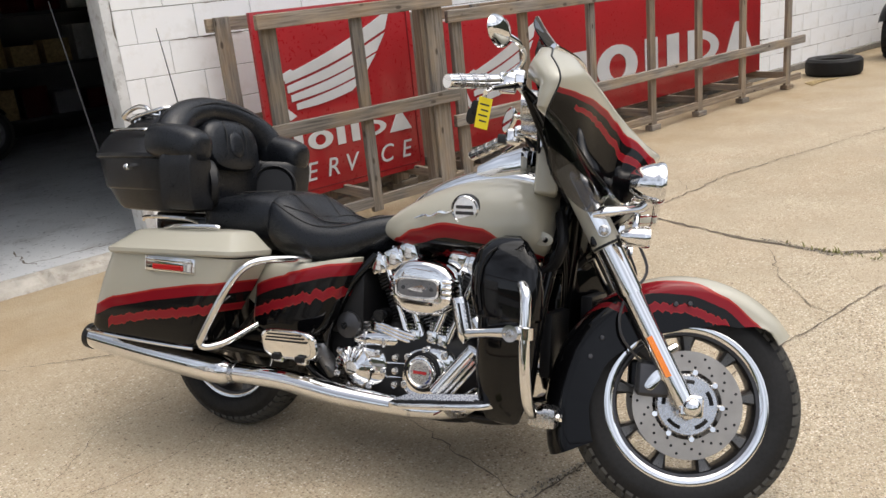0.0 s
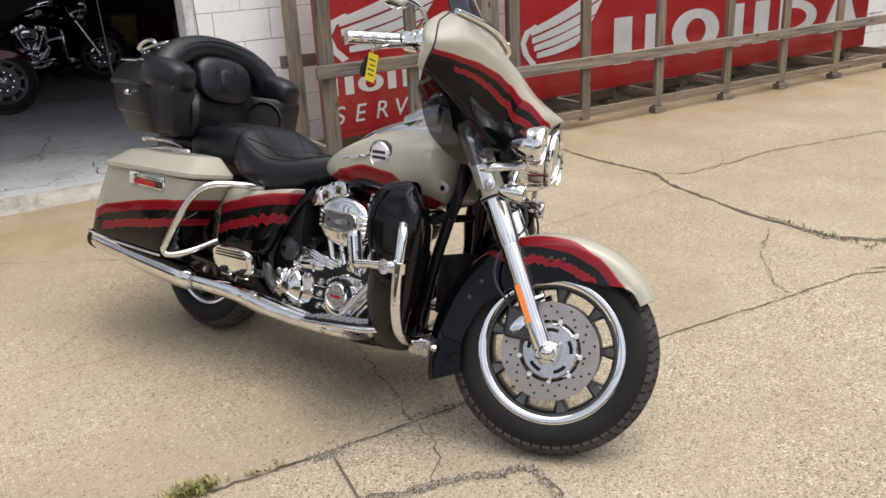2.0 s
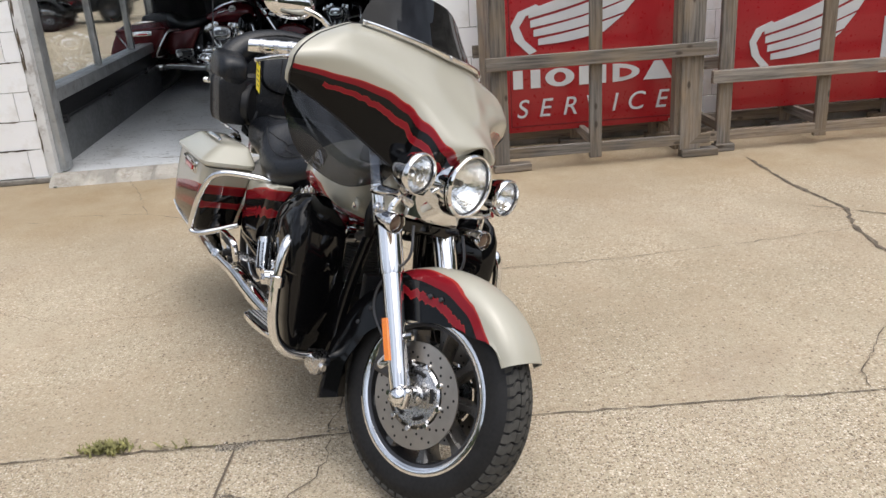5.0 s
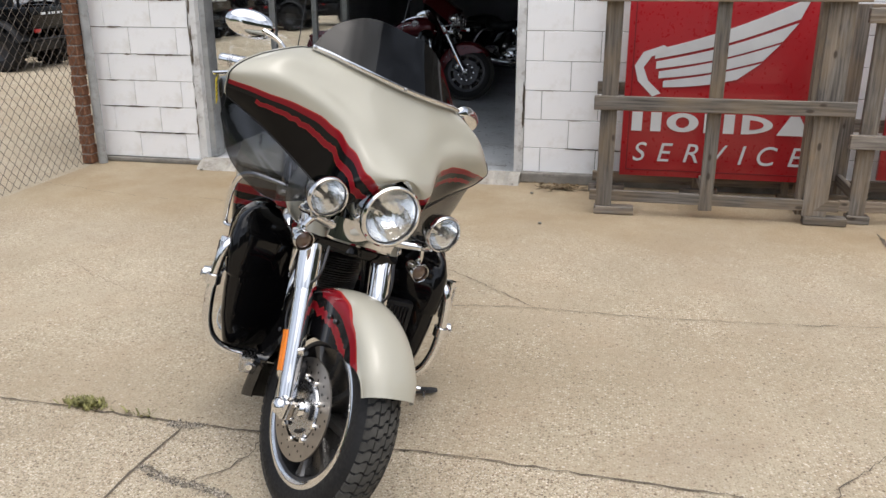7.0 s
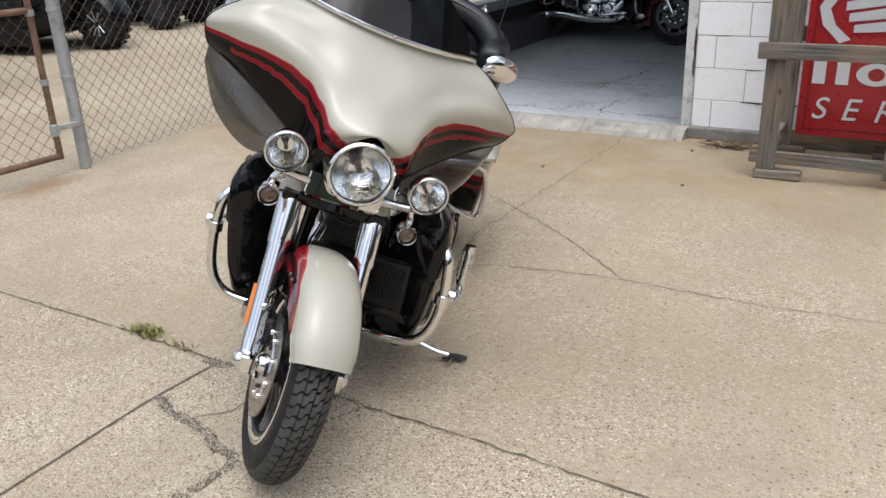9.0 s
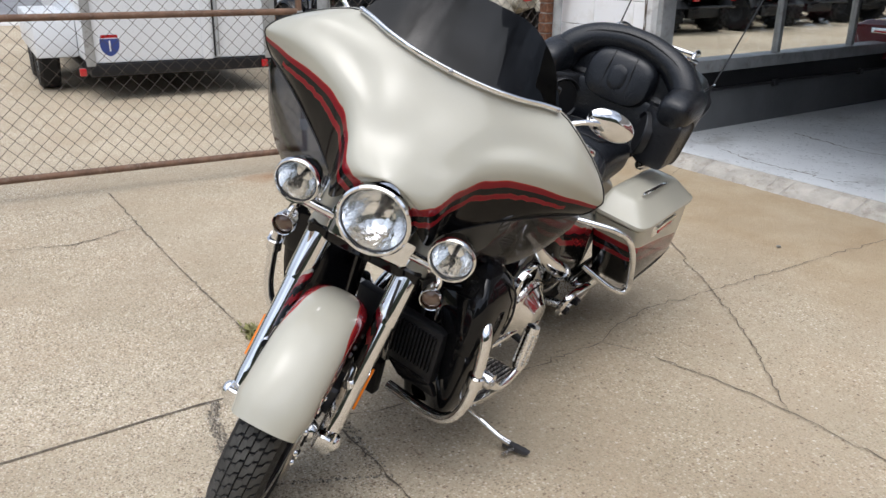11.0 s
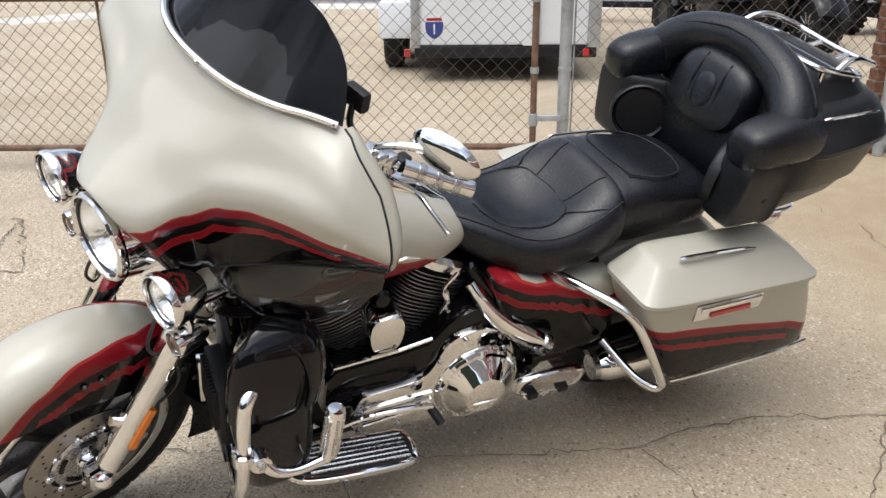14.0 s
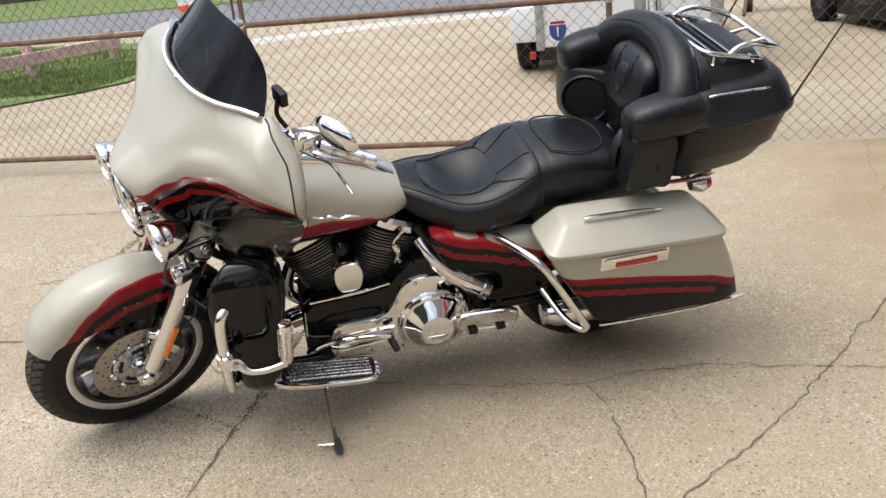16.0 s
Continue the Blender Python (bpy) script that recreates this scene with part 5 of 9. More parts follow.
    for k in (0, 6, 12):
        x, y, z = foot_line[k]
        part("trim_screw", lathe_bm([(0.0, 0.026), (0.005, 0.024), (0.007, 0.018)], 10, "x", (x, y * 0.985, z + 0.008)), "chrome_soft", trim, move=S)

    def screen(u, v):
        k = v * 12
        i = min(int(k), 11)
        t = k - i
        p = np.array(foot_line[i]) * (1 - t) + np.array(foot_line[i + 1]) * t
        w = 2 * v - 1
        h = 0.212 * (1 - abs(w) ** 3.6) + 0.006
        lift = u * h
        return (p[0] + 0.003 - lift * 0.80 + 0.14 * lift * lift / 0.17, p[1] * (1 - 0.16 * u * (1 - abs(w) ** 2)), p[2] - 0.003 + lift * 0.78)
    part("windscreen", sheet_bm(screen, 10, 36, 0.004), "smoke_screen", fair, "low dark smoked windscreen", move=S)
    part("phone_mount", box_bm(1.095, 1.118, 0.212, 0.268, 1.262, 1.305, 0.006, 2), "black_plastic", fair, "small black phone mount", move=S)
    part("mount_arm", tube_bm([(1.115, 0.24, 1.27), (1.125, 0.25, 1.235), (1.11, 0.27, 1.20)], 0.007, 8, 3), "black_plastic", fair, move=S)

    # handlebar, controls, mirrors
    bar = part("handlebar", tube_bm([(1.05, -0.33, 1.155), (1.10, -0.27, 1.17), (1.17, -0.14, 1.12), (1.18, 0, 1.085), (1.17, 0.14, 1.12), (1.10, 0.27, 1.17), (1.05, 0.33, 1.155)], 0.0135, 12, 6), "chrome", bike, "chrome handlebar", move=S)
    for s in (-1, 1):
        part("grip", tube_bm([(1.045, s * 0.336, 1.154), (1.00, s * 0.373, 1.139), (0.935, s * 0.428, 1.118), (0.925, s * 0.437, 1.115)], [0.019, 0.0195, 0.0195, 0.018], 16, 4), "chrome", bar, "chrome hand grip", move=S)
        for k in range(3):
            t = 0.25 + 0.25 * k
            q = Vector((1.045, s * 0.336, 1.154)).lerp(Vector((0.925, s * 0.437, 1.115)), t)
            d = Vector((-0.12, s * 0.101, -0.039)).normalized()
            part("grip_band", tube_bm([tuple(q - d * 0.008), tuple(q + d * 0.008)], 0.0208, 14, 1, smooth=False), "chrome_soft", bar, move=S)
        part("control_pod", box_bm(1.05, 1.10, s * 0.305 - 0.028, s * 0.305 + 0.028, 1.135, 1.185, 0.012, 3), "chrome", bar, "chrome switch housing", move=S)
        part("lever_bracket", box_bm(1.075, 1.125, s * 0.30 - 0.03, s * 0.30 + 0.03, 1.15, 1.195, 0.014, 3), "chrome", bar, move=S)
        part("lever", tube_bm([(1.105, s * 0.310, 1.155), (1.075, s * 0.345, 1.138), (1.040, s * 0.384, 1.118), (1.036, s * 0.43, 1.100), (1.032, s * 0.474, 1.080), (1.031, s * 0.480, 1.077)], [0.012, 0.010, 0.0085, 0.007, 0.0068, 0.009], 10, 5, flat=0.7), "chrome", bar, "chrome hand lever", move=S)
        part("switch", box_bm(1.02, 1.052, s * 0.325 - 0.014, s * 0.325 + 0.014, 1.14, 1.172, 0.006, 2), "black_plastic", bar, move=S)
        part("cable", tube_bm([(1.11, s * 0.28, 1.165), (1.16, s * 0.22, 1.13), (1.17, s * 0.12, 1.03), (1.20, s * 0.06, 0.90)], 0.0055, 6, 6), "engine_black", bar, move=S)
        mir = part("mirror", tube_bm([(1.09, s * 0.30, 1.185), (1.115, s * 0.325, 1.225), (1.10, s * 0.365, 1.250), (1.065, s * 0.41, 1.256)], [0.0075, 0.0075, 0.0075, 0.010], 10, 5), "chrome", bar, "chrome oval mirror", move=S)
        shell = [(0.0, 0.022), (0.022, 0.020), (0.038, 0.013), (0.047, 0.004), (0.050, -0.004), (0.046, -0.008)]
        sh = lathe_bm(shell, 32, "x")
        gl = lathe_bm([(0.0, -0.006), (0.046, -0.007)], 32, "x")
        for b in (sh, gl):
            for v in b.verts:
                v.co = Vector((v.co.x, v.co.y * 1.50, v.co.z * 0.84))
            b.transform(pose(1.050, s * 0.436, 1.256, s * -8, 0, s * 18))
        part("mirror_shell", sh, "chrome", mir, move=S)
        part("mirror_glass", gl, "mirror", mir, move=S)

    # tank
    tank_rows = []
    for x, z0, z1, hw, mid in ((0.655, 0.765, 0.800, 0.060, 0.5), (0.675, 0.748, 0.825, 0.105, 0.45), (0.74, 0.722, 0.868, 0.150, 0.45), (0.84, 0.705, 0.915, 0.185, 0.45), (0.95, 0.695, 0.950, 0.207, 0.46), (1.06, 0.690, 0.966, 0.216, 0.46), (1.15, 0.695, 0.962, 0.212, 0.47), (1.215, 0.715, 0.940, 0.192, 0.5), (1.248, 0.735, 0.905, 0.160, 0.5), (1.258, 0.77, 0.865, 0.10, 0.5)):
        tank_rows.append((x, z0, z1, hw, mid))
    fine_rows = [tuple(r) for r in spline(tank_rows, 4)]
    tline = lambda x: lerp_rows(((0.66, 0.722), (0.75, 0.764), (0.83, 0.797), (0.95, 0.822), (1.07, 0.812), (1.19, 0.755), (1.26, 0.71)), x)[0]
    tank = part("fuel_tank", loft_bm(body_rings(fine_rows, 36, 2.1, 2.5)), paint, bike, "champagne tank with red and black scallop below" if two_tone else "", uvf=body_uv(tline, 0.60))
    con = part("tank_console", loft_bm(body_rings([tuple(r) for r in spline(((0.70, 0.80, 0.850, 0.030, 0.5), (0.80, 0.86, 0.925, 0.055, 0.5), (0.95, 0.91, 0.982, 0.068, 0.5), (1.08, 0.93, 0.994, 0.070, 0.5), (1.18, 0.92, 0.982, 0.066, 0.5), (1.235, 0.88, 0.945, 0.050, 0.5)), 4)], 20, 2.2, 2.6)), "chrome", tank, "chrome tank console")
    part("fuel_cap", lathe_bm([(0.0, 1.006), (0.03, 1.004), (0.036, 0.996), (0.036, 0.96)], 24, "z", (1.05, 0, 0)), "chrome", con)
    for s in (-1, 1):
        badge = part("badge", lathe_bm([(0.0, 0.011), (0.034, 0.010), (0.041, 0.008), (0.045, 0.004), (0.046, -0.012)], 36, "y"), "badge_silver", tank, "round silver badge with plain bars")
        bx = pose(1.022 if s < 0 else 1.040, s * 0.2050, 0.862 if s < 0 else 0.832, s * -8, 0, 0) @ pose(0, 0, 0, 0, 0, 0 if s > 0 else 180)
        badge.data.transform(bx)
        for k, (dz, w) in enumerate(((0.010, 0.028), (-0.008, 0.030))):
            part("badge_edge", lathe_bm([(0.0445, 0.004), (0.0475, 0.006), (0.0490, 0.0), (0.0480, -0.012)], 36, "y"), "cast_dark", badge, move=bx) if k == 0 else None
            part("badge_rim", lathe_bm([(0.038, 0.009), (0.041, 0.0125), (0.044, 0.009)], 36, "y"), "chrome", badge, move=bx) if k == 0 else None
            part("badge_bar", box_bm(-w, w, 0.0095, 0.0125, dz - 0.005, dz + 0.005, 0.001, 1), "cast_dark", badge, move=bx)
        script = tube_bm([(-0.19, 0.006, -0.030), (-0.155, 0.010, -0.018), (-0.13, 0.012, -0.020), (-0.10, 0.012, -0.006), (-0.075, 0.012, -0.008), (-0.048, 0.012, 0.002)], [0.002, 0.0045, 0.003, 0.005, 0.004, 0.003], 6, 4)
        part("script_mark", script, "chrome", tank, "thin chrome script shape", move=pose(1.030, s * 0.196, 0.860 if s < 0 else 0.846, s * -10, 0, 0) @ Matrix.Diagonal((1, s, 1, 1)))

    # seat
    rows = spline(((0.745, 0.775, 0.818, 0.055, 0.4), (0.70, 0.745, 0.835, 0.095, 0.4), (0.62, 0.690, 0.826, 0.150, 0.42), (0.53, 0.655, 0.806, 0.194, 0.45), (0.44, 0.645, 0.812, 0.212, 0.47), (0.36, 0.650, 0.846, 0.214, 0.47), (0.295, 0.660, 0.884, 0.204, 0.48), (0.258, 0.670, 0.894, 0.192, 0.5), (0.236, 0.690, 0.878, 0.176, 0.5)), 5)
    rings = body_rings([tuple(r) for r in rows], 36, 2.4, 3.3)
    for ring, r in zip(rings, rows):
        dip = 0.046 * max(0.0, 1 - ((r[0] - 0.45) / 0.16) ** 2)
        for i, (x, y, z) in enumerate(ring):
            if z > r[1] + (r[2] - r[1]) * 0.5:
                ring[i] = (x, y, z - dip * max(0.0, 1 - (y / 0.13) ** 2))
    seat = part("rider_seat", loft_bm(rings), "leather", bike, "deep black stitched rider seat")
    table = np.array(sorted([tuple(r) for r in rows]))

    def seat_z(x, y):
        z0, z1, hw, mid = (np.interp(x, table[:, 0], table[:, k]) for k in (1, 2, 3, 4))
        zm = z0 + (z1 - z0) * mid
        z = zm + (z1 - zm) * max(0.0, 1 - min(1, abs(y) / hw) ** 3.3) ** (1 / 3.3)
        return z - 0.046 * max(0.0, 1 - ((x - 0.45) / 0.16) ** 2) * max(0.0, 1 - (y / 0.13) ** 2)

    def seat_seam(pts):
        run = [(q[0], q[1], seat_z(q[0], q[1]) + 0.0008) for q in spline(pts, 8)]
        part("seam", tube_bm(run, 0.0024, 6, 1, smooth=False), "seam", seat)
    for s in (-1, 1):
        seat_seam([(0.62, s * 0.03), (0.60, s * 0.085), (0.52, s * 0.130), (0.44, s * 0.140), (0.385, s * 0.105), (0.365, s * 0.03)])
        seat_seam([(0.372, s * 0.07), (0.32, s * 0.085), (0.27, s * 0.095)])
        seat_seam([(0.40, s * 0.125), (0.36, s * 0.155), (0.31, s * 0.178)])
        seat_seam([(0.70, s * 0.070), (0.62, s * 0.118), (0.52, s * 0.168), (0.42, s * 0.188), (0.32, s * 0.188), (0.26, s * 0.175)])
    seat_seam([(0.365, -0.03), (0.362, 0.0), (0.365, 0.03)])
    rows = spline(((0.258, 0.700, 0.865, 0.165, 0.5), (0.235, 0.685, 0.890, 0.178, 0.55), (0.16, 0.680, 0.898, 0.180, 0.58), (0.06, 0.690, 0.884, 0.176, 0.58), (-0.03, 0.700, 0.872, 0.170, 0.6), (-0.07, 0.72, 0.855, 0.155, 0.6)), 5)
    pill = part("passenger_seat", loft_bm(body_rings([tuple(r) for r in rows], 36, 3.0, 3.0)), "leather", bike, "black stitched passenger seat")
    part("strap", loft_bm(body_rings([(0.258, 0.70, 0.894, 0.185, 0.55), (0.242, 0.695, 0.898, 0.187, 0.55), (0.222, 0.69, 0.900, 0.187, 0.55)], 36, 2.6, 2.9)), "leather", pill, "black seat strap")
    part("seam", tube_bm([(0.20, 0.11, 0.895), (0.12, 0.132, 0.890), (0.03, 0.10, 0.880), (0.0, 0.0, 0.879), (0.03, -0.10, 0.880), (0.12, -0.132, 0.890), (0.20, -0.11, 0.895), (0.212, 0, 0.8975), (0.20, 0.11, 0.895)], 0.0028, 6, 5), "seam", pill)

    # side covers, rear mudguard
    sline = lambda x: lerp_rows(((0.16, 0.540), (0.278, 0.591), (0.345, 0.616), (0.448, 0.647), (0.548, 0.668), (0.62, 0.676)), x)[0]
    lline = lambda x: lerp_rows(((0.25, 0.590), (0.36, 0.632), (0.48, 0.672), (0.66, 0.736)), x)[0]
    for s in (-1, 1):
        prof = [(0.25, 0.645), (0.45, 0.664), (0.60, 0.690 if s < 0 else 0.708), (0.622, 0.672), (0.555, 0.52), (0.49, 0.425), (0.36, 0.405), (0.22, 0.415), (0.22, 0.54)]
        o = round_outline(prof, 3)
        rings = [[(a, s * 0.150, b) for a, b in o], [(a, s * 0.205, b) for a, b in o]]
        cx, cz = 0.46, 0.56
        for k, sc in ((0.218, 0.94), (0.226, 0.82), (0.229, 0.55)):
            rings.append([(cx + (a - cx) * sc, s * k, cz + (b - cz) * sc) for a, b in o])
        part("side_cover", loft_bm(rings), paint, bike, "painted side cover with red stripes on black" if two_tone else "", uvf=body_uv(sline, 0.66) if s < 0 else body_uv(lline, 1.0))
    rows = ((20, 0.362, 0.14, 1.0), (60, 0.366, 0.16, 1.0), (110, 0.372, 0.18, 1.0), (150, 0.378, 0.18, 1.0), (188, 0.392, 0.14, 1.0))
    part("rear_mudguard", sheet_bm(fender_surface(0.0, AXLE_R, rows, 0.105), 30, 20, 0.004), paint, bike, "painted rear mudguard between the bags", uvf=(lambda co: (co.x, co.z - 0.42)) if two_tone else None)
    tail = part("tail_lamp", box_bm(-0.375, -0.330, -0.066, 0.066, 0.645, 0.735, 0.016, 3), "chrome", bike, "red tail lamp in a chrome case")
    part("tail_lens", box_bm(-0.430, -0.373, -0.060, 0.060, 0.652, 0.730, 0.018, 3), "red_lens", tail)
    for s in (-1, 1):
        lamp_ob = part("rear_signal", lathe_bm([(0.0, 0.05), (0.022, 0.045), (0.032, 0.015), (0.033, 0.0), (0.030, -0.004)], 20, "x", (-0.335, s * 0.150, 0.705)), "chrome", bike, "chrome rear turn signal")
        part("rear_lens", lathe_bm([(0.0, -0.030), (0.020, -0.026), (0.031, -0.003)], 20, "x", (-0.335, s * 0.150, 0.705)), "red_lens", lamp_ob)

    # saddlebags, guards, mufflers
    bline = lambda x: lerp_rows(((-0.45, 0.440), (-0.385, 0.466), (-0.243, 0.511), (-0.121, 0.540), (0.024, 0.564), (0.163, 0.584), (0.30, 0.602)), x)[0]
    for s in (-1, 1):
        tag = "champagne hard saddlebag with red and black lower stripes" if two_tone else "maroon hard saddlebag"
        rings = []
        for z, xb, xf, yo, in_ in ((0.362, -0.31, 0.085, 0.366, 0.235), (0.367, -0.385, 0.105, 0.380, 0.225), (0.387, -0.405, 0.125, 0.388, 0.218), (0.46, -0.382, 0.170, 0.396, 0.212), (0.56, -0.340, 0.235, 0.403, 0.208), (0.64, -0.300, 0.280, 0.406, 0.205), (0.672, -0.287, 0.292, 0.406, 0.205)):
            rings.append([((xb + xf) / 2 + a, s * ((yo + in_) / 2 + b), z) for a, b in squircle((xf - xb) / 2, (yo - in_) / 2, 48, 8.0)])
        bag = part("saddlebag", loft_bm(rings), paint, bike, tag, uvf=(lambda co: (20.0 + co.x, (co.z - bline(co.x)) * (0.72 if co.y < 0 else 1.0))) if two_tone else None)
        rings = []
        for z, e, yo in ((0.670, 0.010, 0.414), (0.677, 0.016, 0.420), (0.689, 0.016, 0.420), (0.694, 0.009, 0.415), (0.697, 0.002, 0.409), (0.744, -0.050, 0.366), (0.750, -0.060, 0.358), (0.753, -0.078, 0.347), (0.757, -0.14, 0.32)):
            rings.append([(0.003 + a, s * ((yo + 0.20) / 2 + b), z + 0.03 * a) for a, b in squircle(0.286 + e, (yo - 0.20) / 2 + min(0.0, e) * 0.35, 48, 8.0)])
        lid = part("bag_lid", loft_bm(rings), paint, bag, "champagne bag lid" if two_tone else "", uvf=(lambda co: (co.x, 1.0)) if two_tone else None)
        part("lid_rail", tube_bm([(0.165, s * 0.330, 0.764), (0.145, s * 0.334, 0.771), (-0.02, s * 0.336, 0.766), (-0.09, s * 0.332, 0.756)], [0.005, 0.008, 0.008, 0.004], 8, 4, flat=0.7), "chrome", lid, "chrome strip on the bag lid")
        latch = part("latch", box_bm(-0.095, 0.135, s * 0.4065 - 0.006, s * 0.4065 + 0.006, 0.612, 0.664, 0.006, 2), "chrome", bag, "chrome bag latch with a red reflector")
        part("latch_reflector", box_bm(-0.055, 0.085, s * 0.4145 - 0.003, s * 0.4145 + 0.003, 0.619, 0.638, 0.003, 1), "red_lens", latch)
        part("latch_lever", box_bm(-0.085, 0.125, s * 0.416 - 0.005, s * 0.416 + 0.005, 0.646, 0.660, 0.004, 2), "chrome", latch)
        part("bag_edge_trim", tube_bm([(0.10, s * 0.375, 0.357), (0.0, s * 0.380, 0.357), (-0.25, s * 0.382, 0.360), (-0.428, s * 0.372, 0.366)], 0.006, 8, 4), "chrome", bag, "thin chrome strip under the bag")
        guard = part("bag_guard", tube_bm([(0.430, s * 0.180, 0.672), (0.395, s * 0.26, 0.675), (0.345, s * 0.345, 0.668), (0.305, s * 0.386, 0.634), (0.250, s * 0.408, 0.545), (0.176, s * 0.412, 0.418), (0.164, s * 0.408, 0.390), (0.178, s * 0.396, 0.376), (0.215, s * 0.350, 0.390), (0.258, s * 0.240, 0.440)], 0.0122, 14, 6), "chrome", bike, "chrome tube guard in front of the bag")
        back_end = -0.515 if s < 0 else -0.40
        axis = [(back_end, s * 0.272, 0.318), (back_end + 0.015, s * 0.272, 0.317), (-0.20, s * 0.268, 0.292), (0.10, s * 0.260, 0.272), (0.17, s * 0.256, 0.268)]
        tuck = pose(0.06, -0.045, 0.035) if s > 0 else Matrix()
        muf = part("muffler", tube_bm(axis, [0.041, 0.047, 0.052, 0.053, 0.036], 24, 4), "chrome", bike, "long chrome muffler", move=tuck)
        part("muffler_tip", tube_bm([(back_end - 0.015, s * 0.272, 0.319), (back_end + 0.010, s * 0.272, 0.317)], 0.049, 24, 1, smooth=False), "engine_black", muf, "black muffler end cap", move=tuck)
        part("muffler_clamp", tube_bm([(0.150, s * 0.257, 0.269), (0.185, s * 0.254, 0.267)], 0.038, 20, 1, smooth=False), "chrome_soft", muf, move=tuck)
    part("exhaust_pipe", tube_bm([(0.15, -0.256, 0.268), (0.35, -0.235, 0.262), (0.55, -0.215, 0.235), (0.80, -0.19, 0.225), (1.00, -0.16, 0.245), (1.09, -0.13, 0.33), (1.075, -0.12, 0.44), (1.02, -0.10, 0.52)], [0.036, 0.032, 0.031, 0.028, 0.026, 0.024, 0.024, 0.024], 18, 6), "chrome", bike, "chrome exhaust pipe")
    part("heat_shield", tube_bm([(0.20, -0.262, 0.272), (0.40, -0.245, 0.268), (0.60, -0.225, 0.244), (0.85, -0.20, 0.233)], [0.037, 0.036, 0.035, 0.030], 18, 5), "chrome", bike, "chrome heat shield on the pipe")
    xp = part("crossover_pipe", tube_bm([(0.655, 0.135, 0.655), (0.632, 0.165, 0.620), (0.60, 0.188, 0.580), (0.56, 0.205, 0.545), (0.51, 0.222, 0.512), (0.462, 0.232, 0.480)], [0.020, 0.022, 0.026, 0.030, 0.031, 0.028], 22, 6), "chrome", bike, "chrome rear exhaust pipe on the left of the engine")
    part("pipe_clamp", tube_bm([(0.470, 0.230, 0.486), (0.450, 0.234, 0.472)], 0.034, 20, 1, smooth=False), "chrome_soft", xp)

    # engine
    eng = part("engine", loft_bm(body_rings([tuple(r) for r in spline(((0.56, 0.22, 0.44, 0.12, 0.5), (0.62, 0.19, 0.50, 0.155, 0.5), (0.80, 0.17, 0.50, 0.165, 0.5), (0.98, 0.175, 0.48, 0.155, 0.5), (1.06, 0.22, 0.42, 0.12, 0.5)), 3)], 28, 3.4, 3.4)), "engine_black", bike, "black and chrome air-cooled V-twin engine")
    crank = Vector((0.865, 0, 0.335))
    for tilt in (-22.5, 22.5):
        d = Vector((math.sin(radians(tilt)), 0, math.cos(radians(tilt))))
        side = Vector((d.z, 0, -d.x))

        def barrel(t, a, b, n=28, p=3.2):
            q = crank + d * t
            return [tuple(q + side * u + Vector((0, v, 0))) for u, v in squircle(a, b, n, p)]
        cyl = part("cylinder", loft_bm([barrel(0.13, 0.080, 0.092), barrel(0.40, 0.080, 0.092)]), "engine_black", eng, "finned black cylinder")
        for k in range(21):
            t = 0.140 + k * 0.0112
            grow = 1.0 if k < 15 else 1.07
            part("fin", loft_bm([barrel(t, 0.102 * grow, 0.113 * grow), barrel(t + 0.0036, 0.102 * grow, 0.113 * grow)]), "fin_edge", cyl, smooth=0)
        roc = part("rocker_cover", loft_bm([barrel(0.378, 0.094, 0.120), barrel(0.385, 0.099, 0.127), barrel(0.405, 0.099, 0.126), barrel(0.418, 0.088, 0.112)]), "chrome", cyl, "chrome rocker cover")
        box = part("rocker_box", loft_bm([[tuple(crank + d * t + side * (u * k + 0.012) + Vector((0, -0.078 + v * k, 0))) for u, v in squircle(0.096, 0.056, 24, 5)] for t, k in ((0.352, 0.96), (0.358, 1.0), (0.398, 1.0), (0.404, 0.96))]), "chrome", cyl, "chrome rocker box")
        for u in (-0.052, 0.012, 0.076):
            q = crank + d * 0.372 + side * u + Vector((0, -0.130, 0))
            part("box_rib", box_bm(-0.027, 0.027, -0.007, 0.007, -0.016, 0.042, 0.006, 2), "chrome", box, move=Matrix.Translation(q) @ Matrix.Rotation(radians(tilt), 4, "Y"))
        for u in (-0.062, 0.0, 0.062):
            q = crank + d * 0.372 + side * u
            part("rocker_rib", tube_bm([tuple(q + Vector((0, -0.122, 0))), tuple(q + d * 0.040 + Vector((0, -0.120, 0)))], 0.013, 10, 1, smooth=False), "chrome", roc)
            part("rocker_bolt", tube_bm([tuple(q + d * 0.046 + Vector((0, -0.09, 0))), tuple(q + d * 0.056 + Vector((0, -0.09, 0)))], 0.007, 8, 1, smooth=False), "chrome_soft", roc)
        for yy in (-1,):
            base = crank + d * 0.06
            part("pushrod_tube", tube_bm([tuple(base + Vector((0, -0.135, 0)) + side * 0.03), tuple(crank + d * 0.36 + Vector((0, -0.118, 0)) + side * 0.022)], 0.013, 12, 1, smooth=False), "chrome", eng)
            part("pushrod_tube", tube_bm([tuple(base + Vector((0, -0.140, 0)) - side * 0.02), tuple(crank + d * 0.36 + Vector((0, -0.120, 0)) - side * 0.026)], 0.013, 12, 1, smooth=False), "chrome", eng)
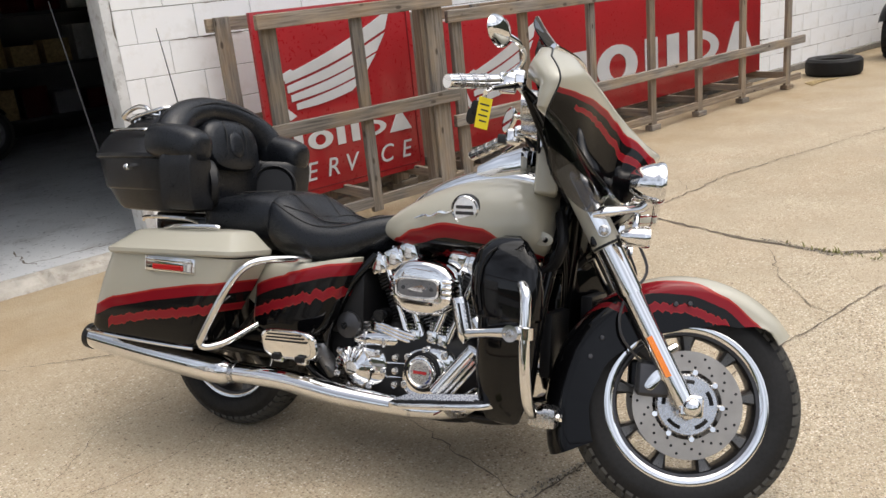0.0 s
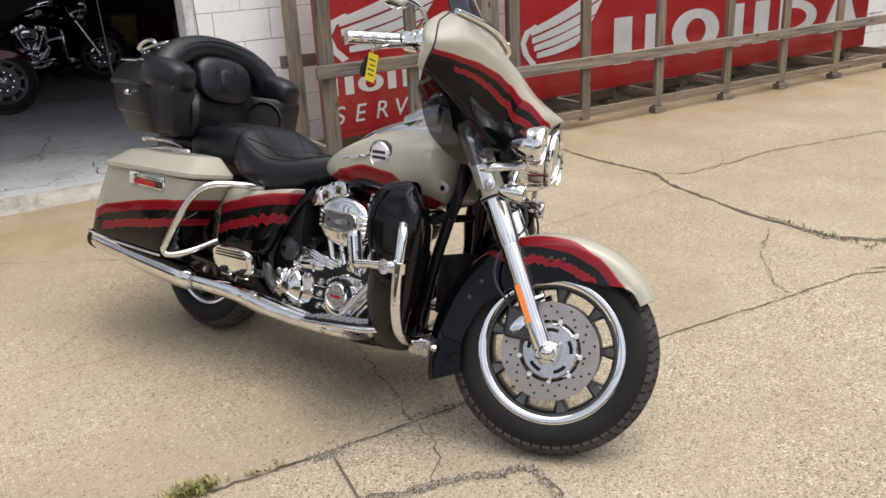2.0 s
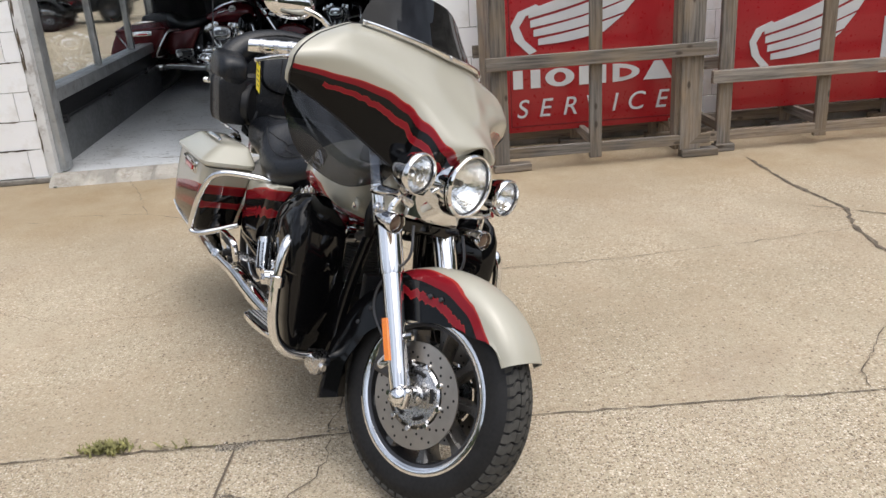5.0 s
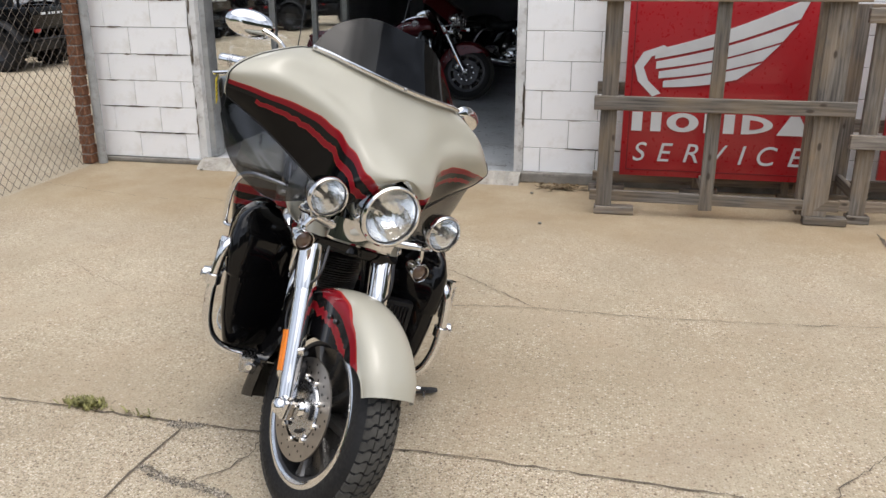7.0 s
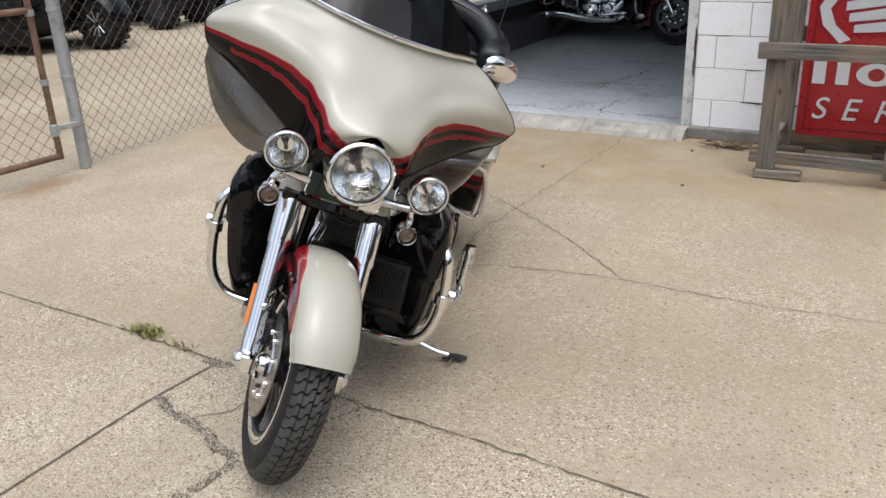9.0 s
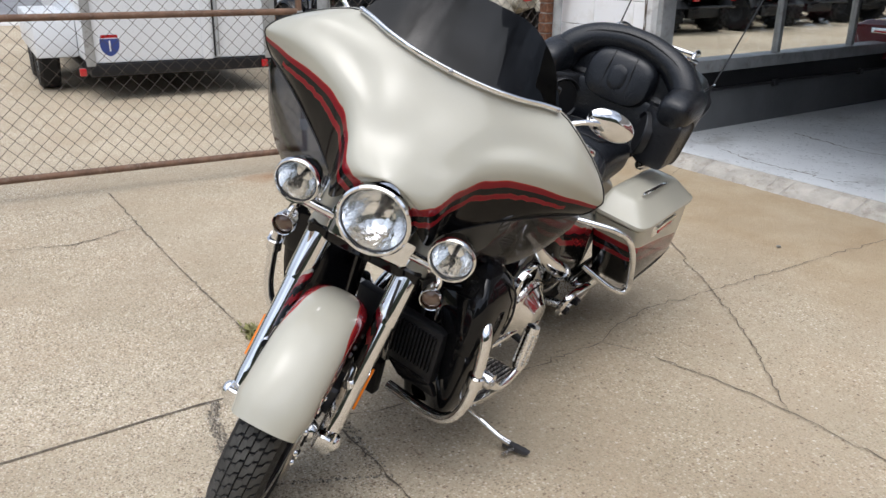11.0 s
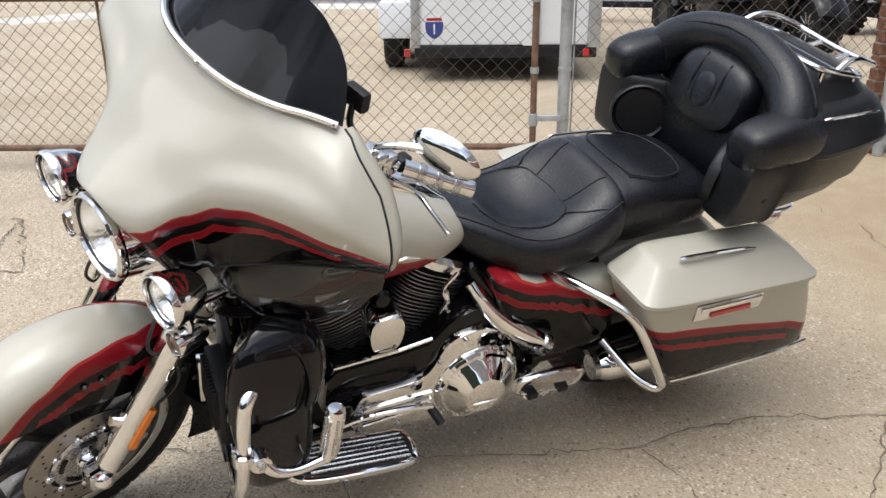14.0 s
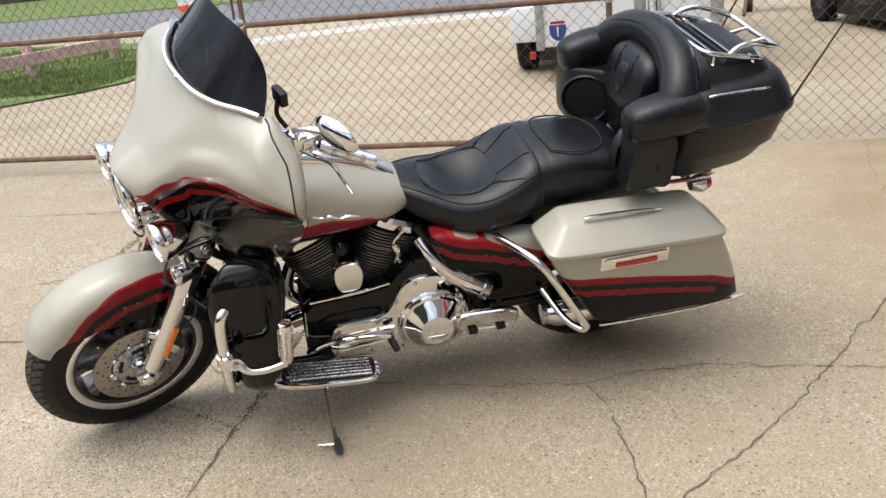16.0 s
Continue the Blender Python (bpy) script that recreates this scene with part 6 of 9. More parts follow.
    # right side
    ac = part("air_cleaner", loft_bm([[(0.868 + a * k, yy, 0.613 + b * k) for a, b in squircle(0.122, 0.088, 44, 2.4)] for yy, k in ((-0.100, 0.85), (-0.125, 0.97), (-0.165, 1.0), (-0.178, 0.985), (-0.190, 0.93), (-0.198, 0.82), (-0.201, 0.7))]), "chrome", bike, "large chrome oval air cleaner cover")
    part("air_cleaner_inset", loft_bm([[(0.862 + a * k, yy, 0.613 + b * k) for a, b in squircle(0.082, 0.034, 32, 4.5)] for yy, k in ((-0.194, 1.02), (-0.204, 1.0), (-0.208, 0.95), (-0.208, 0.88), (-0.203, 0.85))]), "chrome", ac, "raised chrome frame round a plain wing shape")
    part("inset_plate", loft_bm([[(0.862 + a * k, yy, 0.613 + b * k) for a, b in squircle(0.069, 0.027, 28, 4)] for yy, k in ((-0.200, 1.0), (-0.2045, 1.0))]), "fin_edge", ac)
    for dx in (-0.050, 0.050):
        part("plate_screw", lathe_bm([(0.0, -0.2075), (0.006, -0.207), (0.008, -0.203)], 12, "y", (0.862 + dx, 0, 0.613)), "cast_dark", ac)
    part("wing_mark", plate_bm([(0.828, 0.609), (0.852, 0.617), (0.880, 0.625), (0.898, 0.613), (0.878, 0.611), (0.886, 0.603), (0.860, 0.603)], -0.004, "xz", -0.2042), "chrome", ac)
    for k in range(4):
        for xx in (-1, 1):
            z = 0.588 + k * 0.017
            part("air_cleaner_rib", tube_bm([(0.864 + xx * 0.086, -0.201, z), (0.867 + xx * 0.104, -0.196, z), (0.868 + xx * 0.122, -0.172, z)], 0.0062, 8, 2), "chrome", ac)
    # cam cover: stepped casting with bolted ears round a round timer cover
    cam = part("cam_cover", plate_bm(round_outline([(0.800, 0.300), (0.835, 0.262), (0.915, 0.262), (0.965, 0.320), (0.985, 0.395), (0.950, 0.418), (0.885, 0.424), (0.815, 0.395)], 4), -0.045, "xz", -0.130, 0.012), "chrome", eng, "chrome cam cover")
    part("cover_step", plate_bm(round_outline([(0.818, 0.318), (0.842, 0.282), (0.905, 0.280), (0.945, 0.325), (0.950, 0.382), (0.895, 0.402), (0.832, 0.385)], 4), -0.012, "xz", -0.174, 0.005), "chrome", cam)
    # black ring stands in for the dark reflection round the timer cover
    part("timer_well", lathe_bm([(0.050, -0.184), (0.058, -0.190), (0.064, -0.188), (0.066, -0.176)], 36, "y", (0.882, 0, 0.351)), "engine_black", cam)
    part("timer_cover", lathe_bm([(0.0, -0.203), (0.040, -0.203), (0.043, -0.206), (0.048, -0.205), (0.052, -0.199), (0.053, -0.178)], 36, "y", (0.882, 0, 0.351)), "chrome", cam, "round chrome timer cover with a red bar")
    part("timer_plate", lathe_bm([(0.0, -0.2045), (0.034, -0.2045), (0.035, -0.2025)], 30, "y", (0.882, 0, 0.351)), "chrome_soft", cam)
    part("timer_bar", box_bm(0.858, 0.906, -0.2062, -0.204, 0.346, 0.356), "red_lens", cam, smooth=0)
    for x, z in ((0.812, 0.300), (0.822, 0.388), (0.885, 0.416), (0.952, 0.408), (0.966, 0.345), (0.925, 0.274)):
        part("cover_ear", lathe_bm([(0.0, -0.182), (0.012, -0.181), (0.014, -0.176), (0.014, -0.140)], 16, "y", (x, 0, z)), "chrome", cam)
        part("cover_bolt", tube_bm([(x, -0.180, z), (x, -0.189, z)], 0.0075, 6, 1, smooth=False), "chrome_soft", cam)
    # gearbox cover: a fan of polished facets
    gear = part("gearbox_cover", plate_bm(round_outline([(0.545, 0.285), (0.600, 0.262), (0.690, 0.275), (0.735, 0.315), (0.725, 0.385), (0.640, 0.398), (0.565, 0.385), (0.535, 0.335)], 4), -0.045, "xz", -0.125, 0.010), "chrome", eng, "chrome gearbox side cover")
    part("cover_dome", lathe_bm([(0.0, -0.196), (0.022, -0.195), (0.030, -0.190), (0.066, -0.178), (0.072, -0.166), (0.073, -0.15)], 11, "y", (0.618, 0, 0.328)), "chrome", gear, "faceted chrome dome", smooth=15)
    for k in range(6):
        a = 1.15 + k * 0.36
        c_, s_ = math.cos(a), math.sin(a)
        part("cover_rib", tube_bm([(0.618 + 0.026 * c_, -0.197, 0.328 + 0.026 * s_), (0.618 + 0.050 * c_, -0.190, 0.328 + 0.050 * s_), (0.618 + 0.070 * c_, -0.178, 0.328 + 0.068 * s_)], [0.004, 0.006, 0.005], 8, 2), "chrome", gear)
    for x, z in ((0.548, 0.300), (0.556, 0.378), (0.628, 0.394), (0.705, 0.385), (0.728, 0.330), (0.676, 0.276), (0.598, 0.268)):
        part("cover_ear", lathe_bm([(0.0, -0.178), (0.011, -0.177), (0.013, -0.172), (0.013, -0.14)], 14, "y", (x, 0, z)), "chrome", gear)
        part("cover_bolt", tube_bm([(x, -0.176, z), (x, -0.184, z)], 0.007, 6, 1, smooth=False), "chrome_soft", gear)
    # casting between the two covers
    web = part("case_web", box_bm(0.725, 0.815, -0.158, -0.120, 0.262, 0.395, 0.010, 2), "chrome_soft", eng, "polished web of the crankcase")
    for z in (0.290, 0.335, 0.378):
        part("web_bolt", lathe_bm([(0.0, -0.176), (0.010, -0.175), (0.014, -0.166), (0.016, -0.150)], 14, "y", (0.770, 0, z)), "chrome", web)
    for z in (0.312, 0.357):
        part("web_rib", tube_bm([(0.732, -0.158, z), (0.808, -0.158, z + 0.006)], 0.0065, 8, 1, smooth=False), "chrome", web)
    # starter motor and oil lines above the gearbox
    motor = part("starter_motor", tube_bm([(0.600, -0.130, 0.418), (0.612, -0.130, 0.420), (0.700, -0.132, 0.428), (0.760, -0.132, 0.430), (0.772, -0.132, 0.431)], [0.020, 0.031, 0.033, 0.031, 0.020], 22, 2), "chrome", eng, "chrome starter motor")
    for x in (0.640, 0.715):
        part("motor_band", tube_bm([(x, -0.131, 0.423), (x + 0.010, -0.131, 0.424)], 0.0355, 22, 1, smooth=False), "chrome_soft", motor)
    for x, z in ((0.795, 0.442), (0.828, 0.452), (0.888, 0.455), (0.925, 0.446)):
        block = part("tappet_block", box_bm(x - 0.018, x + 0.018, -0.150, -0.105, z - 0.030, z + 0.020, 0.006, 2), "chrome", eng)
        part("tappet_bolt", tube_bm([(x, -0.148, z - 0.008), (x, -0.156, z - 0.008)], 0.006, 6, 1, smooth=False), "chrome_soft", block)
        for k in range(3):
            part("collar", tube_bm([(x, -0.128, z + 0.022 + 0.010 * k), (x, -0.128, z + 0.027 + 0.010 * k)], 0.0175 - 0.001 * k, 14, 1, smooth=False), "chrome", block)
    part("oil_filter", tube_bm([(1.02, -0.06, 0.28), (1.10, -0.06, 0.26)], 0.038, 20, 1, smooth=False), "chrome", eng)
    part("oil_cap", lathe_bm([(0.0, -0.170), (0.022, -0.168), (0.026, -0.16), (0.026, -0.12)], 18, "y", (0.70, 0, 0.505)), "black_gloss", eng)
    part("starter", tube_bm([(0.579, -0.10, 0.464), (0.579, -0.165, 0.464), (0.579, -0.172, 0.464)], [0.046, 0.044, 0.030], 20, 1, smooth=False), "cast_dark", eng, "black starter end with a chrome nut")
    part("starter_nut", tube_bm([(0.579, -0.165, 0.464), (0.579, -0.185, 0.464)], 0.014, 6, 1, smooth=False), "chrome", eng)
    part("dipstick_tube", tube_bm([(0.505, -0.12, 0.29), (0.480, -0.15, 0.345), (0.472, -0.155, 0.378), (0.471, -0.156, 0.392)], [0.030, 0.027, 0.025, 0.020], 18, 3), "fin_edge", eng)
    for k in range(3):
        part("oil_line", tube_bm([(0.63, -0.14, 0.450 + 0.012 * k), (0.70, -0.160, 0.462 + 0.010 * k), (0.78, -0.158, 0.440 + 0.012 * k), (0.84, -0.14, 0.425 + 0.012 * k)], 0.0065, 8, 4), "chrome", eng)
    part("gearbox", loft_bm([[((xb + xf) / 2 + a, b, z) for a, b in squircle((xf - xb) / 2, hw, 24, 5)] for z, xb, xf, hw in ((0.215, 0.42, 0.66, 0.12), (0.235, 0.40, 0.68, 0.135), (0.42, 0.40, 0.68, 0.135), (0.46, 0.42, 0.66, 0.12))]), "engine_black", bike, "black gearbox case")
    part("battery_box", box_bm(0.26, 0.63, -0.150, 0.150, 0.43, 0.665, 0.015, 2), "black_plastic", bike, "black box under the seat")
    for s in (-1, 1):
        part("frame_strut", tube_bm([(0.66, s * 0.125, 0.70), (0.585, s * 0.165, 0.60), (0.51, s * 0.170, 0.46), (0.485, s * 0.14, 0.36), (0.49, s * 0.11, 0.30)], 0.016, 12, 4), "black_gloss", bike, "black frame strut")
    for k in range(5):
        part("brake_pedal_bar", tube_bm([(0.94 + 0.02 * k, -0.205, 0.225 + 0.016 * k), (1.02 + 0.022 * k, -0.205, 0.275 + 0.018 * k)], 0.006, 6, 1, smooth=False), "black_gloss" if k % 2 else "chrome", eng)
    part("pipe_cover", tube_bm([(0.948, -0.215, 0.300), (1.062, -0.195, 0.440)], [0.026, 0.024], 16, 1, smooth=False), "chrome", eng, "ribbed chrome pipe cover")
    for k in range(3):
        part("cover_rib", tube_bm([(0.958 + 0.012 * k, -0.240 + 0.004 * k, 0.292 - 0.008 * k), (1.060 + 0.012 * k, -0.218 + 0.004 * k, 0.420 - 0.008 * k)], 0.005, 8, 1, smooth=False), "chrome", eng)
    # left side
    prim = part("primary_cover", plate_bm(round_outline([(0.985, 0.325), (0.965, 0.395), (0.92, 0.405), (0.82, 0.412), (0.775, 0.440), (0.738, 0.512), (0.69, 0.544), (0.62, 0.546), (0.560, 0.512), (0.524, 0.44), (0.518, 0.34), (0.57, 0.272), (0.65, 0.243), (0.74, 0.250), (0.85, 0.262), (0.96, 0.272)], 4), 0.075, "xz", 0.13, 0.012), "chrome", eng, "chrome primary cover")
    derby = part("derby_cover", lathe_bm([(0.0, 0.266), (0.046, 0.266), (0.058, 0.264), (0.062, 0.260), (0.098, 0.226), (0.103, 0.222), (0.112, 0.220), (0.119, 0.214), (0.121, 0.195)], 14, "y", (0.630, 0, 0.362)), "chrome", prim, "faceted chrome derby cover", smooth=20)
    part("derby_ring", lathe_bm([(0.106, 0.214), (0.120, 0.214), (0.125, 0.209), (0.126, 0.195)], 48, "y", (0.630, 0, 0.362)), "chrome", derby)
    for dz in (-0.022, -0.048):
        part("derby_ridge", tube_bm([(0.568 - 0.2 * dz, 0.250 + 0.3 * dz, 0.362 + dz), (0.598, 0.268 + 0.2 * dz, 0.362 + dz), (0.663, 0.268 + 0.2 * dz, 0.362 + dz), (0.694 + 0.2 * dz, 0.250 + 0.3 * dz, 0.362 + dz)], 0.0055, 8, 3), "chrome", derby)
    for k in range(3):
        part("cover_rib", tube_bm([(0.765, 0.208, 0.318 + 0.024 * k), (0.86, 0.208, 0.312 + 0.026 * k), (0.955, 0.207, 0.305 + 0.026 * k)], 0.0065, 8, 3), "chrome", prim)
    for x, z in ((0.575, 0.510), (0.685, 0.530), (0.752, 0.47), (0.82, 0.398), (0.95, 0.384), (0.965, 0.285), (0.85, 0.272), (0.74, 0.262), (0.56, 0.30)):
        part("cover_bolt", lathe_bm([(0.0, 0.214), (0.006, 0.213), (0.008, 0.204)], 8, "y", (x, 0, z)), "chrome_soft", prim)
    part("inner_primary", plate_bm([(1.055, 0.36), (1.050, 0.465), (1.025, 0.492), (0.86, 0.502), (0.775, 0.516), (0.738, 0.560), (0.705, 0.590), (0.650, 0.605), (0.585, 0.592), (0.535, 0.535), (0.52, 0.42), (0.56, 0.33), (0.80, 0.30), (0.98, 0.30)], 0.125, "xz", 0.06, 0.016), "black_gloss", eng, "glossy black primary case")
    part("primary_rail", tube_bm([(1.03, 0.172, 0.497), (0.86, 0.172, 0.508), (0.765, 0.172, 0.524)], 0.006, 8, 1, smooth=False), "chrome", eng)
    horn = part("horn_cover", loft_bm([[(0.895 + a * k * (1.0 if b > 0 else 1.0 + 2.6 * b), yy, 0.576 + b * k) for a, b in squircle(0.052, 0.062, 32, 3.2)] for yy, k in ((0.10, 0.92), (0.15, 1.0), (0.170, 0.98), (0.181, 0.86), (0.185, 0.5))]), "chrome", eng, "chrome horn cover")
    part("choke_knob", lathe_bm([(0.0, 0.168), (0.018, 0.165), (0.027, 0.155), (0.028, 0.12)], 20, "y", (0.908, 0, 0.676)), "black_gloss", eng)
    part("head_bracket", tube_bm([(0.735, 0.145, 0.585), (0.722, 0.150, 0.625), (0.735, 0.148, 0.665), (0.700, 0.140, 0.700)], [0.010, 0.014, 0.012, 0.009], 12, 4, flat=0.6), "chrome", eng, "chrome lifter bracket")
    for k in range(3):
        part("head_bolt", lathe_bm([(0.0, 0.168), (0.005, 0.167), (0.006, 0.15)], 8, "y", (0.725 + 0.006 * k, 0, 0.60 + 0.032 * k)), "chrome_soft", eng)

    # frame, lowers, boards, guards
    for s in (-1, 1):
        part("frame_tube", tube_bm([(1.24, s * 0.05, 0.80), (1.24, s * 0.10, 0.62), (1.20, s * 0.14, 0.30), (1.12, s * 0.13, 0.225), (0.85, s * 0.12, 0.225), (0.55, s * 0.12, 0.235), (0.40, s * 0.14, 0.31), (0.36, s * 0.15, 0.50)], 0.017, 12, 5), "black_gloss", bike, "black frame tube")
        part("swing_arm", tube_bm([(0.42, s * 0.135, 0.33), (0.2, s * 0.13, 0.33), (-0.03, s * 0.115, 0.33)], 0.026, 12, 3), "black_gloss", bike)
        # leg fairing: a tall glossy shell with a glovebox above
        rings = []
        for z, xb, xf, yi, yo in ((0.255, 1.16, 1.245, 0.17, 0.265), (0.268, 1.135, 1.268, 0.16, 0.288), (0.32, 1.12, 1.298, 0.150, 0.320), (0.42, 1.115, 1.322, 0.145, 0.342), (0.52, 1.12, 1.336, 0.145, 0.351), (0.575, 1.12, 1.342, 0.145, 0.352)):
            rings.append([((xb + xf) / 2 + a - 0.105 * max(0.0, a / (xf - xb)) * (1 - 2 * b / (yo - yi)), s * ((yi + yo) / 2 + b), z) for a, b in squircle((xf - xb) / 2, (yo - yi) / 2, 32, 3.5)])
        low = part("leg_fairing", loft_bm(rings), "black_gloss", bike, "glossy black leg fairing")
        rings = []
        for z, xb, xf, yi, yo in ((0.562, 1.13, 1.340, 0.165, 0.348), (0.575, 1.108, 1.350, 0.155, 0.360), (0.65, 1.095, 1.352, 0.155, 0.366), (0.71, 1.098, 1.342, 0.165, 0.362), (0.755, 1.115, 1.318, 0.205, 0.345), (0.785, 1.15, 1.285, 0.222, 0.318), (0.795, 1.185, 1.25, 0.24, 0.295)):
            rings.append([((xb + xf) / 2 + a - 0.105 * max(0.0, a / (xf - xb)) * (1 - 2 * b / (yo - yi)), s * ((yi + yo) / 2 + b), z) for a, b in squircle((xf - xb) / 2, (yo - yi) / 2, 32, 3.2)])
        glove = part("glovebox", loft_bm(rings), "black_gloss", low, "glossy black glovebox lid")
        part("glovebox_seam", tube_bm([(1.155, s * 0.358, 0.590), (1.150, s * 0.366, 0.66), (1.165, s * 0.360, 0.735), (1.19, s * 0.340, 0.766)], 0.0035, 6, 5), "engine_black", glove)
        gl = 0.034 if s > 0 else 0.016
        grd = part("engine_guard", tube_bm([(1.25, s * 0.320, 0.674), (1.275, s * 0.352, 0.668), (1.292, s * 0.370, 0.645), (1.299, s * 0.380, 0.59), (1.302, s * 0.385, 0.50), (1.306, s * 0.376, 0.385 + gl), (1.306, s * 0.345, 0.322 + gl), (1.300, s * 0.28, 0.290 + gl), (1.285, s * 0.12, 0.278 + gl)], 0.0165, 16, 6), "chrome", bike, "chrome engine guard tube")
        if s < 0:
            part("guard_foot", box_bm(1.262, 1.345, -0.247, -0.183, 0.255, 0.315, 0.012, 2), "chrome_soft", grd, "alloy clamp at the guard's foot")
            part("guard_bolt", tube_bm([(1.345, -0.215, 0.285), (1.358, -0.215, 0.285)], 0.011, 6, 1, smooth=False), "chrome", grd)
        cz = 0.545 if s < 0 else 0.515
        clamp = part("peg_clamp", lathe_bm([(0.018, -0.018), (0.025, -0.016), (0.025, 0.016), (0.018, 0.018)], 18, "z", (1.302, s * 0.384, cz)), "chrome", grd, "chrome peg clamp")
        part("clamp_knuckle", tube_bm([(1.272, s * 0.388, cz), (1.272, s * 0.420, cz)], [0.025, 0.023], 20, 1, smooth=False), "chrome", clamp)
        part("clamp_bolt", tube_bm([(1.272, s * 0.420, cz), (1.272, s * 0.427, cz)], 0.010, 6, 1, smooth=False), "chrome_soft", clamp)
        if s < 0:
            part("peg_arm", tube_bm([(1.262, -0.405, cz), (1.20, -0.396, cz - 0.008), (1.118, -0.378, cz - 0.022)], [0.017, 0.013, 0.014], 14, 3), "chrome", clamp)
            part("highway_peg", tube_bm([(1.120, -0.374, 0.510), (1.119, -0.374, 0.520), (1.096, -0.372, 0.612), (1.094, -0.372, 0.620)], [0.017, 0.021, 0.021, 0.017], 18, 2), "chrome", clamp, "folded-up chrome highway peg")
            for k in range(10):
                a = 2 * math.pi * k / 10
                part("peg_rib", tube_bm([(1.118 + 0.020 * math.cos(a), -0.374 + 0.020 * math.sin(a), 0.526), (1.097 + 0.020 * math.cos(a), -0.372 + 0.020 * math.sin(a), 0.608)], 0.0038, 6, 1, smooth=False), "chrome_soft" if k % 2 else "engine_black", clamp)
        else:
            part("peg_arm", tube_bm([(1.265, 0.408, cz - 0.006), (1.24, 0.424, cz - 0.028), (1.19, 0.428, cz - 0.034), (1.125, 0.424, cz - 0.024)], [0.016, 0.012, 0.011, 0.012], 14, 4), "chrome", clamp)
            part("highway_peg", tube_bm([(1.125, 0.424, 0.500), (1.124, 0.424, 0.512), (1.113, 0.424, 0.628), (1.112, 0.424, 0.636)], [0.015, 0.020, 0.020, 0.017], 18, 2), "chrome", clamp, "folded-up chrome highway peg")
            for k in range(8):
                a = 2 * math.pi * k / 8
                part("peg_rib", tube_bm([(1.124 + 0.020 * math.cos(a), 0.424 + 0.020 * math.sin(a), 0.52), (1.114 + 0.020 * math.cos(a), 0.424 + 0.020 * math.sin(a), 0.62)], 0.0035, 6, 1, smooth=False), "chrome_soft", clamp)
        tilt = Matrix.Translation((1.0, 0, 0.298)) @ Matrix.Rotation(radians(-7.5), 4, "Y") @ Matrix.Translation((-1.0, 0, -0.298))
        fb = part("floorboard", plate_bm(round_outline([(0.845, s * 0.238), (0.93, s * 0.228), (1.12, s * 0.236), (1.185, s * 0.27), (1.175, s * 0.325), (1.10, s * 0.348), (0.92, s * 0.348), (0.845, s * 0.328)], 4), 0.018, "xy", 0.282, 0.005), "chrome", bike, "rider floorboard with rubber ribs", move=tilt)
        part("rubber_pad", plate_bm(round_outline([(0.858, s * 0.246), (0.93, s * 0.238), (1.11, s * 0.245), (1.168, s * 0.275), (1.158, s * 0.316), (1.09, s * 0.336), (0.92, s * 0.336), (0.858, s * 0.320)], 4), 0.006, "xy", 0.2995, 0.002), "black_plastic", fb, move=tilt)
        for k in range(6):
            y = s * (0.252 + 0.0146 * k)
            x1 = 1.158 - 0.010 * abs(k - 2.5)
            part("pad_rib", tube_bm([(0.868, y, 0.3065), (x1, y, 0.3065)], 0.0042, 6, 1, smooth=False), "chrome_soft", fb, move=tilt)
        part("board_arm", tube_bm([(1.02, s * 0.16, 0.235), (1.02, s * 0.24, 0.250), (1.02, s * 0.29, 0.282)], 0.012, 10, 3), "chrome_soft", fb)
        px_, pz_, hz = (0.457, 0.406, 0.050) if s < 0 else (0.476, 0.424, 0.046)
        pb = part("passenger_board", loft_bm([[(px_ + a * k, s * (yy + 0.25 * b), pz_ + b * k + a * (0.03 if s < 0 else 0.06)) for a, b in squircle(0.108, hz, 40, 3.6)] for yy, k in ((0.304, 0.94), (0.310, 1.0), (0.320, 1.0), (0.326, 0.96), (0.329, 0.88), (0.327, 0.85))]), "chrome", bike, "folded chrome passenger footboard")
        part("board_bracket", tube_bm([(px_, s * 0.16, 0.34), (px_, s * 0.25, 0.362), (px_, s * 0.31, 0.378)], 0.016, 12, 2), "chrome_soft", pb)
        if s < 0:
            for k in range(3):
                zz = pz_ + 0.012 + 0.011 * k
                part("board_groove", tube_bm([(px_ - 0.085 + 0.006 * k, s * (0.3275 + 0.25 * (zz - pz_)), zz - 0.003), (px_ + 0.080 - 0.008 * k, s * (0.3275 + 0.25 * (zz - pz_)), zz + 0.002)], 0.0028, 6, 1, smooth=False), "engine_black", pb)
        for dx in (-0.048, 0.046):
            part("board_slot", box_bm(px_ + dx - 0.015, px_ + dx + 0.015, s * 0.318 - 0.010, s * 0.318 + 0.010, pz_ - hz - 0.004, pz_ - hz + 0.016, 0.003, 1), "engine_black", pb)
            part("board_hinge", box_bm(px_ + dx - 0.020, px_ + dx + 0.020, s * 0.300 - 0.012, s * 0.300 + 0.012, pz_ - hz - 0.014, pz_ - hz + 0.008, 0.004, 1), "chrome", pb)
    part("shift_lever", tube_bm([(1.06, 0.235, 0.345), (0.98, 0.262, 0.395), (0.86, 0.268, 0.395), (0.79, 0.262, 0.375)], 0.009, 10, 4), "chrome", bike, "chrome heel-toe shift lever")
    part("shift_peg", tube_bm([(0.79, 0.25, 0.365), (0.775, 0.30, 0.345)], 0.012, 12, 1, smooth=False), "tyre", bike)
